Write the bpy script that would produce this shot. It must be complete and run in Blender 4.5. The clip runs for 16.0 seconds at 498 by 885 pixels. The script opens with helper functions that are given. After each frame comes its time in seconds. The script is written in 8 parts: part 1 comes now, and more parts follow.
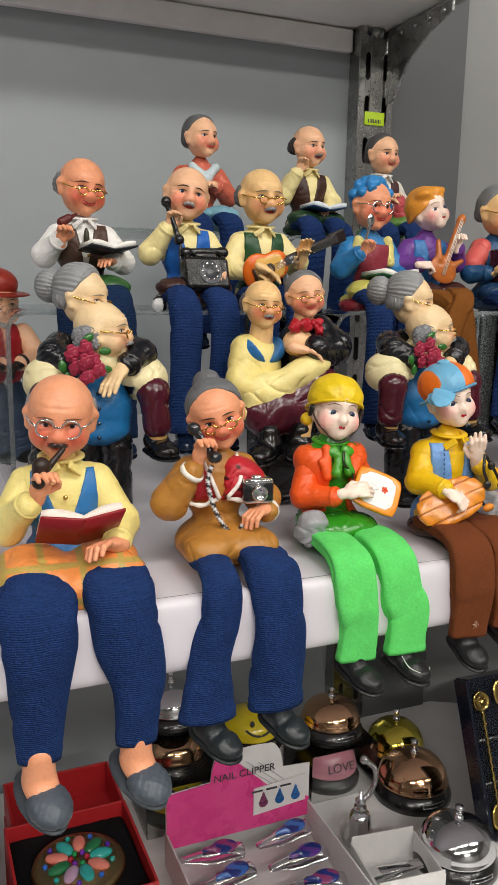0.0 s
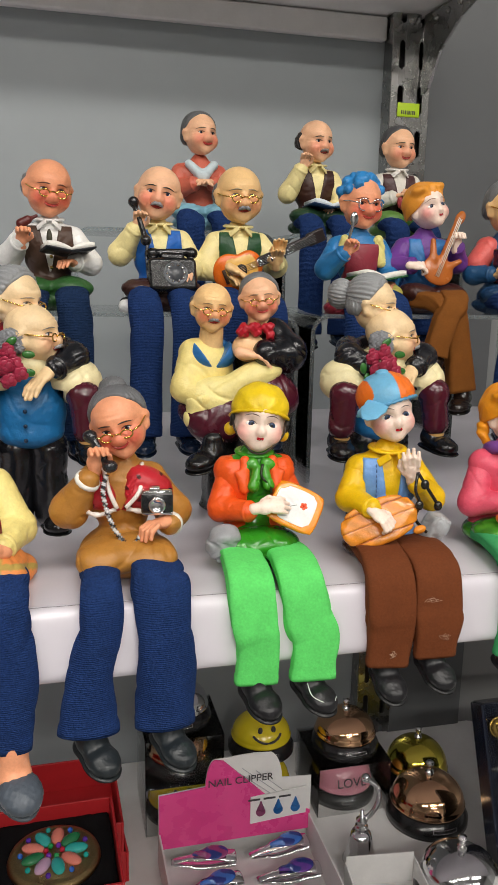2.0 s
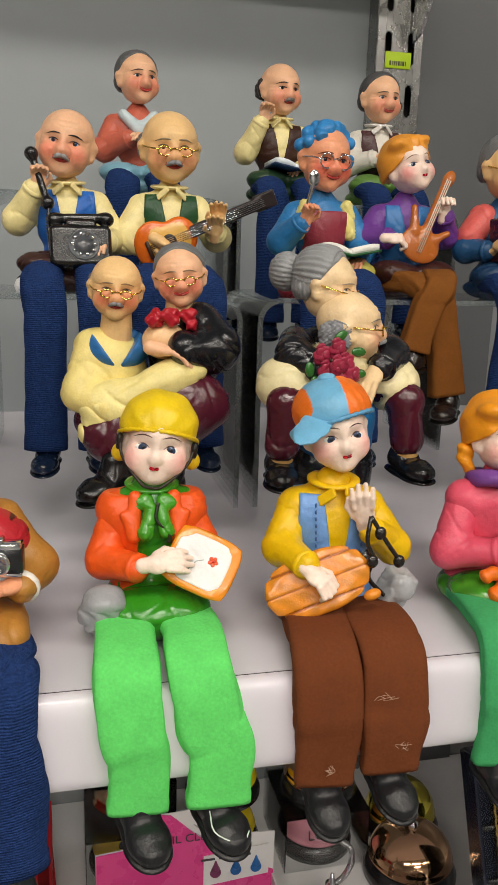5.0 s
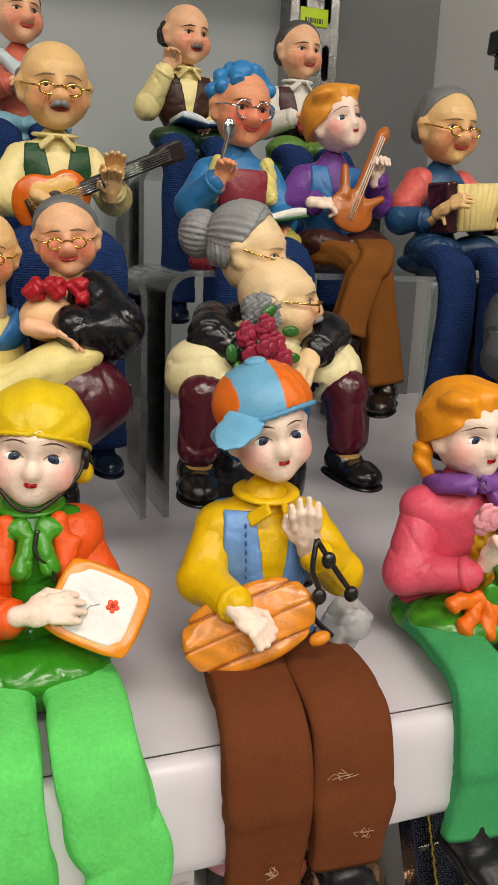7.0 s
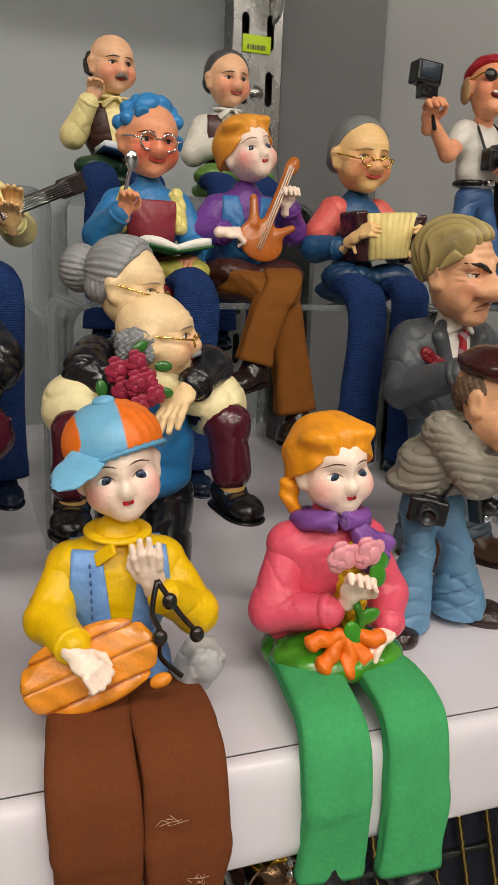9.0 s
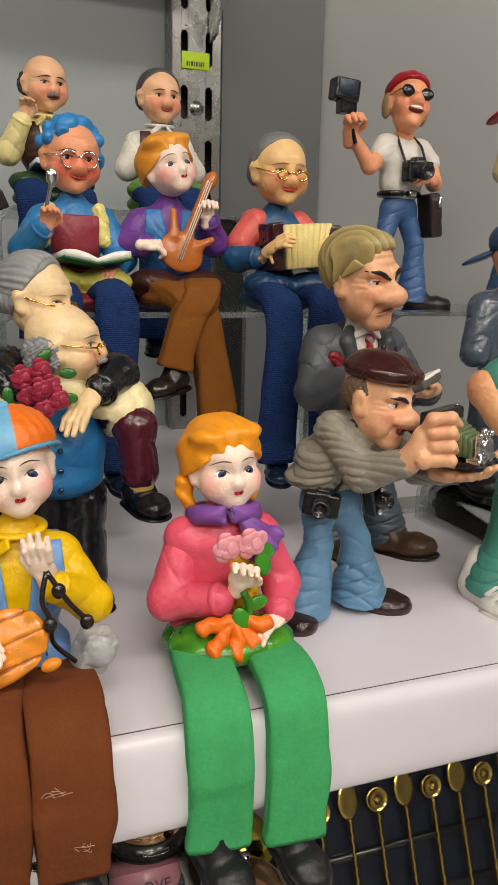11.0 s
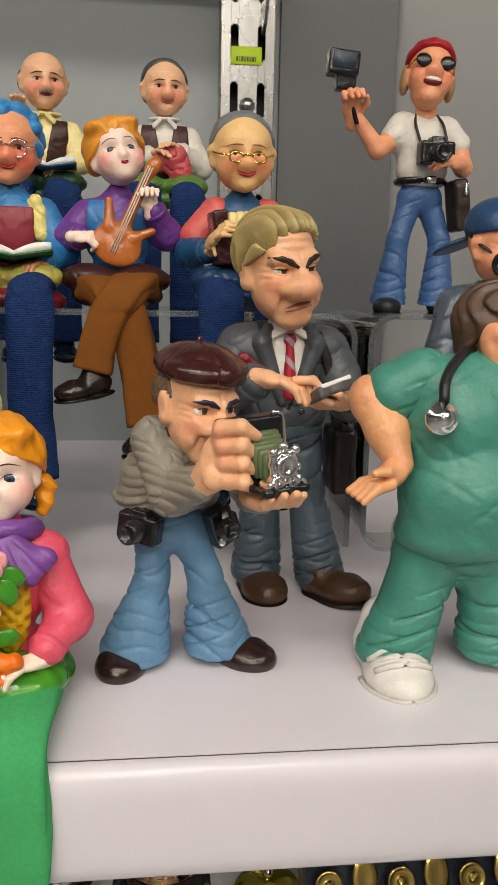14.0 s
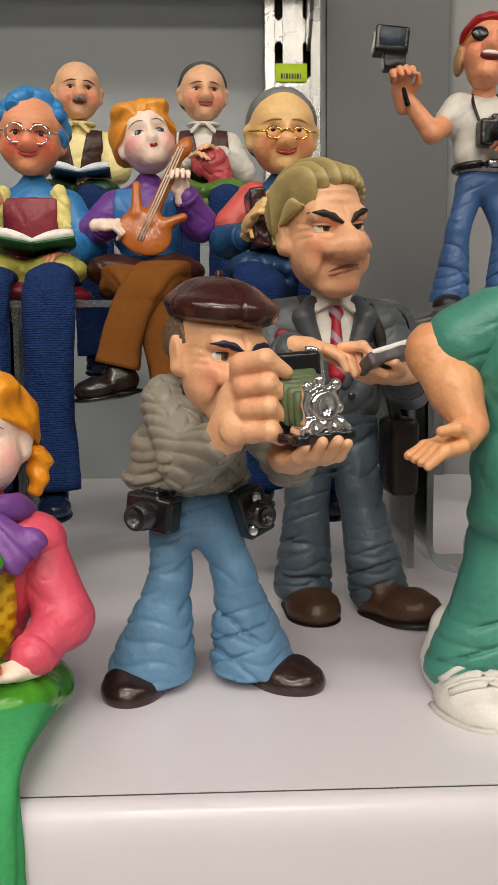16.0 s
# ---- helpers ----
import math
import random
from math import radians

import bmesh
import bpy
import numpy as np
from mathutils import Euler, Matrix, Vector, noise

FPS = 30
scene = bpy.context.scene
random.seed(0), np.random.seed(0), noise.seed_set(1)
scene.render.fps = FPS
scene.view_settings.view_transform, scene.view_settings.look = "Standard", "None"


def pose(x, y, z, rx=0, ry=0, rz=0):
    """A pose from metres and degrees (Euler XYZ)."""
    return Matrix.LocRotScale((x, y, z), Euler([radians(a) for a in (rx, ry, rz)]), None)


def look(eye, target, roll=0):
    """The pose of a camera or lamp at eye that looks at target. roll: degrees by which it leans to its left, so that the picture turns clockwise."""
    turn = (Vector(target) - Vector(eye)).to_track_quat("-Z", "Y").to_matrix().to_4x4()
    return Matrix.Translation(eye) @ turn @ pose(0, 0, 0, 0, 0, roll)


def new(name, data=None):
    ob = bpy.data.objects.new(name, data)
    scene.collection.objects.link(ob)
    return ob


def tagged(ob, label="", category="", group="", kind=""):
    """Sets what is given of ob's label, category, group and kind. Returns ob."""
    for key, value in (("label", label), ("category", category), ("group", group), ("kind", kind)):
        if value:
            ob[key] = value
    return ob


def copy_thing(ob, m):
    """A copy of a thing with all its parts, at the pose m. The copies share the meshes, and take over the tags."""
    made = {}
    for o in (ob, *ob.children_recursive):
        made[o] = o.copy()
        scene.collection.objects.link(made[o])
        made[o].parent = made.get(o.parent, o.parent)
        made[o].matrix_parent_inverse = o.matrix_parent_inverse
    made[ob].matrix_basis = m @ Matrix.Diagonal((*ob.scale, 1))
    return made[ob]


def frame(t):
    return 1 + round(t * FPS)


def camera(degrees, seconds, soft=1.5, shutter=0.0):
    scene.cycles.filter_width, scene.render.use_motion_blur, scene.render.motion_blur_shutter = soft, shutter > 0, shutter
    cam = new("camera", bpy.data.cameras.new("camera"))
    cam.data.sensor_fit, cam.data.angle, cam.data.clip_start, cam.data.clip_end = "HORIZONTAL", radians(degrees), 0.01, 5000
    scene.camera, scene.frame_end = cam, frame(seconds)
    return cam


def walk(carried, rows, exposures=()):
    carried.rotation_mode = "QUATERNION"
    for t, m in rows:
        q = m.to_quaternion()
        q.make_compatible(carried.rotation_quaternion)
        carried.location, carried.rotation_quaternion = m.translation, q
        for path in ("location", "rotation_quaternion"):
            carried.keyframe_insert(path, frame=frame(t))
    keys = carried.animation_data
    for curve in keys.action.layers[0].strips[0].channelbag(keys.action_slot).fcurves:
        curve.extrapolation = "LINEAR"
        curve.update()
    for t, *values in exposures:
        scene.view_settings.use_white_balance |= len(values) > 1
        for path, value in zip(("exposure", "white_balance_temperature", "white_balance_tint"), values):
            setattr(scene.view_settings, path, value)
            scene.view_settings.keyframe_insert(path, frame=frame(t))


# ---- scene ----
cam = camera(34.9, 16.0)
METRES, EYE, TILT, LEAN, TURN = 0.762, 1.13, -11.5, -1.0, -22.2
ROWS = [
    (0.0, 0.0, 0.0, 0.0, 0.0, 0.0, 0.0),
    (0.5, 0.037, -0.0092, 0.0029, 3.68, -0.16, -0.86),
    (1.0, 0.0773, -0.0053, 0.0056, 6.17, -0.34, -1.37),
    (1.5, 0.1133, 0.0079, 0.0087, 7.49, -0.4, -1.43),
    (2.0, 0.1527, 0.0335, 0.0154, 8.13, -0.59, -1.87),
    (2.5, 0.1998, 0.041, 0.0229, 9.42, -0.86, -2.58),
    (3.0, 0.2268, 0.0457, 0.0267, 10.98, -1.11, -3.08),
    (3.5, 0.2429, 0.084, 0.039, 11.17, -1.34, -3.18),
    (6.0, 0.1717, 0.2686, 0.0326, 5.27, -2.04, -1.7),
    (6.5, 0.1752, 0.2917, 0.0319, 3.31, -2.18, -1.56),
    (7.0, 0.1783, 0.311, 0.0451, 2.17, -2.15, -1.61),
    (7.5, 0.1903, 0.3198, 0.0586, 2.59, -1.6, -1.86),
    (8.0, 0.2132, 0.3203, 0.0624, 3.11, -1.2, -1.9),
    (8.5, 0.2347, 0.3212, 0.0598, 2.66, -1.18, -1.73),
    (11.0, 0.2989, 0.2882, 0.0556, 1.09, -0.59, -0.41),
    (11.5, 0.3345, 0.3027, 0.0624, 0.65, -0.54, -0.26),
    (12.0, 0.3528, 0.3233, 0.0641, 0.72, -0.37, -0.36),
    (12.5, 0.3818, 0.3424, 0.0623, 2.46, 0.02, -0.9),
    (13.0, 0.4249, 0.3522, 0.0652, 6.79, 0.24, -1.92),
    (13.5, 0.4783, 0.3643, 0.0601, 12.14, 0.16, -2.9),
    (14.0, 0.4923, 0.3962, 0.0551, 15.46, 0.67, -3.31),
    (14.5, 0.4905, 0.4379, 0.0415, 17.1, 2.09, -3.26),
    (15.0, 0.4868, 0.4613, 0.0229, 18.43, 3.71, -2.94),
    (15.5, 0.4889, 0.4694, 0.0144, 19.5, 4.96, -2.72),
    (16.0, 0.4855, 0.4721, 0.0122, 20.06, 5.55, -2.55),
]
walk(cam, [(t, pose(0, 0, EYE, TILT, LEAN, TURN) @ pose(METRES * x, METRES * y, METRES * z, 90 + pitch, roll, yaw)) for t, x, y, z, yaw, pitch, roll in ROWS],
     exposures=((0, -0.75, 6500, 10), (3.5, -0.75, 6500, 10), (6.0, -0.87, 6950, 10), (8.5, -0.86, 6950, 10), (11.0, -0.79, 6950, 10), (16.0, -0.8, 6950, 10)))

# ---- light ----
world = bpy.data.worlds.new("shop_air")
scene.world = world
world.use_nodes = True
world.node_tree.nodes["Background"].inputs[0].default_value = (0.75, 0.8, 0.85, 1)
world.node_tree.nodes["Background"].inputs[1].default_value = 0.02
LAMPS = [(0.25, -0.6, 28), (-1.3, -0.75, 20), (1.8, -0.75, 20), (0.25, -2.1, 52), (-1.4, -2.1, 30), (1.9, -2.1, 30), (0.25, -3.6, 72)]
for lx, ly, watts in LAMPS:
    lamp_data = bpy.data.lights.new("panel_lamp", "AREA")
    lamp_data.shape, lamp_data.size, lamp_data.size_y = "RECTANGLE", 1.15, 0.28
    lamp_data.energy, lamp_data.color = watts, (1.0, 0.945, 0.87)
    lamp = new("panel_lamp", lamp_data)
    lamp.matrix_world = look((lx, ly, 2.585), (lx, ly, 0))


# ---- materials ----
def lin(code):
    """A linear colour from a hex code."""
    v = [int(code[i:i + 2], 16) / 255 for i in (0, 2, 4)]
    return tuple(a / 12.92 if a <= 0.04045 else ((a + 0.055) / 1.055) ** 2.4 for a in v)


def material(name, color=None, rough=0.5, metal=0.0, grain=0.08, grain_scale=60, bump=0.0, bump_scale=300, coat=0.0, wave=0.0, wave_scale=900,
             rough_var=0.1, spec=0.5, sub=0.0, blotch=0.08, wave_axis="X"):
    """Painted or plain surface: colour (or the 'paint' attribute) with grain at two scales, gloss variation and fine relief."""
    m = bpy.data.materials.new(name)
    m.use_nodes = True
    nt = m.node_tree
    bs = nt.nodes["Principled BSDF"]
    L = nt.links.new
    tc = nt.nodes.new("ShaderNodeTexCoord")
    if color is None:
        src = nt.nodes.new("ShaderNodeAttribute")
        src.attribute_name = "paint"
        base = src.outputs["Color"]
    else:
        src = nt.nodes.new("ShaderNodeRGB")
        src.outputs[0].default_value = (*color, 1)
        base = src.outputs[0]
    n1 = nt.nodes.new("ShaderNodeTexNoise")
    n1.inputs["Scale"].default_value, n1.inputs["Detail"].default_value = grain_scale, 6
    n2 = nt.nodes.new("ShaderNodeTexNoise")
    n2.inputs["Scale"].default_value, n2.inputs["Detail"].default_value = grain_scale * 7, 3
    for n in (n1, n2):
        L(tc.outputs["Object"], n.inputs["Vector"])
    a = nt.nodes.new("ShaderNodeMath")
    a.operation = "MULTIPLY_ADD"
    a.inputs[1].default_value, a.inputs[2].default_value = 2 * blotch, 1 - blotch
    L(n1.outputs["Fac"], a.inputs[0])
    b = nt.nodes.new("ShaderNodeMath")
    b.operation = "MULTIPLY_ADD"
    b.inputs[1].default_value, b.inputs[2].default_value = 2 * grain, 1 - grain
    L(n2.outputs["Fac"], b.inputs[0])
    ab = nt.nodes.new("ShaderNodeMath")
    ab.operation = "MULTIPLY"
    L(a.outputs[0], ab.inputs[0])
    L(b.outputs[0], ab.inputs[1])
    mix = nt.nodes.new("ShaderNodeVectorMath")
    mix.operation = "SCALE"
    L(base, mix.inputs[0])
    L(ab.outputs[0], mix.inputs["Scale"])
    L(mix.outputs[0], bs.inputs["Base Color"])
    r = nt.nodes.new("ShaderNodeMath")
    r.operation = "MULTIPLY_ADD"
    r.inputs[1].default_value, r.inputs[2].default_value = 2 * rough_var, rough - rough_var
    L(n1.outputs["Fac"], r.inputs[0])
    L(r.outputs[0], bs.inputs["Roughness"])
    bs.inputs["Metallic"].default_value = metal
    bs.inputs["Specular IOR Level"].default_value = spec
    bs.inputs["Coat Weight"].default_value = coat
    bs.inputs["Coat Roughness"].default_value = 0.15
    if sub:
        bs.inputs["Subsurface Weight"].default_value = sub
        bs.inputs["Subsurface Scale"].default_value = 0.003
    if bump or wave:
        bp = nt.nodes.new("ShaderNodeBump")
        bp.inputs["Strength"].default_value = 1.0
        bp.inputs["Distance"].default_value = 0.001
        n3 = nt.nodes.new("ShaderNodeTexNoise")
        n3.inputs["Scale"].default_value, n3.inputs["Detail"].default_value = bump_scale, 5
        L(tc.outputs["Object"], n3.inputs["Vector"])
        h = nt.nodes.new("ShaderNodeMath")
        h.operation = "MULTIPLY"
        h.inputs[1].default_value = bump
        L(n3.outputs["Fac"], h.inputs[0])
        out = h.outputs[0]
        if wave:
            w = nt.nodes.new("ShaderNodeTexWave")
            w.bands_direction = wave_axis
            w.inputs["Scale"].default_value, w.inputs["Distortion"].default_value = wave_scale, 3.0
            L(tc.outputs["Object"], w.inputs["Vector"])
            h2 = nt.nodes.new("ShaderNodeMath")
            h2.operation = "MULTIPLY_ADD"
            h2.inputs[1].default_value = wave
            L(w.outputs["Fac"], h2.inputs[0])
            L(out, h2.inputs[2])
            out = h2.outputs[0]
        L(out, bp.inputs["Height"])
        L(bp.outputs[0], bs.inputs["Normal"])
    return m


def glass(name, tint=(0.95, 0.97, 0.97), rough=0.03, haze=0.0):
    """Clear acrylic sheet: see-through body, Fresnel gloss, a little haze on scuffed edges."""
    m = bpy.data.materials.new(name)
    m.use_nodes = True
    nt = m.node_tree
    nt.nodes.remove(nt.nodes["Principled BSDF"])
    clear = nt.nodes.new("ShaderNodeBsdfTransparent")
    clear.inputs["Color"].default_value = (*tint, 1)
    gloss = nt.nodes.new("ShaderNodeBsdfGlossy")
    gloss.inputs["Roughness"].default_value = rough
    milk = nt.nodes.new("ShaderNodeBsdfDiffuse")
    milk.inputs["Color"].default_value = (0.6, 0.65, 0.66, 1)
    fr = nt.nodes.new("ShaderNodeFresnel")
    fr.inputs["IOR"].default_value = 1.3
    m1, m2 = nt.nodes.new("ShaderNodeMixShader"), nt.nodes.new("ShaderNodeMixShader")
    m1.inputs[0].default_value = haze
    nt.links.new(clear.outputs[0], m1.inputs[1])
    nt.links.new(milk.outputs[0], m1.inputs[2])
    nt.links.new(fr.outputs[0], m2.inputs[0])
    nt.links.new(m1.outputs[0], m2.inputs[1])
    nt.links.new(gloss.outputs[0], m2.inputs[2])
    nt.links.new(m2.outputs[0], nt.nodes["Material Output"].inputs["Surface"])
    return m


RESIN = material("painted_resin", rough=0.4, grain=0.1, grain_scale=120, bump=0.75, bump_scale=190, spec=0.45, blotch=0.17)
GLOSSY = material("glossy_painted_resin", rough=0.24, grain=0.08, grain_scale=110, bump=0.8, bump_scale=150, coat=0.3, blotch=0.16)
KNIT = material("knit_cloth", rough=0.92, grain=0.55, grain_scale=150, bump=1.7, bump_scale=480, wave=0.32, wave_scale=270, spec=0.1, blotch=0.26, wave_axis="Z")
FELT = material("felt_cloth", rough=0.88, grain=0.16, grain_scale=110, bump=0.5, bump_scale=330, spec=0.15, blotch=0.16)
SILVER = material("chromed_metal", (0.78, 0.78, 0.8), rough=0.1, metal=1.0, rough_var=0.04, grain=0.02)
GOLD = material("gold_metal", (0.85, 0.58, 0.16), rough=0.16, metal=1.0, rough_var=0.05, grain=0.03)
COPPER = material("copper_metal", (0.86, 0.52, 0.3), rough=0.1, metal=1.0, rough_var=0.04, grain=0.03)
YGOLD = material("yellow_gold_metal", (0.78, 0.66, 0.1), rough=0.12, metal=1.0, rough_var=0.04, grain=0.03)
SLOTS = [RESIN, GLOSSY, KNIT, FELT, SILVER, GOLD]
R_, G_, K_, F_, S_, O_ = range(6)


# ---- modelling kit (centimetres) ----
def E(c, r, rot=None):
    return ("e", np.array(c, float), np.array(r if hasattr(r, "__len__") else (r, r, r), float), rot)


def C(a, b, ra, rb=None):
    return ("c", np.array(a, float), np.array(b, float), ra, ra if rb is None else rb)


def X(c, half, rd=0.1, rot=None):
    return ("x", np.array(c, float), np.array(half, float), rd, rot)


def turn(rot):
    return np.array(Euler([radians(a) for a in rot]).to_matrix())


def dist(pr, p):
    """Signed distance of points p (n x 3) to one primitive."""
    if pr[0] == "e":
        q = p - pr[1]
        if pr[3] is not None:
            q = q @ turn(pr[3])
        k0 = np.linalg.norm(q / pr[2], axis=1)
        k1 = np.linalg.norm(q / pr[2] ** 2, axis=1) + 1e-9
        return k0 * (k0 - 1) / k1
    if pr[0] == "c":
        ab = pr[2] - pr[1]
        t = np.clip((p - pr[1]) @ ab / (ab @ ab + 1e-9), 0, 1)
        return np.linalg.norm(p - pr[1] - t[:, None] * ab, axis=1) - (pr[3] + (pr[4] - pr[3]) * t)
    q = p - pr[1]
    if pr[4] is not None:
        q = q @ turn(pr[4])
    q = np.abs(q) - pr[2] + pr[3]
    return np.linalg.norm(np.maximum(q, 0), axis=1) + np.minimum(q.max(axis=1), 0) - pr[3]


def extent(pr):
    if pr[0] == "e":
        m = pr[2].max() if pr[3] is not None else pr[2]
        return pr[1] - m, pr[1] + m
    if pr[0] == "c":
        return np.minimum(pr[1] - pr[3], pr[2] - pr[4]), np.maximum(pr[1] + pr[3], pr[2] + pr[4])
    m = np.linalg.norm(pr[2]) if pr[4] is not None else pr[2]
    return pr[1] - m, pr[1] + m


def union(prims, p, k):
    d = dist(prims[0], p)
    for pr in prims[1:]:
        e = dist(pr, p)
        h = np.maximum(k - np.abs(d - e), 0) / k
        d = np.minimum(d, e) - h * h * k * 0.25
    return d


OFFS = np.array([(x, y, z) for x in (0, 1) for y in (0, 1) for z in (0, 1)])
EDGES = [(a, b) for a in range(8) for b in range(a + 1, 8) if np.abs(OFFS[a] - OFFS[b]).sum() == 1]


def skin_of(field, lo, hi, h):
    """Surface-net mesh of a signed field within a box."""
    n = np.maximum(((hi - lo) / h).astype(int) + 2, 4)
    ax = [lo[i] + h * np.arange(n[i]) for i in range(3)]
    g = np.stack(np.meshgrid(*ax, indexing="ij"), -1)
    d = field(g.reshape(-1, 3)).reshape(n)
    c = [d[o[0]:n[0] - 1 + o[0], o[1]:n[1] - 1 + o[1], o[2]:n[2] - 1 + o[2]] for o in OFFS]
    neg = sum((x < 0).astype(int) for x in c)
    cell = (neg > 0) & (neg < 8)
    idx = -np.ones(cell.shape, int)
    ijk = np.argwhere(cell)
    idx[cell] = np.arange(len(ijk))
    vals = np.stack([x[cell] for x in c], 1)
    acc, cnt = np.zeros((len(ijk), 3)), np.zeros(len(ijk))
    for a, b in EDGES:
        va, vb = vals[:, a], vals[:, b]
        m = (va < 0) != (vb < 0)
        t = np.where(m, va / np.where(m, va - vb, 1), 0)
        acc += np.where(m[:, None], OFFS[a] + t[:, None] * (OFFS[b] - OFFS[a]), 0)
        cnt += m
    v = lo + h * (ijk + acc / cnt[:, None])
    faces = []
    for axis in range(3):
        u, w = [(1, 2), (2, 0), (0, 1)][axis]
        sl0, sl1 = [slice(None)] * 3, [slice(None)] * 3
        sl0[axis], sl1[axis] = slice(0, -1), slice(1, None)
        a, b = d[tuple(sl0)] < 0, d[tuple(sl1)] < 0
        for sign in (0, 1):
            e = np.argwhere((a & ~b) if sign == 0 else (~a & b))
            e = e[(e[:, u] > 0) & (e[:, w] > 0) & (e[:, u] < n[u] - 1) & (e[:, w] < n[w] - 1)]
            if not len(e):
                continue
            q = []
            for du, dw in ((-1, -1), (0, -1), (0, 0), (-1, 0)):
                f = e.copy()
                f[:, u] += du
                f[:, w] += dw
                q.append(idx[f[:, 0], f[:, 1], f[:, 2]])
            q = np.stack(q if sign == 0 else q[::-1], 1)
            faces.append(q[(q >= 0).all(1)])
    for _ in range(2):
        eps = h * 0.2
        f0 = field(v)
        gr = np.stack([field(v + eps * np.eye(3)[i]) - f0 for i in range(3)], 1) / eps
        step = f0[:, None] * gr / (np.sum(gr * gr, 1, keepdims=True) + 1e-6)
        v = v - np.clip(step, -0.4 * h, 0.4 * h)
    return v, np.concatenate(faces)


def folds(amp, fx=2.0, fy=2.0, fz=2.0, seed=0.0):
    """Soft swells with a few narrow creases that run out, for a field."""
    def f(p):
        x, y, z = p[:, 0] * fx * 0.5, p[:, 1] * fy * 0.5, p[:, 2] * fz * 0.5
        swell = 0.6 * np.sin(1.3 * x + 1.1 * np.sin(1.1 * z + seed) + seed) * np.sin(1.2 * z + 0.8 * np.sin(1.1 * x + y + 2 * seed))
        w1 = np.clip(1.6 * np.sin(0.9 * x + 1.4 * y + 0.6 * z + 3 * seed), 0, 1)
        w2 = np.clip(1.6 * np.sin(1.3 * z - 0.8 * y + 0.5 * x + 5 * seed + 1), 0, 1)
        w3 = np.clip(1.6 * np.sin(1.1 * y + 0.9 * z - 1.2 * x + 2 * seed + 2), 0, 1)
        a = 1 - np.abs(np.sin(1.5 * z + 0.9 * x + 1.2 * np.sin(1.1 * x - 0.9 * y + seed) + seed))
        b = 1 - np.abs(np.sin(1.7 * x - 0.6 * z + 1.1 * np.sin(1.3 * z + y + 2 * seed) + 1.3 * seed))
        d = 1 - np.abs(np.sin(2.6 * z - 1.7 * x + 1.3 * np.sin(1.7 * y + seed)))
        return amp * (swell + 1.3 * w1 * a ** 5 + 1.0 * w2 * b ** 5 + 0.7 * w3 * d ** 4 - 0.3)
    return f


IDENT = np.eye(4)


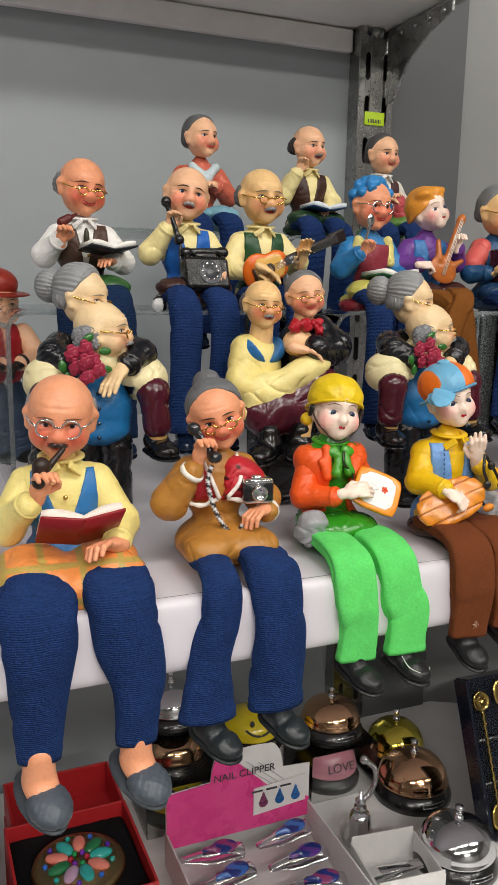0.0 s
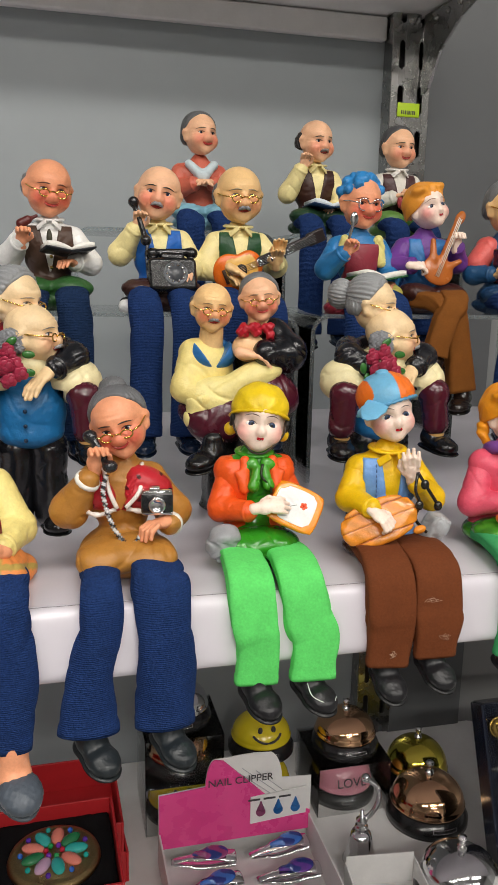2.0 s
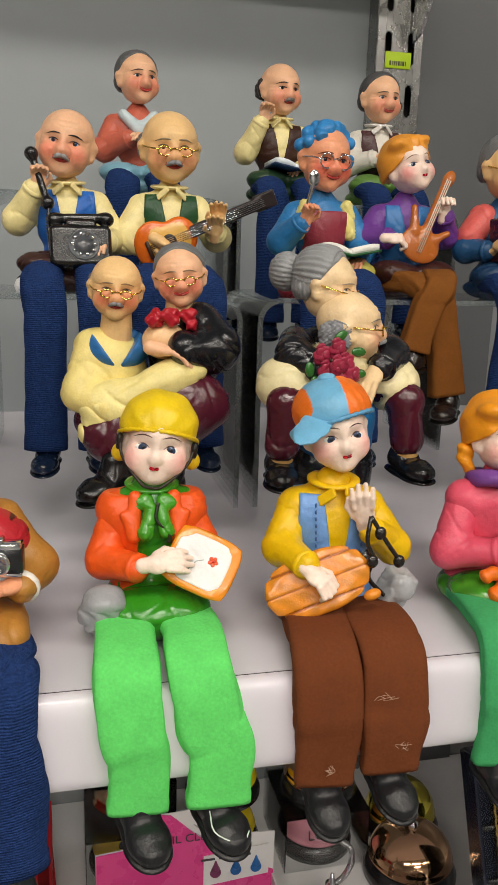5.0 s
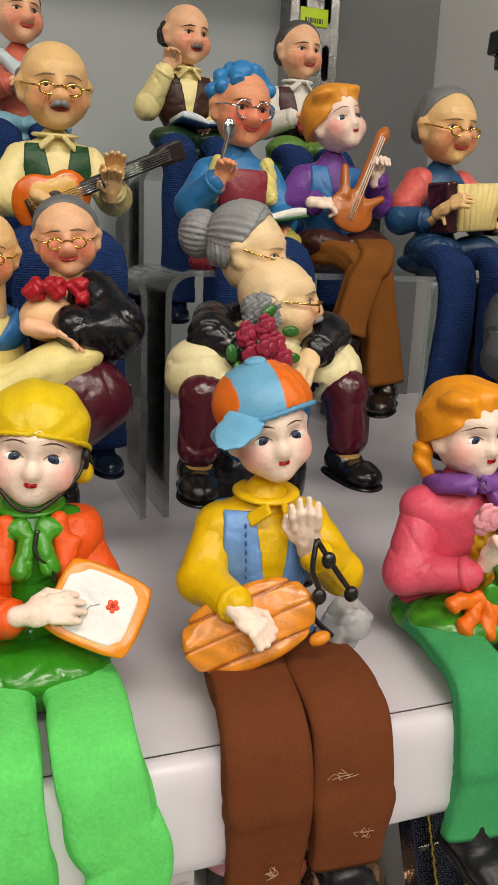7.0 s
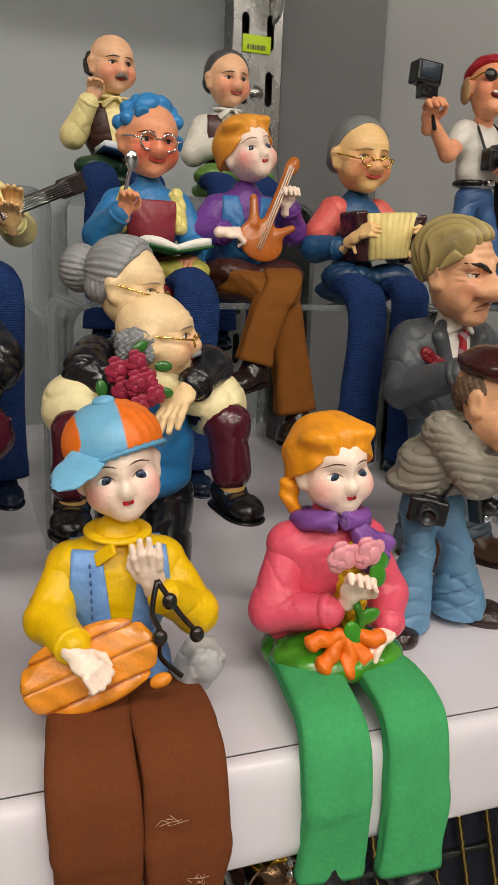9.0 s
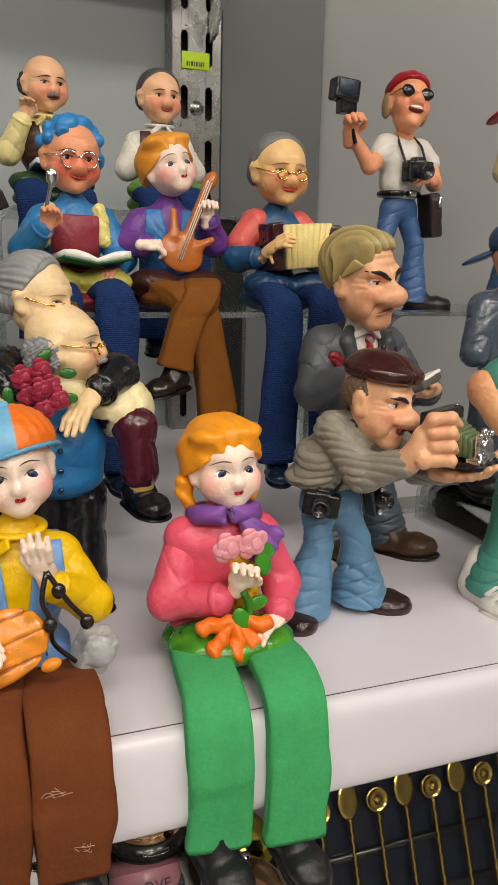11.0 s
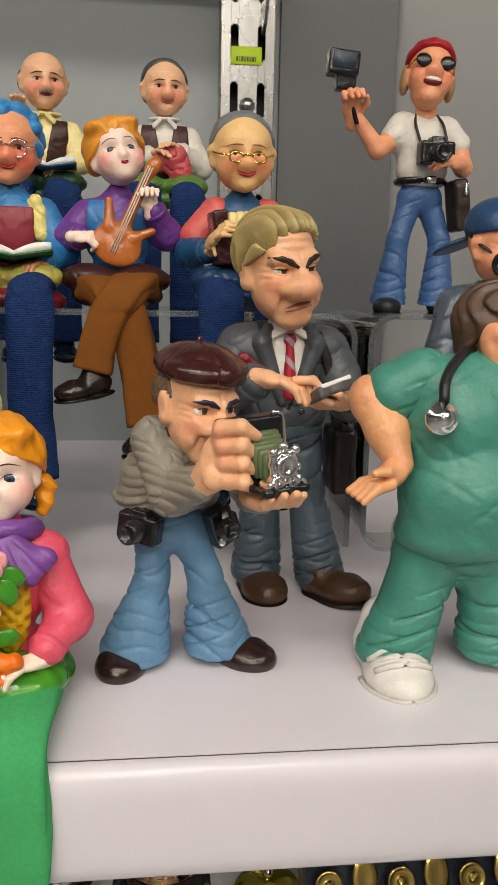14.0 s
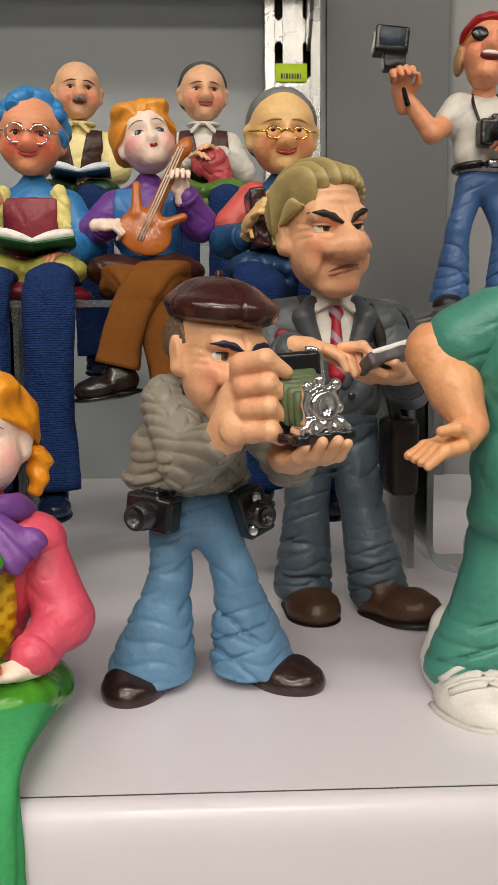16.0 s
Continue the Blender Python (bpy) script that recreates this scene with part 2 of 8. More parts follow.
class Clay:
    """Collects surfaces in centimetres; becomes one mesh."""

    def __init__(self):
        self.v, self.q, self.t, self.col, self.qm, self.tm, self.n = [], [], [], [], [], [], 0

    def add(self, v, quads, tris, col, mat, M=None):
        v = np.asarray(v, float)
        if M is not None:
            paint_at = v
            v = v @ M[:3, :3].T + M[:3, 3]
        else:
            paint_at = v
        c = col(paint_at) if callable(col) else np.tile(np.array(col, float), (len(v), 1))
        self.v.append(v)
        self.col.append(c)
        if len(quads):
            self.q.append(np.asarray(quads, int) + self.n)
            self.qm.append(np.full(len(quads), mat))
        if len(tris):
            self.t.append(np.asarray(tris, int) + self.n)
            self.tm.append(np.full(len(tris), mat))
        self.n += len(v)

    def blob(self, prims, col, k=0.25, h=None, M=None, disp=None, cut=None, mat=0, grow=0.0):
        lo = np.min([extent(p)[0] for p in prims], axis=0) - 0.25 - grow
        hi = np.max([extent(p)[1] for p in prims], axis=0) + 0.25 + grow
        size = (hi - lo).max()
        h = h or min(max(size / 34, 0.035), 0.15)

        def field(p):
            d = union(prims, p, k) - grow
            if disp is not None:
                d = d + disp(p)
            if cut is not None:
                d = np.maximum(d, cut(p))
            return d
        v, f = skin_of(field, lo, hi, h)
        self.add(v, f, [], col, mat, M)
        return self

    def tube(self, pts, rad, col, seg=10, mat=0, M=None, flat=(1.0, 1.0), side=(1, 0, 0), closed=False, cap=True, wob=None):
        """A swept tube; flat squeezes its section along side and across it."""
        pts = np.array(pts, float)
        n = len(pts)
        rad = np.broadcast_to(np.array(rad, float), (n,))
        tan = (np.roll(pts, -1, 0) - np.roll(pts, 1, 0)) if closed else np.gradient(pts, axis=0)
        tan = tan / (np.linalg.norm(tan, axis=1, keepdims=True) + 1e-9)
        s0 = np.array(side, float)
        a = s0 - tan * (tan @ s0)[:, None]
        bad = np.linalg.norm(a, axis=1) < 1e-3
        a[bad] = np.cross(tan[bad], (0, 0.3, 1))
        a /= np.linalg.norm(a, axis=1, keepdims=True) + 1e-9
        b = np.cross(tan, a)
        th = np.linspace(0, 2 * np.pi, seg, endpoint=False)
        rr = rad[:, None] * np.ones(seg)
        if wob is not None:
            rr = rr * wob(np.arange(n)[:, None] / max(n - 1, 1), th[None, :])
        v = pts[:, None] + rr[..., None] * (np.cos(th)[None, :, None] * a[:, None] * flat[0] + np.sin(th)[None, :, None] * b[:, None] * flat[1])
        v = v.reshape(-1, 3)
        m = n if closed else n - 1
        i, j = np.meshgrid(np.arange(m), np.arange(seg), indexing="ij")
        i2, j2 = (i + 1) % n, (j + 1) % seg
        q = np.stack([i * seg + j, i * seg + j2, i2 * seg + j2, i2 * seg + j], -1).reshape(-1, 4)
        t = []
        if cap and not closed:
            v = np.vstack([v, pts[0], pts[-1]])
            t = [(n * seg, (x + 1) % seg, x) for x in range(seg)] + [(n * seg + 1, (n - 1) * seg + x, (n - 1) * seg + (x + 1) % seg) for x in range(seg)]
        self.add(v, q, t, col, mat, M)
        return self

    def ring(self, c, r, w, col, mat=0, M=None, rz=None, seg=22, sub=7):
        """A ring in the local xz plane."""
        th = np.linspace(0, 2 * np.pi, seg, endpoint=False)
        return self.tube(np.stack([c[0] + r * np.cos(th), c[1] + 0 * th, c[2] + (rz or r) * np.sin(th)], 1), w, col, sub, mat, M, side=(0, 1, 0), closed=True)

    def turned(self, profile, col, seg=32, mat=0, M=None):
        """A lathed form from (radius, z) pairs."""
        pr = np.array(profile, float)
        th = np.linspace(0, 2 * np.pi, seg, endpoint=False)
        v = np.stack([pr[:, None, 0] * np.cos(th), pr[:, None, 0] * np.sin(th), pr[:, None, 1] + 0 * th], -1).reshape(-1, 3)
        i, j = np.meshgrid(np.arange(len(pr) - 1), np.arange(seg), indexing="ij")
        j2 = (j + 1) % seg
        q = np.stack([i * seg + j, i * seg + j2, (i + 1) * seg + j2, (i + 1) * seg + j], -1).reshape(-1, 4)
        self.add(v, q, [], col, mat, M)
        return self

    def box(self, c, half, col, b=0.06, mat=0, M=None, rot=None):
        """A box with chamfered edges."""
        hx, hy, hz = half
        b = min(b, 0.45 * min(half))
        v, ids = [], {}
        for sx in (-1, 1):
            for sy in (-1, 1):
                for sz in (-1, 1):
                    for axis in range(3):
                        p = [sx * (hx - b), sy * (hy - b), sz * (hz - b)]
                        p[axis] += (sx, sy, sz)[axis] * b
                        ids[sx, sy, sz, axis] = len(v)
                        v.append(p)
        q, t = [], []
        for axis in range(3):
            o = [i for i in range(3) if i != axis]
            for s in (-1, 1):
                loop = []
                for a, e in ((-1, -1), (1, -1), (1, 1), (-1, 1)):
                    k = [0, 0, 0]
                    k[axis], k[o[0]], k[o[1]] = s, a, e
                    loop.append(ids[(*k, axis)])
                flip = (s > 0) == (axis != 1)
                q.append(loop if flip else loop[::-1])
            for a in (-1, 1):
                for e in (-1, 1):
                    k0, k1 = [0, 0, 0], [0, 0, 0]
                    k0[axis], k1[axis] = -1, 1
                    k0[o[0]] = k1[o[0]] = a
                    k0[o[1]] = k1[o[1]] = e
                    quad = [ids[(*k0, o[0])], ids[(*k1, o[0])], ids[(*k1, o[1])], ids[(*k0, o[1])]]
                    flip = (a * e > 0) == (axis != 1)
                    q.append(quad if not flip else quad[::-1])
        for sx in (-1, 1):
            for sy in (-1, 1):
                for sz in (-1, 1):
                    tri = [ids[sx, sy, sz, k] for k in range(3)]
                    t.append(tri if sx * sy * sz > 0 else tri[::-1])
        v = np.array(v)
        if rot is not None:
            v = v @ turn(rot).T
        self.add(v + np.array(c, float), q, t, col, mat, M)
        return self

    def mesh(self, name, mats, smooth=True, scale=0.01):
        me = bpy.data.meshes.new(name)
        v = np.concatenate(self.v) * scale
        q = np.concatenate(self.q) if self.q else np.zeros((0, 4), int)
        t = np.concatenate(self.t) if self.t else np.zeros((0, 3), int)
        me.vertices.add(len(v))
        me.vertices.foreach_set("co", v.ravel())
        loops = np.concatenate([q.ravel(), t.ravel()])
        me.loops.add(len(loops))
        me.loops.foreach_set("vertex_index", loops)
        starts = np.concatenate([4 * np.arange(len(q)), 4 * len(q) + 3 * np.arange(len(t))])
        me.polygons.add(len(starts))
        me.polygons.foreach_set("loop_start", starts)
        me.polygons.foreach_set("material_index", np.concatenate(self.qm + self.tm))
        me.polygons.foreach_set("use_smooth", np.full(len(starts), smooth))
        me.update(calc_edges=True)
        at = me.color_attributes.new("paint", "FLOAT_COLOR", "POINT")
        col = np.concatenate(self.col)
        at.data.foreach_set("color", np.hstack([col[:, :3], np.ones((len(col), 1))]).ravel())
        for m in mats:
            me.materials.append(m)
        me.validate()
        return me


def part(name, clay, mat, parent=None, label="", smooth=True):
    """Links a clay as one mesh object, under a thing or a part."""
    ob = new(name, clay.mesh(name, mat if isinstance(mat, list) else [mat], smooth))
    if parent is not None:
        ob.parent = parent
    return tagged(ob, label)


def thing(name, m, label, category, group="", kind=""):
    ob = new(name)
    ob.matrix_world = m
    return tagged(ob, label, category, group, kind)


def figure(name, clay, m, label, category="figurine", group="resin figurines on the shelf"):
    ob = new(name, clay.mesh(name, SLOTS))
    ob.matrix_world = m
    return tagged(ob, label, category, group)


def spline(pts, n=24):
    """Catmull-Rom points through pts."""
    p = np.array(pts, float)
    p = np.vstack([2 * p[0] - p[1], p, 2 * p[-1] - p[-2]])
    out = []
    for t in np.linspace(0, len(p) - 3 - 1e-6, n):
        i = int(t)
        u = t - i
        a, b, c, d = p[i:i + 4]
        out.append(0.5 * (2 * b + (c - a) * u + (2 * a - 5 * b + 4 * c - d) * u * u + (3 * b - a - 3 * c + d) * u ** 3))
    return np.array(out)

# ---- the shop and the shelf unit ----
WALL = material("grey_laminate", (0.31, 0.342, 0.355), rough=0.45, rough_var=0.02, grain=0.03, grain_scale=5, bump=0.05, bump_scale=900, blotch=0.07)
PANEL = material("grey_satin_panel", (0.27, 0.275, 0.275), rough=0.3, rough_var=0.015, grain=0.02, grain_scale=4, bump=0.04, bump_scale=900, blotch=0.06)
WHITE = material("white_moulded_plastic", (0.73, 0.695, 0.76), rough=0.2, grain=0.02, grain_scale=14, bump=0.03, bump_scale=160, coat=0.2, blotch=0.035)
LOWER = material("white_shelf_board", (0.84, 0.84, 0.83), rough=0.35, grain=0.03, grain_scale=18, blotch=0.06)
STEEL = material("plated_steel", (0.35, 0.35, 0.34), rough=0.27, metal=1.0, grain=0.08, grain_scale=40, rough_var=0.08, blotch=0.12)
ROOMGREY = material("mid_grey_room_shell", (0.3, 0.3, 0.295), rough=0.6, grain=0.03, grain_scale=3)
FLOORM = material("grey_floor_tile", (0.2, 0.195, 0.19), rough=0.3, grain=0.05, grain_scale=4, blotch=0.12)
ACRYL = glass("clear_acrylic", (0.93, 0.95, 0.95), 0.04)
ACRYLE = glass("acrylic_edge", (0.78, 0.83, 0.84), 0.12, 0.16)
FILMY = glass("clear_plastic_box", (0.94, 0.95, 0.95), 0.06)
BLACKP = material("black_plastic", (0.012, 0.012, 0.013), rough=0.22, grain=0.1, coat=0.3)
REDCARD = material("red_card", (0.5, 0.02, 0.025), rough=0.45, grain=0.05, grain_scale=40)
VELVET = material("black_velvet", (0.01, 0.01, 0.011), rough=0.95, grain=0.3, spec=0.1)
PINKCARD = material("pink_printed_card", (0.78, 0.06, 0.28), rough=0.28, grain=0.03, coat=0.3)
WHITECARD = material("white_card", (0.78, 0.77, 0.76), rough=0.5, grain=0.03)
INK = material("dark_ink", (0.05, 0.045, 0.05), rough=0.6)
GREYINK = material("grey_ink", (0.5, 0.5, 0.52), rough=0.6)
TURQ = material("turquoise_card", (0.18, 0.55, 0.62), rough=0.5)
WOODW = material("pale_card", (0.55, 0.45, 0.3), rough=0.6)
LABEL = material("lime_label_paper", (0.5, 0.72, 0.02), rough=0.6, grain=0.04)
LED = bpy.data.materials.new("lamp_diffuser")
LED.use_nodes = True
LED.node_tree.nodes["Principled BSDF"].inputs["Emission Color"].default_value = (1, 0.98, 0.94, 1)
LED.node_tree.nodes["Principled BSDF"].inputs["Emission Strength"].default_value = 6.0


def slab(name, lo, hi, mat, label, category, kind="structure", b=0.2):
    c = Clay()
    lo, hi = 100 * np.array(lo, float), 100 * np.array(hi, float)
    c.box((lo + hi) / 2, (hi - lo) / 2, (1, 1, 1), b)
    return tagged(part(name, c, mat, smooth=False), label, category, "", kind)


slab("floor", (-4, -4.5, -0.1), (4, 1.6, 0), FLOORM, "grey polished shop floor tiles", "floor")
# ceiling and walls added out of view; their mid grey keeps bounced light low
slab("ceiling", (-4, -4.5, 2.6), (4, 1.6, 2.7), ROOMGREY, "unseen mid grey shop ceiling with light panels", "ceiling")
slab("wall_south", (-4, -4.6, 0), (4, -4.5, 2.6), ROOMGREY, "unseen mid grey shop wall added behind the aisle", "wall")
slab("wall_west", (-4.1, -4.6, 0), (-4, 1.6, 2.6), ROOMGREY, "unseen mid grey side wall added to close the room", "wall")
slab("wall_east", (4, -4.6, 0), (4.1, 1.6, 2.6), ROOMGREY, "unseen mid grey side wall added to close the room", "wall")
slab("wall_north", (-4, 0.95, 0), (0.69, 0.99, 2.6), WALL, "grey laminate back panel of the shelf unit", "back panel")
# thin sheet added over the back panel to make this stretch darker
STRIP = material("dark_grey_sheet", (0.11, 0.116, 0.12), rough=0.4, rough_var=0.02, grain=0.03, grain_scale=6)
slab("dark_wall_sheet", (0.578, 0.944, 0), (0.692, 0.9495, 2.6), STRIP, "dark grey sheet added over the back panel beside the upright", "back panel", b=0.05)
c = Clay()
c.box((0, 0, 0), (120, 2, 130), (1, 1, 1), 0.2)
ob = tagged(part("wall_panel", c, PANEL, smooth=False), "pale grey satin corner panel beside the shelf", "wall panel", "", "structure")
ob.matrix_world = pose(0.70 + 1.2 * math.cos(radians(-28)) + 0.0, 0.975 + 1.2 * math.sin(radians(-28)), 1.3, 0, 0, -28)

for lx, ly, watts in LAMPS:
    th_ = thing("ceiling_light", pose(lx, ly, 2.6), "flat white rectangular ceiling light panel, switched on", "ceiling light", "ceiling light panels")
    c = Clay()
    for sx in (-1, 1):
        c.box((sx * 59.5, 0, -0.6), (1.0, 15, 0.8), (1, 1, 1))
        c.box((0, sx * 15.5, -0.6), (60.5, 1.0, 0.8), (1, 1, 1))
    part("frame", c, WHITECARD, th_)
    c = Clay()
    c.box((0, 0, -0.4), (58.4, 14.4, 0.3), (1, 1, 1))
    part("diffuser", c, LED, th_)

# display shelf with a rounded front and a fine seam behind the nosing
SHELF_Z, FRONT = 0.966, 0.375
sec = [(95, 96.6), (38.05, 96.6), (38.04, 95.9), (37.93, 95.9), (37.9, 96.6)]
sec += [(37.9 - 0.7 * abs(math.sin(a)) ** 0.75, 94.5 + 2.1 * math.copysign(abs(math.cos(a)) ** 0.36, math.cos(a))) for a in np.linspace(0.12, 3.02, 34)]
sec += [(39.0, 92.4), (39.3, 93.2), (95, 93.2)]


def extruded(section, x0, x1, mat, name, label, category):
    s = np.array(section)
    n = len(s)
    v = np.vstack([np.c_[np.full(n, x0), s], np.c_[np.full(n, x1), s]])
    i = np.arange(n)
    j = (i + 1) % n
    me = bpy.data.meshes.new(name)
    faces = [(int(a), int(b), int(b + n), int(a + n)) for a, b in zip(i, j)] + [tuple(range(n))[::-1], tuple(range(n, 2 * n))]
    me.from_pydata((v * 0.01).tolist(), [], faces)
    me.materials.append(mat)
    for k, p in enumerate(me.polygons):
        p.use_smooth = 5 <= k < n - 4
    return tagged(new(name, me), label, category, "", "structure")


extruded(sec, -160, 160, WHITE, "display_shelf", "glossy white moulded shelf with a rounded front edge", "shelf")
slab("shelf_joint", (-1.59, 0.3794, 0.9600), (1.59, 0.3803, 0.9657), INK, "thin dark joint line along the white shelf edge", "joint", b=0.01)
slab("lower_shelf", (-1.6, 0.42, 0.455), (1.6, 0.95, 0.485), LOWER, "white lower shelf board holding bells and boxes", "shelf")
slab("base_shelf", (-1.6, 0.40, 0.10), (1.6, 0.95, 0.13), LOWER, "white base shelf board near the floor", "shelf")
slab("upper_shelf", (-1.6, 0.80, 1.44), (0.565, 0.95, 1.462), LOWER, "white upper shelf seen from below", "shelf")
slab("trim", (-1.6, 0.938, 1.412), (0.518, 0.95, 1.4385), WHITECARD, "white strip under the upper shelf", "trim")

# slotted upright
post = thing("shelf_upright", pose(0.545, 0.925, 1.0), "plated steel shelf upright with two rows of slots", "upright")
c = Clay()
for cx, w in ((-2.05, 0.45), (0.0, 0.92), (2.05, 0.45)):
    c.box((cx, 0, 10), (w, 0.1, 60), (1, 1, 1), 0.04)
zz = -48.0
while zz < 70:
    for cx in (-1.26, 1.26):
        c.box((cx, 0, zz), (0.36, 0.1, 0.95), (1, 1, 1), 0.04)
        for sx in (-1, 1):
            for sz in (-1, 1):
                c.box((cx + sx * 0.31, 0, zz + sz * 0.98), (0.13, 0.098, 0.13), (1, 1, 1), 0.04)
    zz += 5.0
for sx in (-1, 1):
    c.box((sx * 2.45, 1.2, 10), (0.1, 1.25, 60), (1, 1, 1), 0.04)
part("channel", c, STEEL, post, smooth=False)
# near-black sheet set behind the slots so that they read dark
c = Clay()
c.box((0, 2.2, 10), (2.3, 0.1, 60), (1, 1, 1), 0.02)
part("dark_slot_backing", c, INK, post)
for sz in (31.2 - 2.2, 43.5):
    c = Clay()
    c.turned([(0, 0.22), (0.3, 0.2), (0.5, 0.1), (0.55, 0), (0.72, 0), (0.74, -0.06)], (1, 1, 1), 20, M=np.array(pose(0, -0.14, sz, 90, 0, 0)))
    c.box((0, -0.36, sz), (0.26, 0.03, 0.05), (0.02, 0.02, 0.02))
    c.box((0, -0.36, sz), (0.05, 0.03, 0.26), (0.02, 0.02, 0.02))
    part("screw", c, STEEL, post)
lab = thing("shelf_label", pose(0.5435, 0.9228, 1.3335), "lime yellow paper sticker with a printed code", "label")
c = Clay()
c.box((0, 0, 0), (1.42, 0.02, 0.78), (1, 1, 1), 0.01)
part("sticker", c, LABEL, lab)
for i, w in enumerate((0.09, 0.05, 0.1, 0.06, 0.09, 0.06, 0.1, 0.05)):
    c = Clay()
    c.box((-0.85 + 0.24 * i, -0.03, -0.3), (w, 0.008, 0.22), (1, 1, 1), 0.004)
    part("printed_bar", c, INK, lab)

# bracket of the upper shelf
br = thing("shelf_bracket", pose(0.558, 0.92, 1.44), "plated steel bracket carrying the upper shelf", "bracket")
s_ = np.array([(0, -0.2), (-13, -0.2), (-13, -1.6), (-9, -2.6), (-4.5, -5.0), (-1.8, -8.5), (0, -9.0)])
n_ = len(s_)
c = Clay()
v_ = np.vstack([np.c_[np.full(n_, x), s_] for x in (-0.15, 0.15)])
me = bpy.data.meshes.new("plate")
me.from_pydata((v_ * 0.01).tolist(), [], [tuple(range(n_))[::-1], tuple(range(n_, 2 * n_))] + [(i, (i + 1) % n_, (i + 1) % n_ + n_, i + n_) for i in range(n_)])
me.materials.append(STEEL)
ob = new("plate", me)
ob.parent = br
c = Clay()
c.box((0.7, -6.5, -0.35), (0.9, 6.5, 0.12), (1, 1, 1))
part("flange", c, STEEL, br)
for i in range(4):
    c = Clay()
    c.turned([(0, 0.3), (0.25, 0.25), (0.35, 0.05), (0.36, 0)], (1, 1, 1), 14, M=np.array(pose(-0.15, -3 - 2.8 * i, -1.2, 0, -90, 0)))
    part("rivet", c, STEEL, br)


# clear risers bent from one sheet: top and two sides, rounded corners
def riser(x0, x1, y0, y1, z0, z1, label, turned_up=False, t=0.35, r=1.6):
    w, h = 100 * (x1 - x0) / 2, 100 * (z1 - z0)
    def path(off):
        rr = r - off
        out = [(-w + off, 0.0), (-w + off, h - r)]
        out += [(-w + r - rr * math.cos(a), h - r + rr * math.sin(a)) for a in np.linspace(0.2, 1.4, 6)]
        out += [(-w + r, h - off), (w - r, h - off)]
        out += [(w - r + rr * math.sin(a), h - r + rr * math.cos(a)) for a in np.linspace(0.2, 1.4, 6)]
        return out + [(w - off, h - r), (w - off, 0.0)]
    a, b = np.array(path(0)), np.array(path(t))
    if turned_up:
        a[:, 1], b[:, 1] = h - a[:, 1], h - b[:, 1]
    n, d = len(a), 100 * (y1 - y0)
    v = np.vstack([np.c_[a[:, 0], np.zeros(n), a[:, 1]], np.c_[b[:, 0], np.zeros(n), b[:, 1]], np.c_[a[:, 0], np.full(n, d), a[:, 1]], np.c_[b[:, 0], np.full(n, d), b[:, 1]]]) * 0.01
    f, edge = [], []
    for i in range(n - 1):
        f += [(i, i + 1, 2 * n + i + 1, 2 * n + i), (n + i, 3 * n + i, 3 * n + i + 1, n + i + 1)]
        edge += [(i, n + i, n + i + 1, i + 1), (2 * n + i, 2 * n + i + 1, 3 * n + i + 1, 3 * n + i)]
    edge += [(0, 2 * n, 3 * n, n), (n - 1, 2 * n - 1, 4 * n - 1, 3 * n - 1)]
    ob = thing("display_riser", pose((x0 + x1) / 2, y0, z0), label, "display riser", "clear risers")
    for nm, fs, mt in (("bent_sheet", f, ACRYL), ("cut_edge", edge, ACRYLE)):
        me = bpy.data.meshes.new(nm)
        me.from_pydata(v.tolist(), [], fs)
        me.materials.append(mt)
        for p in me.polygons:
            p.use_smooth = nm == "bent_sheet"
        o = new(nm, me)
        o.parent = ob
        o.visible_shadow = False
    return ob


RISER_Z = 1.107
riser(0.055, 0.312, 0.595, 0.72, SHELF_Z, RISER_Z, "clear bent acrylic riser under the seated figurines")
riser(0.322, 0.578, 0.595, 0.72, SHELF_Z, RISER_Z, "clear bent acrylic riser under the seated figurines")
riser(0.590, 0.845, 0.615, 0.76, SHELF_Z, RISER_Z, "clear bent acrylic riser under the standing figurines")
riser(0.14, 0.33, 0.735, 0.86, SHELF_Z, 1.176, "tall clear acrylic riser at the back")
riser(0.337, 0.53, 0.735, 0.86, SHELF_Z, 1.176, "tall clear acrylic riser at the back")
riser(0.598, 0.68, 0.497, 0.575, SHELF_Z, 0.999, "low clear acrylic riser under the masked figurine")
riser(0.582, 0.70, 0.585, 0.612, SHELF_Z, 1.03, "low clear acrylic tray standing on the shelf", True)

# ---- figurine kit: every figurine is one mesh ----
SKIN, SKINP, SKINR, SKINY = lin("F2BE97"), lin("F8E0D0"), lin("EDA27A"), lin("EFC58A")
NAVY, BLACK, WHITEC = lin("213868"), lin("16161A"), lin("EDE9E2")


def place(pos, s=1.0, yaw=0, pitch=0, roll=0):
    """A frame for a head or limb: size s, front towards -y."""
    m = np.eye(4)
    m[:3, :3] = np.array((Euler((0, 0, radians(yaw))).to_matrix() @ Euler((radians(pitch), 0, 0)).to_matrix() @ Euler((0, radians(roll), 0)).to_matrix())) * s
    m[:3, 3] = pos
    return m


def wash(skin, blush=(0.74, 0.08, 0.05), amount=0.55, spots=((0.5, -0.78, -0.3), (-0.5, -0.78, -0.3), (0, -1.05, -0.2)), size=0.4):
    """Skin paint with rouge spots."""
    def f(p):
        c = np.tile(np.array(skin, float), (len(p), 1))
        for i, s in enumerate(spots):
            r = np.linalg.norm(p - np.array(s), axis=1)
            w = (amount if i < 2 else amount * 0.5) * np.exp(-(r / size) ** 2)
            c = c * (1 - w[:, None]) + np.array(blush) * w[:, None]
        return c
    return f


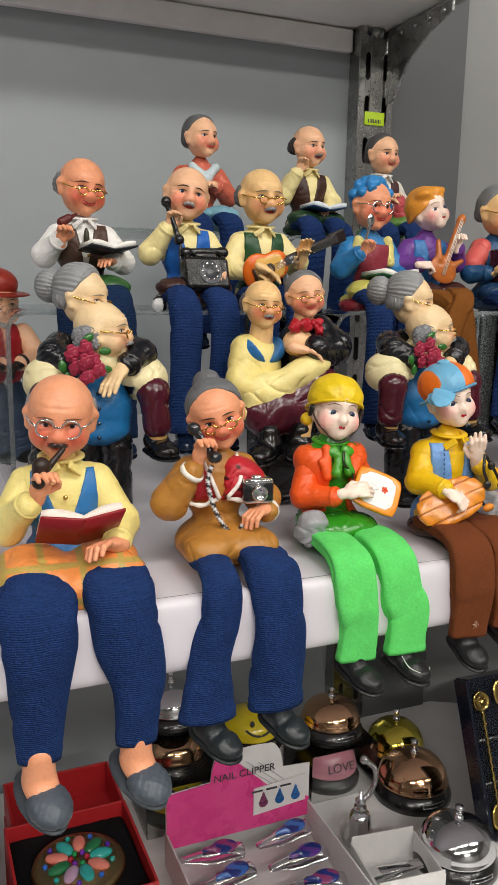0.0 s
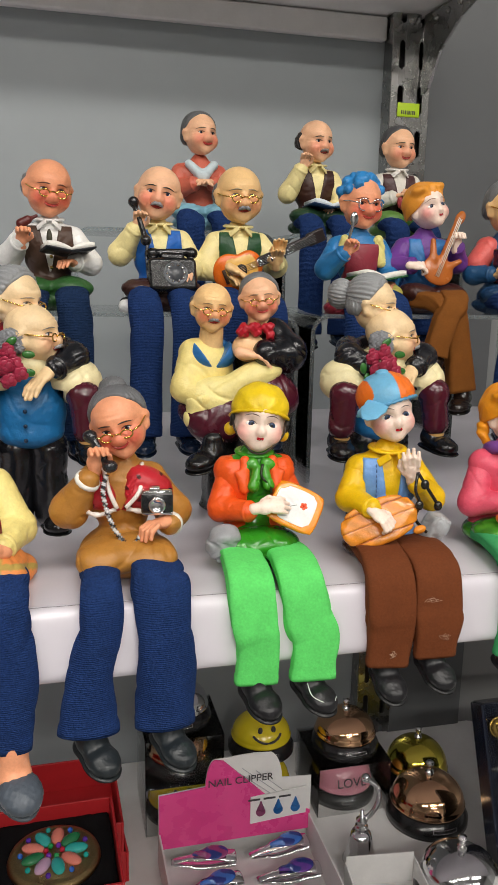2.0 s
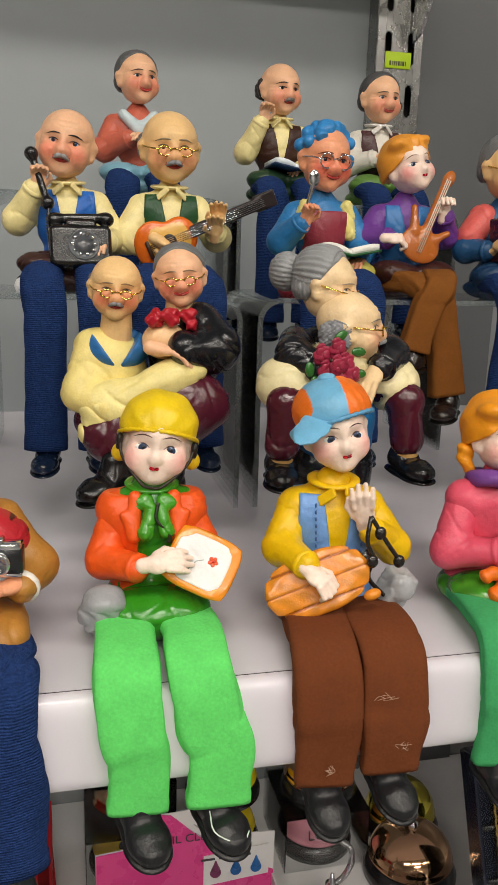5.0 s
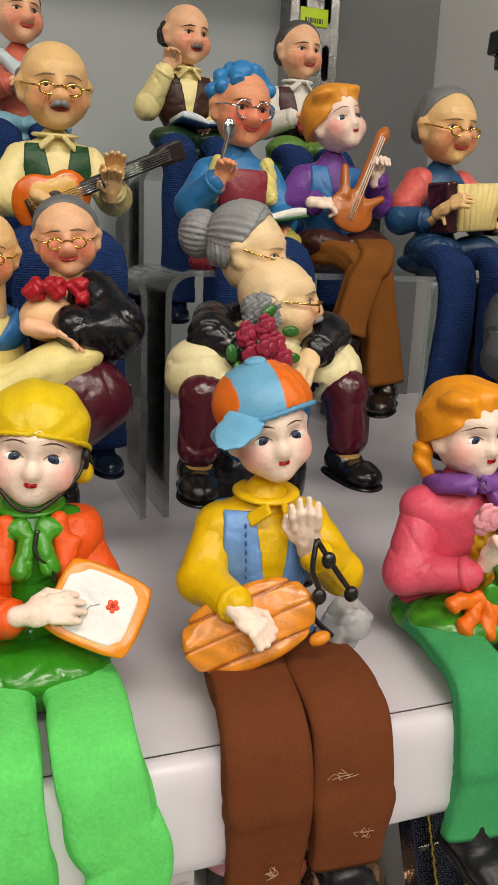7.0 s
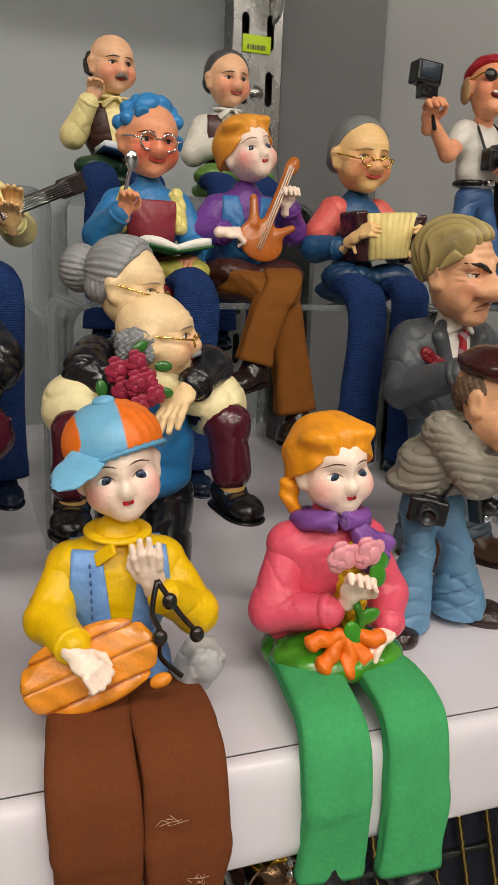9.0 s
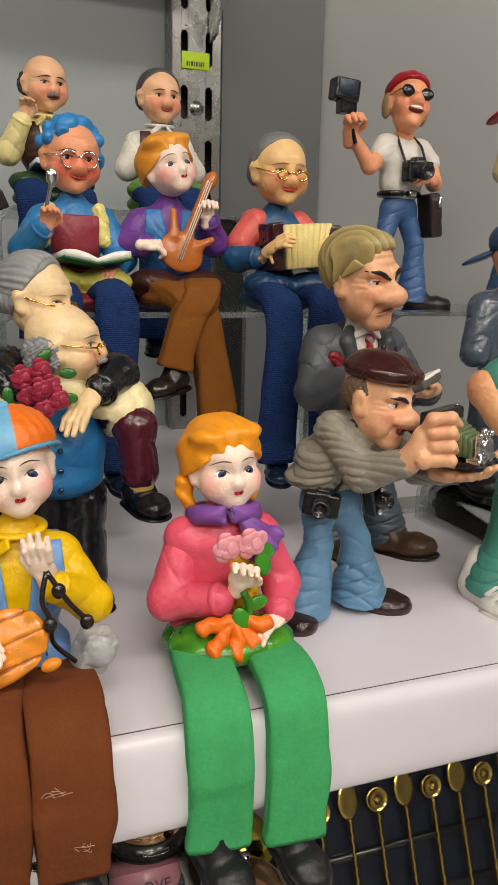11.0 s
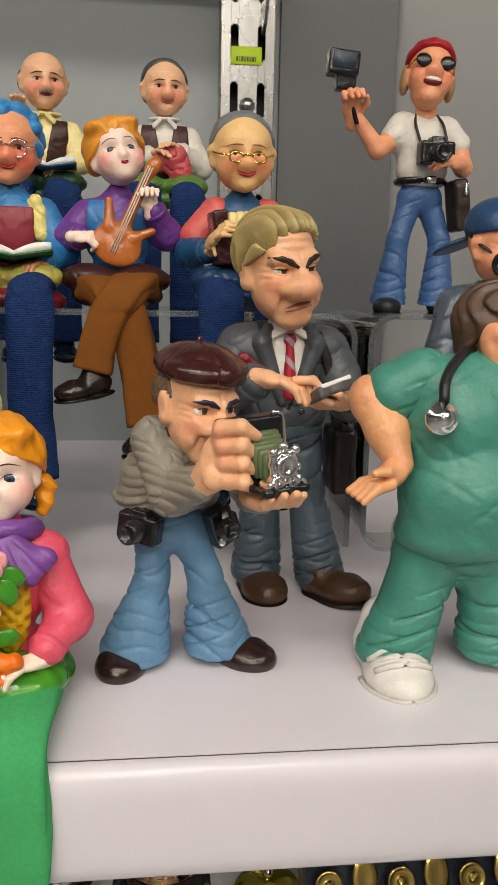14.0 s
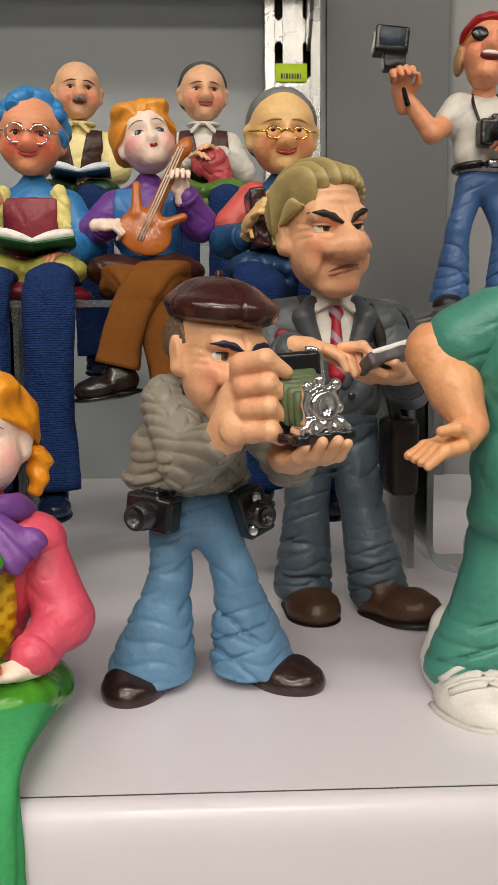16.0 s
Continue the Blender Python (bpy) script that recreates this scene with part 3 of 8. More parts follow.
def head(c, pos, s=1.9, yaw=0, pitch=0, roll=0, skin=SKIN, hair=None, haircol=lin("6E6E70"), glasses=None, lip=lin("C2423C"), brow=lin("4A3428"),
         moustache=None, nose=1.0, jaw=1.0, eye=lin("2C3E5C"), blush=0.78, old=True, smile=0.08, mat=R_, eyes=True, mouth=True, closed=False, squash=1.0):
    M = place(pos, s, yaw, pitch, roll)
    if not old:
        squash = 0.9
    ey, es, mw = (0.06, 0.8, 0.3) if old else (-0.02, 1.25, 0.13)
    pr = [E((0, 0.12, 0.32), (0.97 * squash, 1.04, 0.97)), E((0, -0.12, -0.3), (0.84 * squash, 0.84, 0.8 * jaw)), E((0.44 * squash, -0.5, -0.33), 0.43), E((-0.44 * squash, -0.5, -0.33), 0.43),
          E((0, -0.6, -0.84 * jaw), (0.32, 0.3, 0.26)), E((0, -0.5, 0.36), (0.6, 0.5, 0.4)),
          E((0, -0.93, -0.1), (0.13 * nose, 0.2 * nose, 0.28)), E((0, -1.02, -0.24), (0.18 * nose, 0.19 * nose, 0.15 * nose)), E((0.13 * nose, -0.95, -0.28), 0.1 * nose), E((-0.13 * nose, -0.95, -0.28), 0.1 * nose),
          C((0.95 * squash, 0.08, 0.1), (0.92 * squash, 0.02, -0.25), 0.2, 0.14), C((-0.95 * squash, 0.08, 0.1), (-0.92 * squash, 0.02, -0.25), 0.2, 0.14)]

    def wrinkle(p):
        d = 0.0 * p[:, 0]
        if old:
            front = np.exp(-((p[:, 1] + 0.85) / 0.3) ** 2)
            d = d + 0.02 * np.sin(p[:, 2] * 34) * np.exp(-((p[:, 2] - 0.62) / 0.2) ** 2) * np.exp(-(p[:, 0] / 0.45) ** 2) * front
            for sx in (-1, 1):
                line = np.abs((p[:, 0] - sx * 0.34) - sx * 0.25 * (-(p[:, 2] + 0.3)))
                d = d + 0.045 * np.exp(-(line / 0.05) ** 2) * np.exp(-((p[:, 2] + 0.45) / 0.2) ** 2) * front
                for k in (-0.12, 0.0, 0.12):
                    d = d + 0.03 * np.exp(-((p[:, 2] - 0.05 - k - (np.abs(p[:, 0]) - 0.6) * k * 2) / 0.03) ** 2) * np.exp(-((p[:, 0] - sx * 0.72) / 0.12) ** 2) * np.exp(-((p[:, 1] + 0.6) / 0.3) ** 2)
        for sx in (-1, 1):
            d = d + 0.07 * np.exp(-(((p[:, 0] - sx * 0.36) / 0.22) ** 2 + ((p[:, 2] - 0.06) / 0.15) ** 2 + ((p[:, 1] + 0.85) / 0.3) ** 2))
            d = d + 0.06 * np.exp(-(((p[:, 0] - sx * 1.06) / 0.12) ** 2 + ((p[:, 2] + 0.02) / 0.15) ** 2 + ((p[:, 1] + 0.02) / 0.12) ** 2))
        return d

    field = lambda p: union(pr, p, 0.22) + wrinkle(p)
    c.blob(pr, wash(skin, amount=min(blush * 1.15, 0.95), size=0.36) if old else wash(skin, (0.8, 0.16, 0.16), blush + 0.2, ((0.66, -0.72, -0.3), (-0.66, -0.72, -0.3)), 0.34), 0.22, 0.06, M, wrinkle, mat=mat)

    def on(x, z, out=0.0):
        ys = np.linspace(-1.6, 0.2, 120)
        d = field(np.stack([np.full(120, x), ys, np.full(120, z)], 1))
        i = np.argmax(d < 0)
        return np.array((x, ys[i] - out, z))

    for sx in (-1, 1):
        if eyes and not closed:
            p = on(sx * 0.37, ey)
            c.blob([E(p + (0, 0.045, 0), (0.17 * es, 0.075, 0.085 * es))], lin("F3EEE8"), 0.1, 0.03, M, mat=G_)
            if not old:
                c.blob([E(p + (0, 0.03, -0.1), (0.17, 0.05, 0.04))], lin("B9C6DA"), 0.1, 0.025, M)
            c.blob([E(p + (0.01, -0.02, 0.005), (0.1 * es, 0.03, 0.09 * es))], eye, 0.1, 0.018, M, mat=G_)
            c.blob([E(p + (0.01, -0.045, 0.005), (0.05, 0.015, 0.055))], BLACK, 0.1, 0.012, M, mat=G_)
            lidp = np.array([on(sx * 0.37 + x, ey + 0.1 * es * math.cos(x / 0.18 * 1.3), 0.03) for x in np.linspace(-0.18, 0.18, 7)])
            c.tube(lidp, np.array([0.008, 0.016, 0.02, 0.022, 0.02, 0.016, 0.008]) * (1.0 if old else 0.75), np.array(brow) * 0.5, 6, R_, M)
        elif closed:
            lidp = np.array([on(sx * 0.36 + x, 0.02 + 0.06 * math.cos(x / 0.2 * 1.35), 0.015) for x in np.linspace(-0.2, 0.2, 7)])
            c.tube(lidp, 0.022, np.array(brow) * 0.5, 6, R_, M)
        if brow is not None:
            bp = np.array([on(sx * (0.38 + x), ey + (0.2 + 0.06 * math.cos(x * 5.5) if old else 0.27 + 0.1 * math.cos(x * 5.5)) - 0.1 * x, 0.01) for x in np.linspace(-0.24, 0.26, 8)])
            c.tube(bp, np.array([0.012, 0.028, 0.035, 0.037, 0.035, 0.028, 0.02, 0.01]) * (0.8 if old else 0.5), brow, 6, R_, M)
    if mouth:
        xs = np.linspace(-mw, mw, 9)
        mp = np.array([on(x, (-0.58 if old else -0.54) + (smile if old else 0.015) * (x / mw) ** 2, 0.02) for x in xs])
        c.tube(mp, (0.06 if old else 0.045) * np.sqrt(np.maximum(1 - (xs / mw / 1.04) ** 2, 0.02)), lip, 8, G_, M)
        c.tube(mp + (0, -0.012, 0.06 if old else 0.045), (0.045 if old else 0.03) * (1 - 0.5 * np.exp(-(xs / 0.04) ** 2)) * np.sqrt(np.maximum(1 - (xs / mw / 1.04) ** 2, 0.02)), np.array(lip) * 0.9, 8, G_, M)
    if moustache is not None:
        for sx in (-1, 1):
            q = [on(sx * x, -0.42 - 0.1 * (x / 0.25) ** 2, 0.04) for x in (0.0, 0.1, 0.2, 0.28)]
            c.tube(np.array(q), [0.07, 0.09, 0.07, 0.02], moustache, 8, R_, M)
    if glasses:
        kind, gcol, gm = glasses
        lens = []
        rr, zc = (0.27, 0.02) if kind == "round" else (0.22, -0.08)
        for sx in (-1, 1):
            y = on(sx * 0.36, zc)[1] - 0.2
            c.ring((sx * 0.36, y, zc), rr, 0.034, gcol, gm, M, rr if kind == "round" else 0.15)
            c.tube([(sx * (0.36 + rr), y, zc + 0.05), (sx * 0.85, y + 0.3, zc + 0.1), (sx * 1.0, -0.1, 0.12), (sx * 1.02, 0.1, 0.1)], 0.03, gcol, 7, gm, M)
            lens.append(y)
        c.tube(spline([(-0.36 + rr * 0.95, lens[0], zc + 0.05), (0, lens[0] - 0.12, zc + 0.1), (0.36 - rr * 0.95, lens[1], zc + 0.05)], 8), 0.03, gcol, 7, gm, M)
    hc = np.array(haircol, float)

    def strands(fx, fz, amp):
        return lambda p: amp * np.sin(fx * np.arctan2(p[:, 0], -p[:, 1] + 0.3) + 2.0 * np.sin(3 * p[:, 2])) * np.abs(np.sin(fz * p[:, 2] + 0.5 * np.sin(5 * p[:, 0]) + 1.2))

    if hair == "fringe":
        for sx in (-1, 1):
            c.blob([E((sx * 0.9, 0.42, 0.12), (0.17, 0.42, 0.45)), E((sx * 0.55, 0.85, 0.0), (0.45, 0.3, 0.4))], hc, 0.2, 0.06, M, strands(20, 14, 0.03))
    elif hair in ("short", "slick"):
        c.blob([E((0, 0.2, 0.4), (1.04 * squash, 1.08, 1.0)), E((0, 0.5, -0.1), (0.98 * squash, 0.7, 0.6))], hc, 0.2, 0.065, M, strands(36, 2, 0.03),
               cut=lambda p: np.maximum(-(p[:, 1] + 0.42 - 0.55 * np.clip(1.0 - p[:, 2], 0, 2)), -(p[:, 2] + 0.5 - 0.0 * p[:, 0])) if hair == "short" else -(p[:, 1] + 0.5 * np.abs(p[:, 0]) - 0.1 - 0.55 * (0.95 - p[:, 2])))
    elif hair == "bun":
        c.blob([E((0, 0.22, 0.4), (1.05, 1.08, 1.02)), E((0, 0.5, -0.1), (1.0, 0.7, 0.65))], hc, 0.2, 0.06, M, strands(34, 1, 0.035),
               cut=lambda p: -(p[:, 1] + 0.35 - 0.6 * np.clip(0.95 - p[:, 2], 0, 2)))
        c.blob([E((0, 0.75, 1.2), (0.5, 0.48, 0.42))], hc, 0.2, 0.06, M, lambda p: 0.03 * np.sin(22 * np.arctan2(p[:, 0], p[:, 1] - 0.75)))
    elif hair == "curls":
        rng = np.random.default_rng(5)
        pr2 = [E((0, 0.3, 0.42), (1.02, 1.0, 0.98))]
        for i in range(46):
            a, b = rng.uniform(-math.pi, math.pi), rng.uniform(-0.35, 1.3)
            d = np.array((math.sin(a) * math.cos(b), -math.cos(a) * math.cos(b), math.sin(b)))
            q = np.array((0, 0.18, 0.35)) + d * np.array((1.0, 1.02, 0.98))
            if q[1] < -0.35 and q[2] < 0.85:
                continue
            pr2.append(E(q, 0.24))
        c.blob(pr2, hc, 0.08, 0.06, M, cut=lambda p: -(p[:, 1] + 0.75 - 0.5 * np.clip(1.0 - p[:, 2], 0, 3)))
    elif hair in ("wavy", "ponytail"):
        sw = lambda p: 0.022 * np.sin(5 * np.arctan2(p[:, 0], p[:, 2] - 0.2) * 1.6 + 2.2 * np.sin(1.9 * p[:, 1])) + 0.012 * np.sin(17 * p[:, 0] + 9 * p[:, 1] + 6 * np.sin(2 * p[:, 2]))
        c.blob([E((0, 0.2, 0.42), (1.1, 1.12, 1.04)), E((0.82, 0.3, 0.1), (0.22, 0.45, 0.55)), E((-0.82, 0.3, 0.1), (0.22, 0.45, 0.55)), E((0, 0.7, -0.1), (0.8, 0.5, 0.6)),
                E((0.42, -0.5, 0.98), (0.5, 0.4, 0.22)), E((-0.5, -0.48, 0.95), (0.5, 0.4, 0.24))], hc, 0.3, 0.05, M, sw,
               cut=lambda p: -(p[:, 1] + 1.3 - 2.6 * np.clip(0.84 - 0.34 * np.abs(p[:, 0] - 0.12) + 0.04 * np.sin(9 * p[:, 0]) - p[:, 2], 0, 2)) * 0.36)
        if hair == "ponytail":
            for sx in (-1, 1):
                c.blob([E((sx * 0.98, 0.45, -0.3), (0.22, 0.26, 0.2)), C((sx * 1.02, 0.45, -0.5), (sx * 0.95, 0.35, -0.95), 0.25, 0.18)], hc, 0.1, 0.05, M, lambda p: 0.03 * np.sin(14 * p[:, 2] + 9 * p[:, 0]))
    return M


def hand(c, pos, yaw=0, pitch=0, roll=0, s=1.0, skin=SKIN, curl=0.6, flip=1, mat=R_, h=0.05):
    """A hand: fingers towards local -y, back of the hand up, thumb on the +x side times flip."""
    M = place(pos, s, yaw, pitch, roll)
    pr = [E((0, 0, 0), (0.42, 0.5, 0.22)), C((0, 0.6, 0), (0, 0.2, 0), 0.3, 0.3)]
    for i, x in enumerate((-0.32, -0.11, 0.11, 0.31)):
        ln = (0.42, 0.52, 0.5, 0.4)[i]
        a = np.array((x, -0.38, 0.02))
        b = a + (x * 0.15, -ln * math.cos(curl * 0.6), -ln * math.sin(curl * 0.6))
        d = b + (x * 0.05, -ln * 0.8 * math.cos(curl * 1.7), -ln * 0.8 * math.sin(curl * 1.7))
        pr += [C(a, b, 0.125, 0.115), C(b, d, 0.115, 0.09)]
    t0 = np.array((flip * 0.36, 0.1, -0.05))
    t1 = t0 + (flip * 0.22, -0.3, -0.15)
    pr += [C(t0, t1, 0.15, 0.12), C(t1, t1 + (-flip * 0.04, -0.3, -0.12), 0.12, 0.09)]
    c.blob(pr, skin, 0.07, h, M, mat=mat)
    return M


def sleeve(c, a, e, w, ra, re, rw, col, mat=R_, cuff=None, amp=0.05, seed=0.0, h=None):
    c.blob([C(a, e, ra, re), C(e, w, re, rw)], col, 0.3, h or 0.1, None, folds(amp, 2.6, 2.2, 2.8, seed), mat=mat)
    if cuff is not None:
        a_, w_ = np.array(e, float), np.array(w, float)
        d = (w_ - a_) / np.linalg.norm(w_ - a_)
        c.tube([w_ - 0.25 * d, w_ - 0.1 * d, w_ + 0.12 * d, w_ + 0.15 * d], [rw * 1.0, rw * 1.14, rw * 1.12, rw * 0.7], cuff, 14, mat)


def leg(c, pts, w, d, col, mat=K_, wob=0.06, seed=0.0, n=64, seg=36, flare=None):
    """A hanging cloth trouser leg through pts; w and d are its half width and half depth along the way."""
    p = spline(pts, n)
    u = np.linspace(0, 1, n)
    ws = np.interp(u, np.linspace(0, 1, len(w)), w)
    p = p + np.stack([0.07 * np.sin(9 * u + seed), 0.08 * np.sin(7 * u + 2 * seed), 0 * u], 1)

    def f(t, th):
        fold = np.sin(3 * th + 7 * t + seed) * np.sin(6 * t + seed) + 0.5 * np.sin(2 * th - 13 * t + 2 * seed)
        crease = (1 - np.abs(np.sin(11 * t + 1.1 * np.sin(th + seed) + seed))) ** 3 * (0.5 + 0.5 * np.sin(th * 1.0 + 5 * t + 2 * seed))
        rib = (1 - np.abs(np.sin(1.5 * th - 4 * t + seed))) ** 4 * np.sin(3.1 * t)
        hem = np.where(t > 0.965, 0.04, 0.0)
        box = (np.abs(np.cos(th)) ** 5 + np.abs(np.sin(th)) ** 5) ** -0.2 if mat == F_ else 1.0
        calm = np.clip((1.0 - t) / 0.12, 0, 1)
        return box + calm * wob * (fold - 1.5 * crease - 1.2 * rib) + hem
    c.tube(p, ws, col, seg, mat, flat=(1.0, d), side=(1, 0, 0), wob=f)


def shoe(c, pos, yaw=0, pitch=0, s=1.0, col=BLACK, sole=None, mat=R_):
    """A shoe, toe towards local -y; pos is the ankle."""
    M = place(pos, s, yaw, pitch)
    c.blob([E((0, 0.25, -0.55), (0.62, 0.75, 0.6)), E((0, -0.75, -0.72), (0.72, 0.95, 0.5)), C((0, 0.3, 0.1), (0, 0.25, -0.4), 0.5, 0.55)], col, 0.3, 0.09, M,
           lambda p: 0.02 * np.sin(9 * p[:, 1]) * (p[:, 2] > -0.5), cut=lambda p: -(p[:, 2] + 1.0), mat=mat)
    c.blob([E((0, 0.3, -1.05), (0.68, 0.8, 0.16)), E((0, -0.75, -1.05), (0.78, 1.02, 0.16))], np.array(sole if sole is not None else np.array(col) * 0.6), 0.25, 0.09, M, mat=mat)


def collar(c, z, r, col, y=0.0, depth=0.8, spread=0.9, mat=R_):
    """A shirt collar: a low band and two flat pointed leaves open at the front."""
    th = np.linspace(-2.6, 2.6, 22)
    c.tube(np.stack([r * np.sin(th), y + 0.1 - r * np.cos(th) * 0.95, z + 0.1 + 0.12 * (1 - np.cos(th))], 1), 0.2, col, 10, mat, flat=(0.6, 1.2), side=(0, 0, 1))
    for sx in (-1, 1):
        c.blob([X((sx * r * 0.56, y - r * 1.0, z - depth * 0.3), (r * 0.46, 0.08, 0.26), 0.07, (-38, sx * 38, sx * 28))], col, 0.2, 0.05, mat=mat)


def book(c, pos, yaw=0, pitch=-35, s=1.0, cover=lin("8E1420"), page=lin("F1E4DA"), mat=R_):
    """An open book, pages facing local up, its spine along local y."""
    M = place(pos, s, yaw, pitch)
    n = 9
    for sx in (-1, 1):
        xs = np.linspace(0, 1.75, n)
        up = 0.22 * np.sin(xs / 1.75 * 2.6) - 0.02 + xs * 0.18
        for (h0, h1, y, col, grow) in ((-0.12, 0.0, 1.35, cover, 0.08), (0.0, 0.22, 1.25, page, 0.0)):
            v = []
            for x, u in zip(xs, up):
                xx = sx * (x * (1 + grow * 0.6))
                u2 = u if h1 > 0 else xs[-1] * 0 + x * 0.18
                lo = x * 0.18 + h0 if h1 > 0 else x * 0.18 - 0.12
                v += [(xx, -y, lo), (xx, y, lo), (xx, y, u2 + h1), (xx, -y, u2 + h1)]
            q = []
            for i in range(n - 1):
                for k in range(4):
                    q.append((4 * i + k, 4 * i + (k + 1) % 4, 4 * i + 4 + (k + 1) % 4, 4 * i + 4 + k))
            q += [(0, 1, 2, 3), tuple(4 * n - 4 + k for k in range(4))]
            c.add(v, q, [], col, mat, M)
    return M


def torso(c, col, hip=(2.1, 1.75), chest=(2.15, 1.6), z0=1.3, z1=5.0, sh=2.1, shz=5.7, lean=0.0, mat=R_, amp=0.05, seed=0.0, extra=(), cut=None, grow=0.0):
    pr = [E((0, 0, z0), (hip[0], hip[1], 1.5)), E((0, lean, z1 - 0.6), (chest[0], chest[1], 2.0)), C((-sh * 0.75, lean, shz - 0.25), (sh * 0.75, lean, shz - 0.25), 0.95), C((0, lean, shz), (0, lean, shz + 1.0), 0.8, 0.7)]
    c.blob(pr + list(extra), col, 0.8, 0.12, None, folds(amp, 2.0, 2.0, 2.4, seed), cut=lambda p: np.maximum(-p[:, 2], cut(p) if cut is not None else -p[:, 2]), mat=mat, grow=grow)


def vest(p, w=0.9, low=2.2, top=7.0, v=0.42, bottom=None):
    """Cut for a waistcoat: open V at the front, no arms."""
    vee = (w + v * (p[:, 2] - low) * 0 + np.clip(p[:, 2] - low, 0, 9) * v) - np.abs(p[:, 0])
    front = np.where((p[:, 1] < 0) & (p[:, 2] > low), vee - w + 0.05, -1.0)
    arm = np.abs(p[:, 0]) - (1.95 - 0.08 * np.clip(p[:, 2] - 3, 0, 9))
    return np.maximum(np.maximum(front, arm), p[:, 2] - top)


def hang(c, side, x0, x1, y_edge, drop, w, d, col, mat=K_, seed=0.0, top=1.5, wob=0.07, out=1.15):
    """One cloth leg laid over an edge at y_edge and hanging down."""
    pts = [(x0 * 0.85, -0.6, top - 0.1), (x0, (y_edge - 0.6) * 0.6, top + 0.15), (x0, y_edge - out * 0.55, top - 0.4), (x0 * 0.6 + x1 * 0.4, y_edge - out, top - 2.6), (x1, y_edge - out, -0.55 * drop), (x1, y_edge - out * 0.92, -drop)]
    leg(c, pts, w, d, col, mat, wob, seed)
    return np.array(pts[-1])


def stripes(base, line, f=2.2):
    def g(p):
        s = (np.sin(p[:, 0] * f * 2) > 0.82) | (np.sin(p[:, 2] * f * 2 + 1.2 * p[:, 1]) > 0.86)
        return np.where(s[:, None], np.array(line), np.array(base))
    return g


GOLDRIM, SILVRIM = ("half", lin("D2A640"), O_), ("round", lin("B8BCC2"), S_)

# bald reader with a pipe
c = Clay()
torso(c, lin("F0DF8C"), seed=0.3)
torso(c, lin("2F74B4"), seed=0.3, grow=0.12, cut=lambda p: vest(p, 0.35, 2.9, 6.3, 0.36), mat=R_)
c.blob([E((0, -0.6, 0.7), (2.7, 2.3, 0.95)), E((-1.9, -2.4, 1.7), (1.8, 1.7, 0.95)), E((1.9, -2.4, 1.7), (1.8, 1.7, 0.95)), E((-2.0, -3.9, 1.3), (1.85, 1.1, 1.1)), E((2.0, -3.9, 1.3), (1.85, 1.1, 1.1)), E((0, -2.8, 1.1), (2.2, 1.9, 0.9)), E((3.2, -0.9, 0.75), (0.9, 1.2, 0.75)), C((0.2, -4.6, 0.9), (0.4, -4.9, -0.2), 0.7, 0.35)], stripes(lin("E58E4C"), lin("B49A50"), 1.6), 0.5, 0.12, None, folds(0.09, 2, 2, 2), cut=lambda p: -p[:, 2])
sleeve(c, (-1.9, 0, 5.4), (-3.0, -0.8, 3.3), (-2.0, -2.5, 4.9), 0.95, 0.95, 0.68, lin("F0DF8C"), cuff=lin("EBD988"), seed=1)
sleeve(c, (1.9, 0, 5.4), (3.1, -0.7, 3.1), (2.5, -3.1, 2.8), 0.98, 1.0, 0.72, lin("F0DF8C"), cuff=lin("EBD988"), seed=2)
hand(c, (-1.35, -2.9, 5.9), 25, -62, 10, 1.35, SKINR, 0.9, 1)
hand(c, (2.0, -4.0, 2.9), -55, -15, -20, 1.4, SKINR, 0.7, -1)
book(c, (0.5, -3.9, 3.75), 4, -40, 1.15)
c.blob([C((-1.45, -3.3, 6.3), (-1.3, -3.2, 7.1), 0.36, 0.46), C((-1.3, -3.2, 6.6), (-0.1, -2.4, 7.75), 0.22, 0.13)], lin("2E211C"), 0.1, 0.06)
head(c, (0.0, -0.55, 9.05), 1.78, -10, 10, 4, SKINR, "fringe", lin("8B8B8E"), SILVRIM, moustache=lin("3A2C26"), brow=lin("8A5A42"))
collar(c, 6.7, 1.05, lin("F0DF8C"), -0.3)
for z in (5.0, 4.2):
    c.blob([E((0, -1.85, z), 0.13)], lin("C9A040"), 0.1, 0.03, mat=O_)
a = hang(c, -1, -1.9, -2.1, -4.9, 7.5, [1.4, 1.75, 1.95, 1.9, 1.45, 1.05], 0.5, NAVY, seed=0.4, top=1.1, wob=0.08)
b = hang(c, 1, 2.1, 2.9, -4.9, 7.3, [1.4, 1.75, 1.9, 1.75, 1.4, 1.05], 0.5, NAVY, seed=2.1, top=1.1, wob=0.08)
for p, yw in ((a, 20), (b, 24)):
    M = place(p + (0, 0.1, -0.6), 1.4, yw, 18)
    c.blob([C((0, 0.2, 0.6), (0, 0, -0.3), 0.55, 0.62), E((0, -0.5, -0.6), (0.62, 0.9, 0.42))], SKINR, 0.3, 0.09, M)
    c.blob([E((0, -1.0, -0.72), (0.8, 1.0, 0.55))], lin("4C545E"), 0.2, 0.08, M, lambda p: 0.02 * np.sin(20 * p[:, 0]) * np.sin(20 * p[:, 1]), cut=lambda p: p[:, 1] + 0.55)
    c.blob([E((0, -0.4, -1.12), (0.85, 1.6, 0.2))], lin("3C434B"), 0.2, 0.09, M)
figure("grandfather_figurine", c, pose(0.066, 0.430, SHELF_Z, 0, 0, -3), "bald grandfather with pipe and red book, blue waistcoat, navy knit legs")

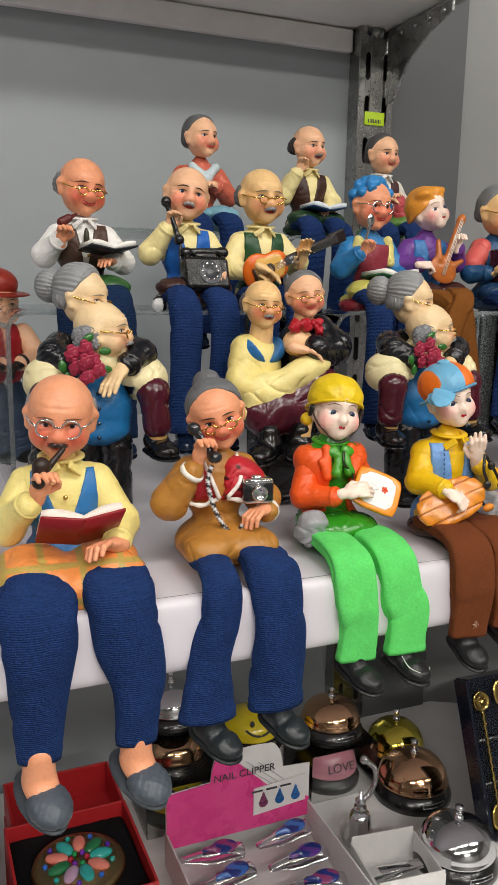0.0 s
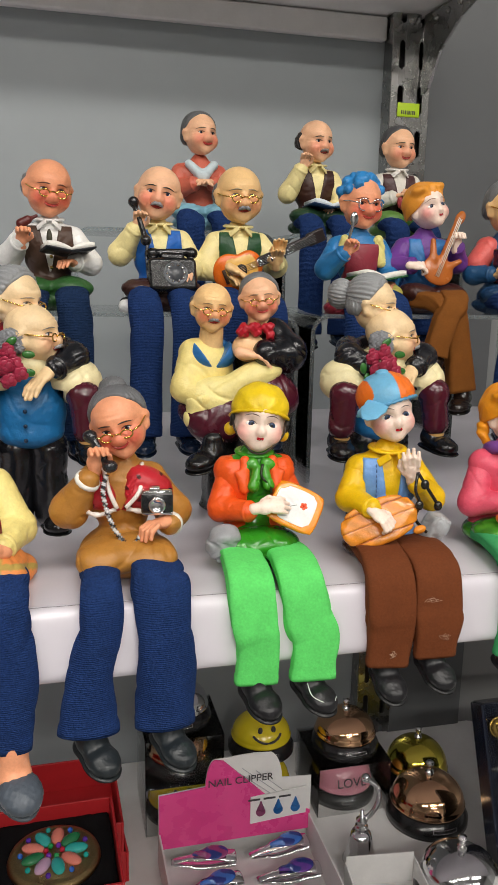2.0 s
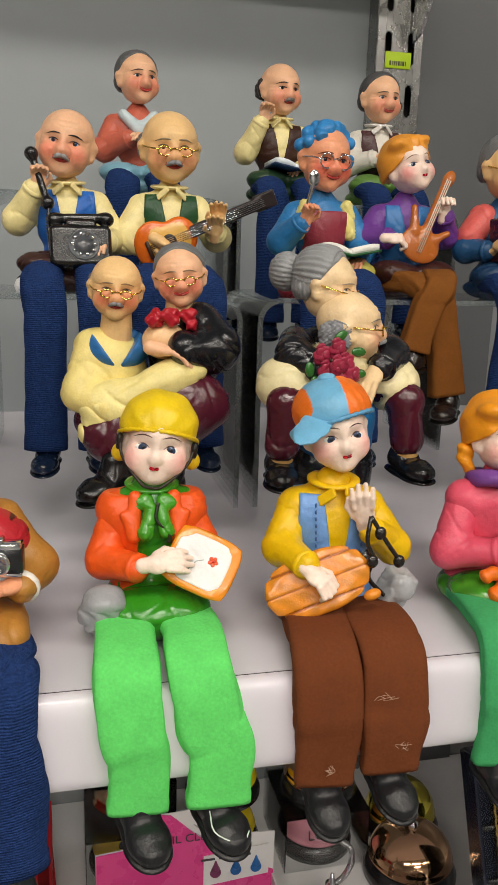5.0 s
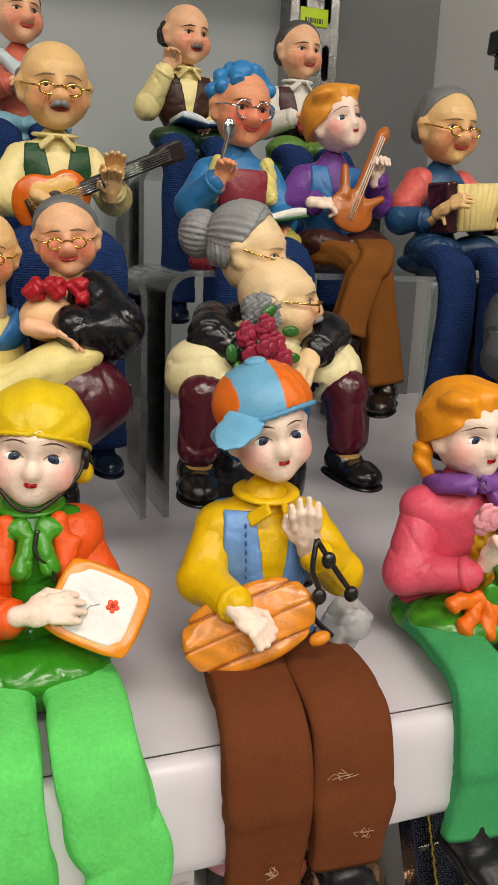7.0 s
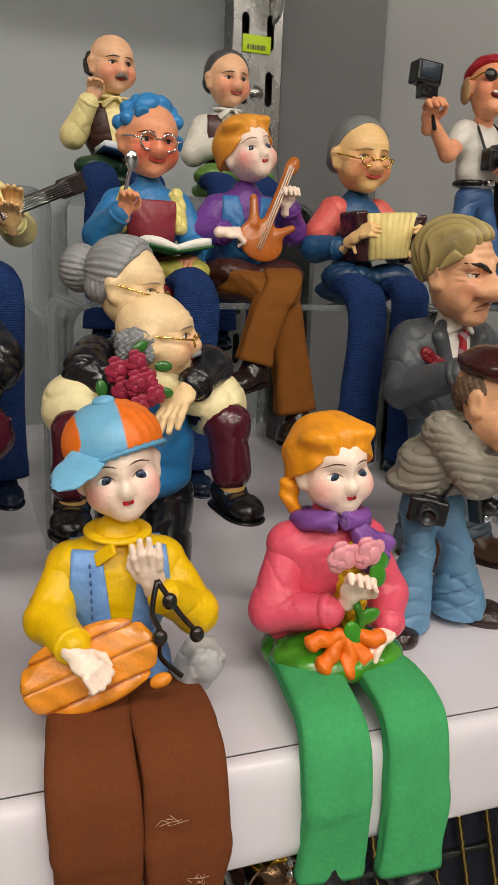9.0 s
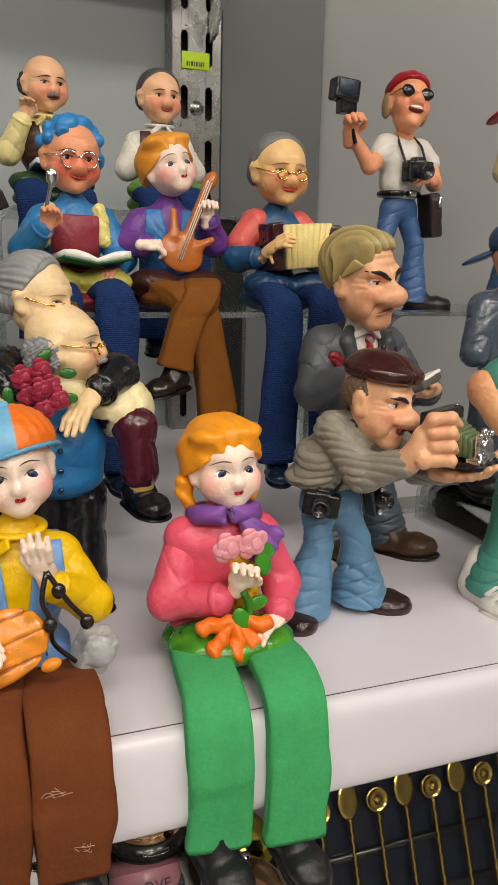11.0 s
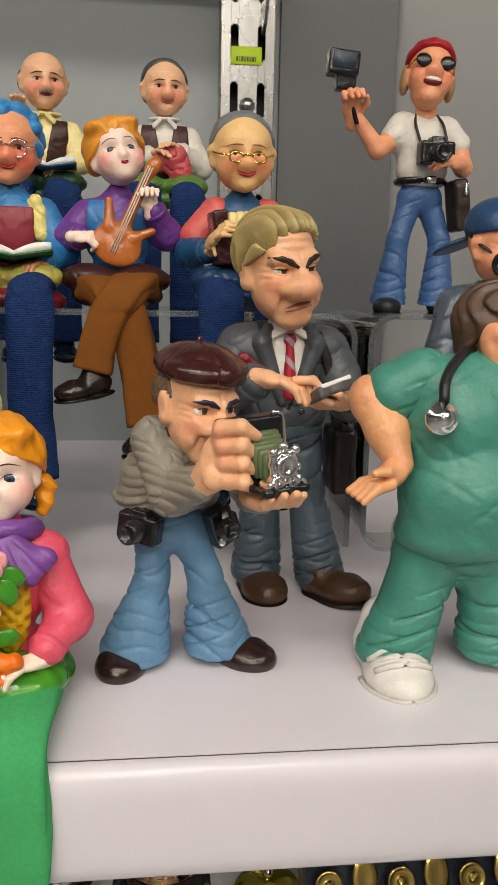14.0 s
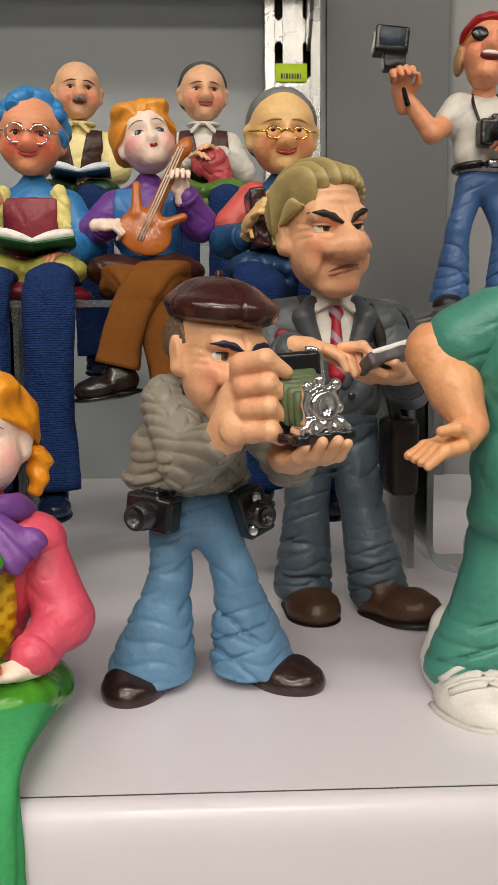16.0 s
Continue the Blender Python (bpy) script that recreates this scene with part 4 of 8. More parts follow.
# grandmother on the telephone
c = Clay()
DRESS = lin("B07A35")
torso(c, DRESS, hip=(2.35, 2.0), chest=(1.9, 1.5), seed=1.4, amp=0.07, extra=[E((0, -1.3, 1.3), (2.5, 1.9, 1.2))])
c.blob([E((0, -1.9, 1.7), (2.7, 1.8, 1.0)), E((-1.4, -3.0, 1.6), (1.4, 1.1, 0.9)), E((1.4, -3.0, 1.6), (1.4, 1.1, 0.9))], DRESS, 0.5, 0.11, None, folds(0.1, 3, 2, 2, 1))
c.blob([E((0, 0.05, 5.0), (2.75, 2.1, 1.5))], lambda p: np.where((np.sin(3.1 * p[:, 0] + 1) * np.sin(3.3 * p[:, 2]) > 0.75)[:, None], np.array(lin("5A1018")), np.array(lin("B92430"))), 0.3, 0.09, None, folds(0.05), cut=lambda p: np.where(p[:, 1] < 0, 0.9 * (p[:, 2] - 4.2) * 0.55 + 0.1 - np.abs(p[:, 0] + 0.2), -1.0))
spotted = lambda p: np.where((np.sin(4.6 * p[:, 0] + 1) * np.sin(4.9 * p[:, 2] + 0.6) > 0.85)[:, None], np.array(lin("4A0C14")), np.array(lin("B92430")))
c.blob([E((1.45, -0.75, 5.3), (1.5, 1.25, 0.95), (0, 28, 0)), E((0.9, -1.5, 4.9), (0.95, 0.5, 0.75), (0, 30, 0))], spotted, 0.3, 0.07, None, folds(0.06, 3, 3, 3))
c.blob([E((-1.0, -1.35, 4.95), (0.5, 0.5, 0.8), (0, -20, 0))], spotted, 0.3, 0.07, None, folds(0.05, 3, 3, 3))
for sx in (-1, 1):
    c.tube(spline([(sx * 0.25 - 0.2, -2.05, 4.3), (sx * 0.85, -1.95, 5.3), (sx * 1.1, -0.6, 6.5)], 14), 0.13, lin("EFE6DE"), 8)
    c.tube(spline([(sx * 0.3 - 0.2, -1.85, 4.2), (sx * 1.6, -1.9, 3.95), (sx * 2.7, -0.6, 4.3), (sx * 2.75, 0.6, 4.8)], 16), 0.14, lin("EFE6DE"), 8, wob=lambda t, th: 1 + 0.25 * np.sin(60 * t))
sleeve(c, (-1.7, -0.1, 5.3), (-3.0, -0.8, 4.0), (-2.0, -1.8, 5.9), 0.95, 1.05, 0.65, DRESS, cuff=WHITEC, seed=3)
sleeve(c, (1.7, -0.1, 5.3), (2.9, -0.6, 3.6), (2.5, -2.1, 3.3), 0.95, 1.0, 0.65, DRESS, cuff=WHITEC, seed=4)
hand(c, (-1.55, -1.9, 7.0), 20, -70, 10, 1.2, SKINR, 1.0, 1)
hand(c, (1.9, -2.6, 3.5), -60, 0, 0, 1.25, SKINR, 0.8, -1)
c.blob([C((-1.75, -1.5, 8.3), (-0.9, -2.1, 6.8), 0.24), E((-0.8, -2.2, 6.75), (0.42, 0.35, 0.35)), E((-1.8, -1.4, 8.3), (0.4, 0.35, 0.35))], lin("222428"), 0.15, 0.06, mat=G_)
cord = spline([(-1.0, -2.2, 6.3), (-1.2, -2.2, 5.2), (-0.7, -2.5, 3.4), (0.2, -2.7, 2.3), (0.9, -2.6, 3.0)], 110)
c.tube(cord, 0.13, lambda p: np.where((np.sin(14 * p[:, 2] + 9 * p[:, 0]) > 0)[:, None], np.array(lin("D8D8DA")), np.array(lin("2A2A2E"))), 8, G_, wob=lambda t, th: 1 + 0.4 * np.sin(230 * t))
c.box((1.75, -2.35, 4.65), (0.88, 0.36, 0.6), lin("1E1F22"), 0.1, G_, rot=(0, 0, -8))
c.box((1.75, -2.35, 5.22), (0.84, 0.35, 0.16), lin("C9CCD0"), 0.06, S_, rot=(0, 0, -8))
c.box((1.75, -2.35, 4.08), (0.84, 0.35, 0.1), lin("C9CCD0"), 0.04, S_, rot=(0, 0, -8))
c.box((1.6, -2.4, 5.45), (0.3, 0.28, 0.14), lin("C9CCD0"), 0.06, S_, rot=(0, 0, -8))
c.turned([(0.46, 0), (0.46, 0.3), (0.36, 0.34), (0.28, 0.2), (0, 0.2)], lin("C8CBCF"), 20, S_, np.array(pose(1.7, -2.7, 4.62, 90, 0, -8)))
head(c, (-0.1, -0.5, 8.75), 1.55, -12, 8, -16, SKINR, "bun", lin("68696C"), GOLDRIM, smile=0.16, brow=lin("3A2A22"))
a = hang(c, -1, -1.5, -2.35, -4.7, 6.9, [1.1, 1.15, 1.1, 1.1, 1.3, 1.6], 0.5, NAVY, seed=1.1, top=1.1, wob=0.1)
b = hang(c, 1, 1.5, 1.75, -4.7, 6.9, [1.2, 1.45, 1.55, 1.55, 1.55, 1.6], 0.5, NAVY, seed=3.0, top=1.1, wob=0.1)
shoe(c, a + (0.3, -0.2, -0.1), 28, 15, 1.25, lin("20262A"))
shoe(c, b + (0.3, -0.2, -0.1), 24, 15, 1.25, lin("20262A"))
figure("grandmother_figurine", c, pose(0.155, 0.428, SHELF_Z), "grey-haired grandmother telephoning, tan dress, red shawl, navy knit legs")

# child with a yellow cap and a drawing board
c = Clay()
torso(c, lin("2F8A1C"), hip=(2.1, 2.0), chest=(1.55, 1.35), sh=1.75, seed=2.2, amp=0.07, mat=G_)
c.blob([E((0, -0.8, 0.9), (2.5, 2.4, 1.0)), E((0, -1.9, 1.5), (2.4, 1.6, 0.9))], lin("2E8A1E"), 0.4, 0.11, None, folds(0.08, 3, 2, 3), cut=lambda p: -p[:, 2], mat=G_)
JACK = lin("EC5A1E")
torso(c, JACK, hip=(1.95, 1.6), chest=(1.65, 1.45), sh=1.85, seed=0.9, amp=0.06, grow=0.14, cut=lambda p: np.maximum(np.maximum(np.where(p[:, 1] < 0, 0.75 + 0.0 * p[:, 2] - np.abs(p[:, 0]), -1), 2.0 - p[:, 2]), p[:, 2] - 6.3))
for sx in (-1, 1):
    c.blob([C((sx * 0.95, -1.45, 4.7), (sx * 0.85, -1.0, 6.3), 0.3, 0.3), C((sx * 0.95, -1.45, 4.7), (sx * 1.35, -1.3, 5.6), 0.2)], JACK, 0.3, 0.08)
sleeve(c, (-1.5, 0, 5.6), (-2.2, -0.7, 3.4), (-0.9, -2.4, 3.6), 0.78, 0.8, 0.58, JACK, cuff=JACK, seed=5)
sleeve(c, (1.5, 0, 5.6), (2.15, -0.5, 3.9), (2.0, -1.9, 3.5), 0.76, 0.74, 0.55, JACK, cuff=JACK, seed=6)
hand(c, (-0.05, -3.0, 4.0), 72, -14, -50, 1.15, SKINP, 0.5, 1)
Mb = place((1.85, -2.75, 3.8), 0.9, -4, 58, 0) @ np.array(pose(0, 0, 0, 0, 0, -27))
round_off = lambda a, b: (lambda p: 0.45 * (np.clip(np.abs(p[:, 0]) / a, 0, 1) ** 4 * np.clip(np.abs(p[:, 1]) / b, 0, 1) ** 4))
c.blob([X((0, 0, 0), (1.7, 1.5, 0.2), 0.18)], lin("EE8F1C"), 0.1, 0.07, Mb, round_off(1.7, 1.5), mat=G_)
c.blob([X((-0.1, 0, 0.13), (1.36, 1.2, 0.12), 0.08)], lambda p: np.array(lin("EDEBEA")) * (1 - 0.25 * np.exp(-(((p[:, 0] + 0.7) / 0.5) ** 2 + ((p[:, 1]) / 0.4) ** 2)) * (0.5 + 0.5 * np.sin(14 * p[:, 1] + 5 * p[:, 0])))[:, None], 0.1, 0.06, Mb, round_off(1.36, 1.2))
for i in range(5):
    c.blob([E((0.45 + 0.16 * math.cos(i * 1.25), 0.2 + 0.16 * math.sin(i * 1.25), 0.26), (0.1, 0.1, 0.04))], lin("E2562A"), 0.05, 0.025, Mb)
c.blob([E((0.45, 0.2, 0.27), 0.07)], lin("D4301E"), 0.05, 0.025, Mb)
c.tube([(-0.5, -0.6, 0.24), (-0.3, -0.1, 0.24), (0.0, 0.1, 0.24)], 0.03, lin("9AA09A"), 6, R_, Mb)
c.blob([E((-2.4, -2.3, 1.6), (1.0, 0.85, 1.0)), E((-2.3, -2.4, 2.15), (0.95, 0.8, 0.7))], lin("96989C"), 0.15, 0.07, None, lambda p: 0.05 * np.sin(9 * p[:, 0] + 4 * np.sin(3 * p[:, 2])) * (p[:, 2] < 2.0) + 0.04 * np.sin(4 * p[:, 1] + 5 * p[:, 2]), mat=R_)
collar(c, 6.4, 1.0, lin("3C9A20"), 0.0, 1.0, mat=G_)
c.tube(spline([(0.1, -1.55, 6.2), (0.0, -1.75, 5.5), (0.5, -1.9, 5.0), (0.55, -2.0, 4.5)], 20), 0.09, lin("1E2A14"), 7, G_)
for sx in (-1, 1):
    c.blob([E((sx * 0.55, -1.15, 6.1), (0.5, 0.28, 0.34), (0, sx * 24, 0)), C((sx * 0.2, -1.4, 5.9), (sx * 0.45, -1.7, 4.9), 0.26, 0.34)], lin("3F9422"), 0.2, 0.06, None, folds(0.05, 5, 5, 5), mat=G_)
Mh = head(c, (0.25, 0.1, 8.4), 1.62, -8, -5, 7, SKINP, None, glasses=None, lip=lin("C9182A"), brow=lin("5A3A2C"), old=False, nose=0.38, blush=0.35, jaw=0.92)
c.blob([E((0, 0.15, 0.52), (1.08, 1.14, 0.98))], lin("E9C81A"), 0.2, 0.06, Mh, lambda p: 0.015 * np.sin(12 * np.arctan2(p[:, 0], p[:, 2])) + 0.012 * np.sin(7 * p[:, 0] + 5 * p[:, 1]), cut=lambda p: -(p[:, 2] - 0.2 + 0.3 * p[:, 1]))
c.tube([(1.08 * math.sin(t), 0.13 - 1.13 * math.cos(t), 0.2 - 0.3 * (0.13 - 1.13 * math.cos(t))) for t in np.linspace(-2.4, 2.4, 60)], 0.055, lin("E6C416"), 8, R_, Mh, wob=lambda t, th: 1 + 0.35 * np.sin(150 * t))
for sx in (-1, 1):
    c.blob([E((sx * 1.0, 0.35, -0.4), (0.24, 0.28, 0.26))], lin("E7C01C"), 0.1, 0.05, Mh)
    c.tube(spline([(sx * 1.02, -0.1, 0.3), (sx * 0.9, -0.45, -0.35), (sx * 0.3, -0.85, -0.98), (0, -0.85, -1.08)], 16), 0.04, lin("2A2018"), 6, R_, Mh)
    c.blob([E((sx * 1.02, -0.2, 0.06), (0.1, 0.16, 0.17)), E((sx * 1.04, -0.12, -0.16), (0.07, 0.1, 0.1))], lin("1E1A16"), 0.1, 0.04, Mh)
LG = lin("62D66C")
a = hang(c, -1, -1.6, -1.3, -5.4, 5.1, [1.2, 1.25, 1.3, 1.3, 1.2, 1.2], 0.34, LG, F_, 0.2, 1.1, 0.045)
b = hang(c, 1, 1.25, 2.05, -5.4, 5.1, [1.2, 1.25, 1.3, 1.4, 1.35, 1.3], 0.34, LG, F_, 1.7, 1.1, 0.05)
shoe(c, a + (0.2, 0, 0.2), 15, 15, 1.25, lin("1B1B1E"), mat=R_)
shoe(c, b + (0.0, 0, 0.2), 20, 15, 1.25, lin("1B1B1E"), mat=R_)
c.tube(spline([b + (-0.5, -0.5, -0.1), b + (-0.4, -1.3, -0.5), b + (0.6, -1.6, -0.9), b + (1.0, -1.2, -0.7)], 14), 0.03, lin("DDE6DD"), 5)
figure("child_figurine", c, pose(0.236, 0.436, SHELF_Z), "child in yellow cap and orange jacket with drawing board, green legs")

# boy with a patched cap
c = Clay()
YEL = lin("E8BC0E")
torso(c, YEL, hip=(2.0, 1.7), chest=(1.85, 1.45), seed=2.6, amp=0.05)
torso(c, lin("6C9AD6"), hip=(2.05, 1.7), chest=(1.9, 1.5), seed=2.6, grow=0.14, cut=lambda p: vest(p, 0.75, 1.2, 6.3, 0.12))
c.blob([E((0, -0.4, 0.6), (2.6, 2.1, 0.8))], lin("4A2A1C"), 0.3, 0.12, None, folds(0.05), cut=lambda p: -p[:, 2], mat=G_)
sleeve(c, (-1.7, 0, 5.5), (-2.5, -0.9, 3.9), (-1.8, -2.9, 3.8), 0.78, 0.82, 0.58, YEL, cuff=YEL, seed=7)
sleeve(c, (1.7, 0, 5.5), (2.75, -1.0, 3.8), (1.4, -2.0, 4.9), 0.8, 0.8, 0.56, YEL, cuff=YEL, seed=8)
hand(c, (-1.45, -3.6, 3.5), 48, 26, -30, 1.1, SKINP, 1.1, 1)
hand(c, (0.9, -2.15, 5.75), -30, -62, 168, 1.2, SKINP, 0.25, 1)
Mg = place((-1.25, -2.9, 2.95), 0.97, -14, 66, 0) @ np.array(pose(0, 0, 0, 0, 0, 24))
plank = lambda p: np.where((np.abs((p[:, 1] * 1.15 + 50) % 1.0 - 0.5) > 0.45)[:, None], np.array(lin("A9570F")), np.array(lin("E9912A"))) * (0.9 + 0.1 * np.sin(7 * p[:, 0] + 5 * np.sin(2 * p[:, 1])))[:, None]
c.blob([X((0, 0, 0), (2.45, 1.4, 0.3), 0.26)], plank, 0.3, 0.06, Mg, lambda p: 0.05 * np.exp(-((0.5 - np.abs((p[:, 1] * 1.15 + 50) % 1.0 - 0.5)) / 0.07) ** 2) + 1.3 * (np.clip(np.abs(p[:, 0]) / 2.45, 0, 1) ** 3 * np.clip(np.abs(p[:, 1]) / 1.4, 0, 1) ** 2), mat=G_)
c.blob([E((2.1, -1.35, 0.0), (0.4, 0.25, 0.25))], lin("E08A24"), 0.1, 0.06, Mg)
c.blob([X((2.7, -1.8, 2.1), (0.65, 0.6, 0.85), 0.2, (20, 15, 25)), E((2.9, -2.3, 2.3), (0.6, 0.35, 0.65))], lin("A9ABAE"), 0.15, 0.07, None, folds(0.05, 4, 4, 4), mat=R_)
c.tube(spline([(1.0, -2.9, 5.9), (1.7, -3.1, 4.8), (2.3, -2.9, 4.0)], 16), 0.1, lin("1E1A18"), 8, G_)
c.tube(spline([(1.0, -2.9, 5.9), (0.8, -3.2, 4.9), (1.1, -3.2, 4.1), (1.2, -2.5, 2.9), (2.0, -2.4, 2.0)], 20), 0.1, lin("1E1A18"), 8, G_)
for q in ((2.4, -2.9, 3.8), (1.05, -3.3, 4.0), (1.4, -3.1, 5.2)):
    c.blob([E(q, (0.26, 0.2, 0.3))], lin("1E1A18"), 0.1, 0.06, mat=G_)
for t in np.linspace(2.0, 6.0, 14):
    for sx in (-1, 1):
        c.blob([E((sx * (0.92 + 0.03 * t), -1.62 + 0.03 * (t - 4) ** 2, t), (0.05, 0.06, 0.11))], lin("3C5E96"), 0.05, 0.035)
Mh = head(c, (0.05, 0.15, 8.95), 1.58, 2, -2, -9, SKINP, None, lip=lin("C8182A"), brow=lin("4A2A22"), old=False, nose=0.38, blush=0.4, jaw=0.94)
capcol = lambda p: np.where((((p[:, 0] > 0.18) & (p[:, 1] < 0.5)) | ((p[:, 0] < -0.75) & (p[:, 1] > -0.7)))[:, None], np.array(lin("EE7420")), np.array(lin("6FB1D6")))
c.blob([E((0, 0.15, 0.66), (1.14, 1.2, 0.95))], capcol, 0.2, 0.06, Mh, lambda p: 0.02 * np.sin(16 * p[:, 0]) * np.sin(15 * p[:, 1]) * (p[:, 0] > 0.15), cut=lambda p: -(p[:, 2] - 0.3 + 0.3 * p[:, 1] - 0.16 * p[:, 0]))
c.blob([E((-0.82, -0.92, 0.5), (0.92, 0.46, 0.09), (20, -20, 40)), E((-1.0, -0.7, 0.36), (0.6, 0.4, 0.1), (14, -14, 40))], lin("6FB1D6"), 0.2, 0.05, Mh, lambda p: 0.012 * np.sin(11 * p[:, 0] + 6 * p[:, 1]))
c.blob([E((-0.05, 0.1, 1.6), (0.26, 0.26, 0.13))], lin("6FB1D6"), 0.1, 0.05, Mh)
c.tube([(1.15 * math.sin(t), 0.12 - 1.2 * math.cos(t), 0.28 - 0.3 * (0.12 - 1.2 * math.cos(t)) + 0.17 * math.sin(t)) for t in np.linspace(-1.8, 1.8, 60)], 0.06, lin("5B9CC4"), 8, R_, Mh, wob=lambda t, th: 1 + 0.3 * np.sin(110 * t))
collar(c, 6.6, 1.0, YEL, -0.3, 0.9, 1.1)
BRN = lin("6B3A20")
a = hang(c, -1, -1.35, -1.3, -4.8, 4.8, [1.38, 1.4, 1.42, 1.45, 1.42, 1.2], 0.3, BRN, F_, 0.9, 1.15, 0.035)
b = hang(c, 1, 1.45, 1.55, -4.8, 4.3, [1.38, 1.4, 1.42, 1.45, 1.42, 1.2], 0.3, BRN, F_, 2.4, 1.15, 0.035)
shoe(c, a + (0.1, 0.1, 0.1), 5, 20, 1.2, lin("1C1C1F"))
shoe(c, b + (0.1, 0.1, 0.1), 12, 20, 1.2, lin("1C1C1F"))
rng = np.random.default_rng(3)
for q in ((0.9, -6.5, -0.6), (1.9, -6.45, -2.9), (-1.3, -6.45, -3.8)):
    for i in range(5):
        d = rng.normal(0, 0.17, (3, 3)) * (1, 0.1, 0.7)
        c.tube(spline([np.array(q) + d[0], np.array(q) + d[1], np.array(q) + d[2]], 7), 0.012, lin("B99A84"), 5, F_)
figure("boy_figurine", c, pose(0.318, 0.427, SHELF_Z, 0, 0, -4), "boy in patched blue cap and yellow shirt, brown felt legs")

# girl with roses
c = Clay()
PNK = lin("E2566E")
torso(c, PNK, hip=(2.2, 1.7), chest=(1.8, 1.4), seed=3.1, amp=0.06)
c.blob([E((0, -0.3, 0.95), (2.7, 2.3, 1.0)), E((0, -1.7, 1.4), (2.7, 1.8, 0.9))], lambda p: np.array(lin("3F8A22")) * (0.75 + 0.45 * (0.5 + 0.5 * np.sin(5 * p[:, 0] + 3 * np.sin(3 * p[:, 1]))))[:, None], 0.4, 0.11, None, folds(0.06, 3, 3, 3), cut=lambda p: -p[:, 2], mat=G_)
c.blob([E((0.6, -1.2, 4.0), (0.75, 0.55, 1.9))], lambda p: np.where((np.sin(11 * p[:, 0]) * np.sin(11 * p[:, 2]) > 0.3)[:, None], np.array(lin("B88A10")), np.array(lin("E0B826"))), 0.2, 0.08, None, lambda p: 0.03 * np.sin(14 * p[:, 0]) * np.sin(14 * p[:, 2]))
sleeve(c, (-1.6, 0, 5.4), (-2.5, -0.6, 3.0), (-0.75, -2.2, 3.5), 0.85, 0.86, 0.62, PNK, cuff=PNK, seed=9)
sleeve(c, (1.65, 0, 5.4), (2.6, -0.5, 3.2), (2.0, -1.9, 2.6), 0.85, 0.82, 0.6, PNK, cuff=PNK, seed=10)
hand(c, (0.0, -2.7, 4.5), 10, -60, 25, 1.2, SKINP, 0.8, 1)
hand(c, (1.5, -2.4, 2.3), -60, 5, 0, 1.15, SKINP, 0.6, -1)
rng = np.random.default_rng(8)


def rose(c, pos, r, col, rng, petals=9):
    c.blob([E(pos, (r * 0.55, r * 0.5, r * 0.55))], np.array(col) * 0.8, 0.05, r / 7)
    for i in range(petals):
        a = i * 2.4
        k = 0.35 + 0.6 * i / petals
        p = np.array(pos) + (r * k * math.cos(a) * 0.75, -r * (0.55 - 0.45 * k), r * k * math.sin(a) * 0.75)
        c.blob([E(p, (r * 0.42, r * 0.13, r * 0.36), (20 * math.sin(a), 90 - math.degrees(a), 15 * math.cos(a)))], np.array(col) * (0.85 + 0.2 * rng.random()), 0.05, r / 9)


rose(c, (-0.7, -2.9, 6.0), 0.75, lin("F0A0AC"), rng)
rose(c, (0.3, -2.9, 6.1), 0.75, lin("F0A0AC"), rng)
for q, ro in (((1.0, -2.7, 5.6), (0, 30, 20)), ((0.7, -2.6, 3.3), (10, -20, 0)), ((0.0, -2.9, 2.8), (0, 70, 0)), ((0.9, -2.8, 5.1), (0, 70, 10))):
    c.blob([E(q, (0.55, 0.16, 0.36), ro)], lin("3A8E24"), 0.1, 0.06, mat=G_)
c.tube(spline([(0.1, -2.8, 4.0), (0.4, -2.7, 3.2), (0.3, -2.7, 2.2)], 10), 0.16, lin("3A7E24"), 8)
for q in (((-0.3, -2.7, 2.7), (-1.2, -3.1, 1.7)), ((-0.2, -2.7, 2.7), (-0.2, -3.2, 1.5)), ((-0.1, -2.7, 2.7), (1.0, -2.9, 2.5)), ((-0.3, -2.7, 2.7), (-1.5, -2.8, 2.6)), ((-0.1, -2.7, 2.7), (0.5, -3.0, 1.8))):
    c.blob([C(q[0], q[1], 0.24, 0.36)], lin("E8701A"), 0.1, 0.06, None, lambda p: 0.05 * np.sin(8 * p[:, 0] + 5 * p[:, 2]))
head(c, (0.0, 0.0, 8.5), 1.58, 6, -3, -4, SKINP, "ponytail", lin("F09A1E"), lip=lin("C4162A"), brow=lin("5A2E20"), old=False, nose=0.38, blush=0.35, jaw=0.92)
PUR = lin("7C4A9A")
c.tube([(1.25 * math.sin(t), -0.25 - 1.15 * math.cos(t), 6.55 + 0.25 * math.cos(t)) for t in np.linspace(0, 2 * np.pi, 26, endpoint=False)], 0.42, PUR, 12, R_, closed=True, wob=lambda t, th: 1 + 0.13 * np.sin(3 * th + 25 * t))
for d in ((1.5, -1.7, 5.3), (1.9, -1.3, 5.7), (0.9, -1.9, 5.2)):
    c.blob([C((0.6, -1.45, 6.4), d, 0.34, 0.4)], PUR, 0.2, 0.07, None, lambda p: 0.05 * np.sin(9 * p[:, 0] + 7 * p[:, 2]))
GR = lin("3F9E62")
a = hang(c, -1, -1.7, -1.7, -4.85, 5.0, [1.15, 1.22, 1.25, 1.28, 1.28, 1.25], 0.3, GR, F_, 0.5, 1.05, 0.04)
b = hang(c, 1, 1.4, 1.45, -4.85, 5.2, [1.15, 1.22, 1.25, 1.28, 1.28, 1.25], 0.3, GR, F_, 1.9, 1.05, 0.04)
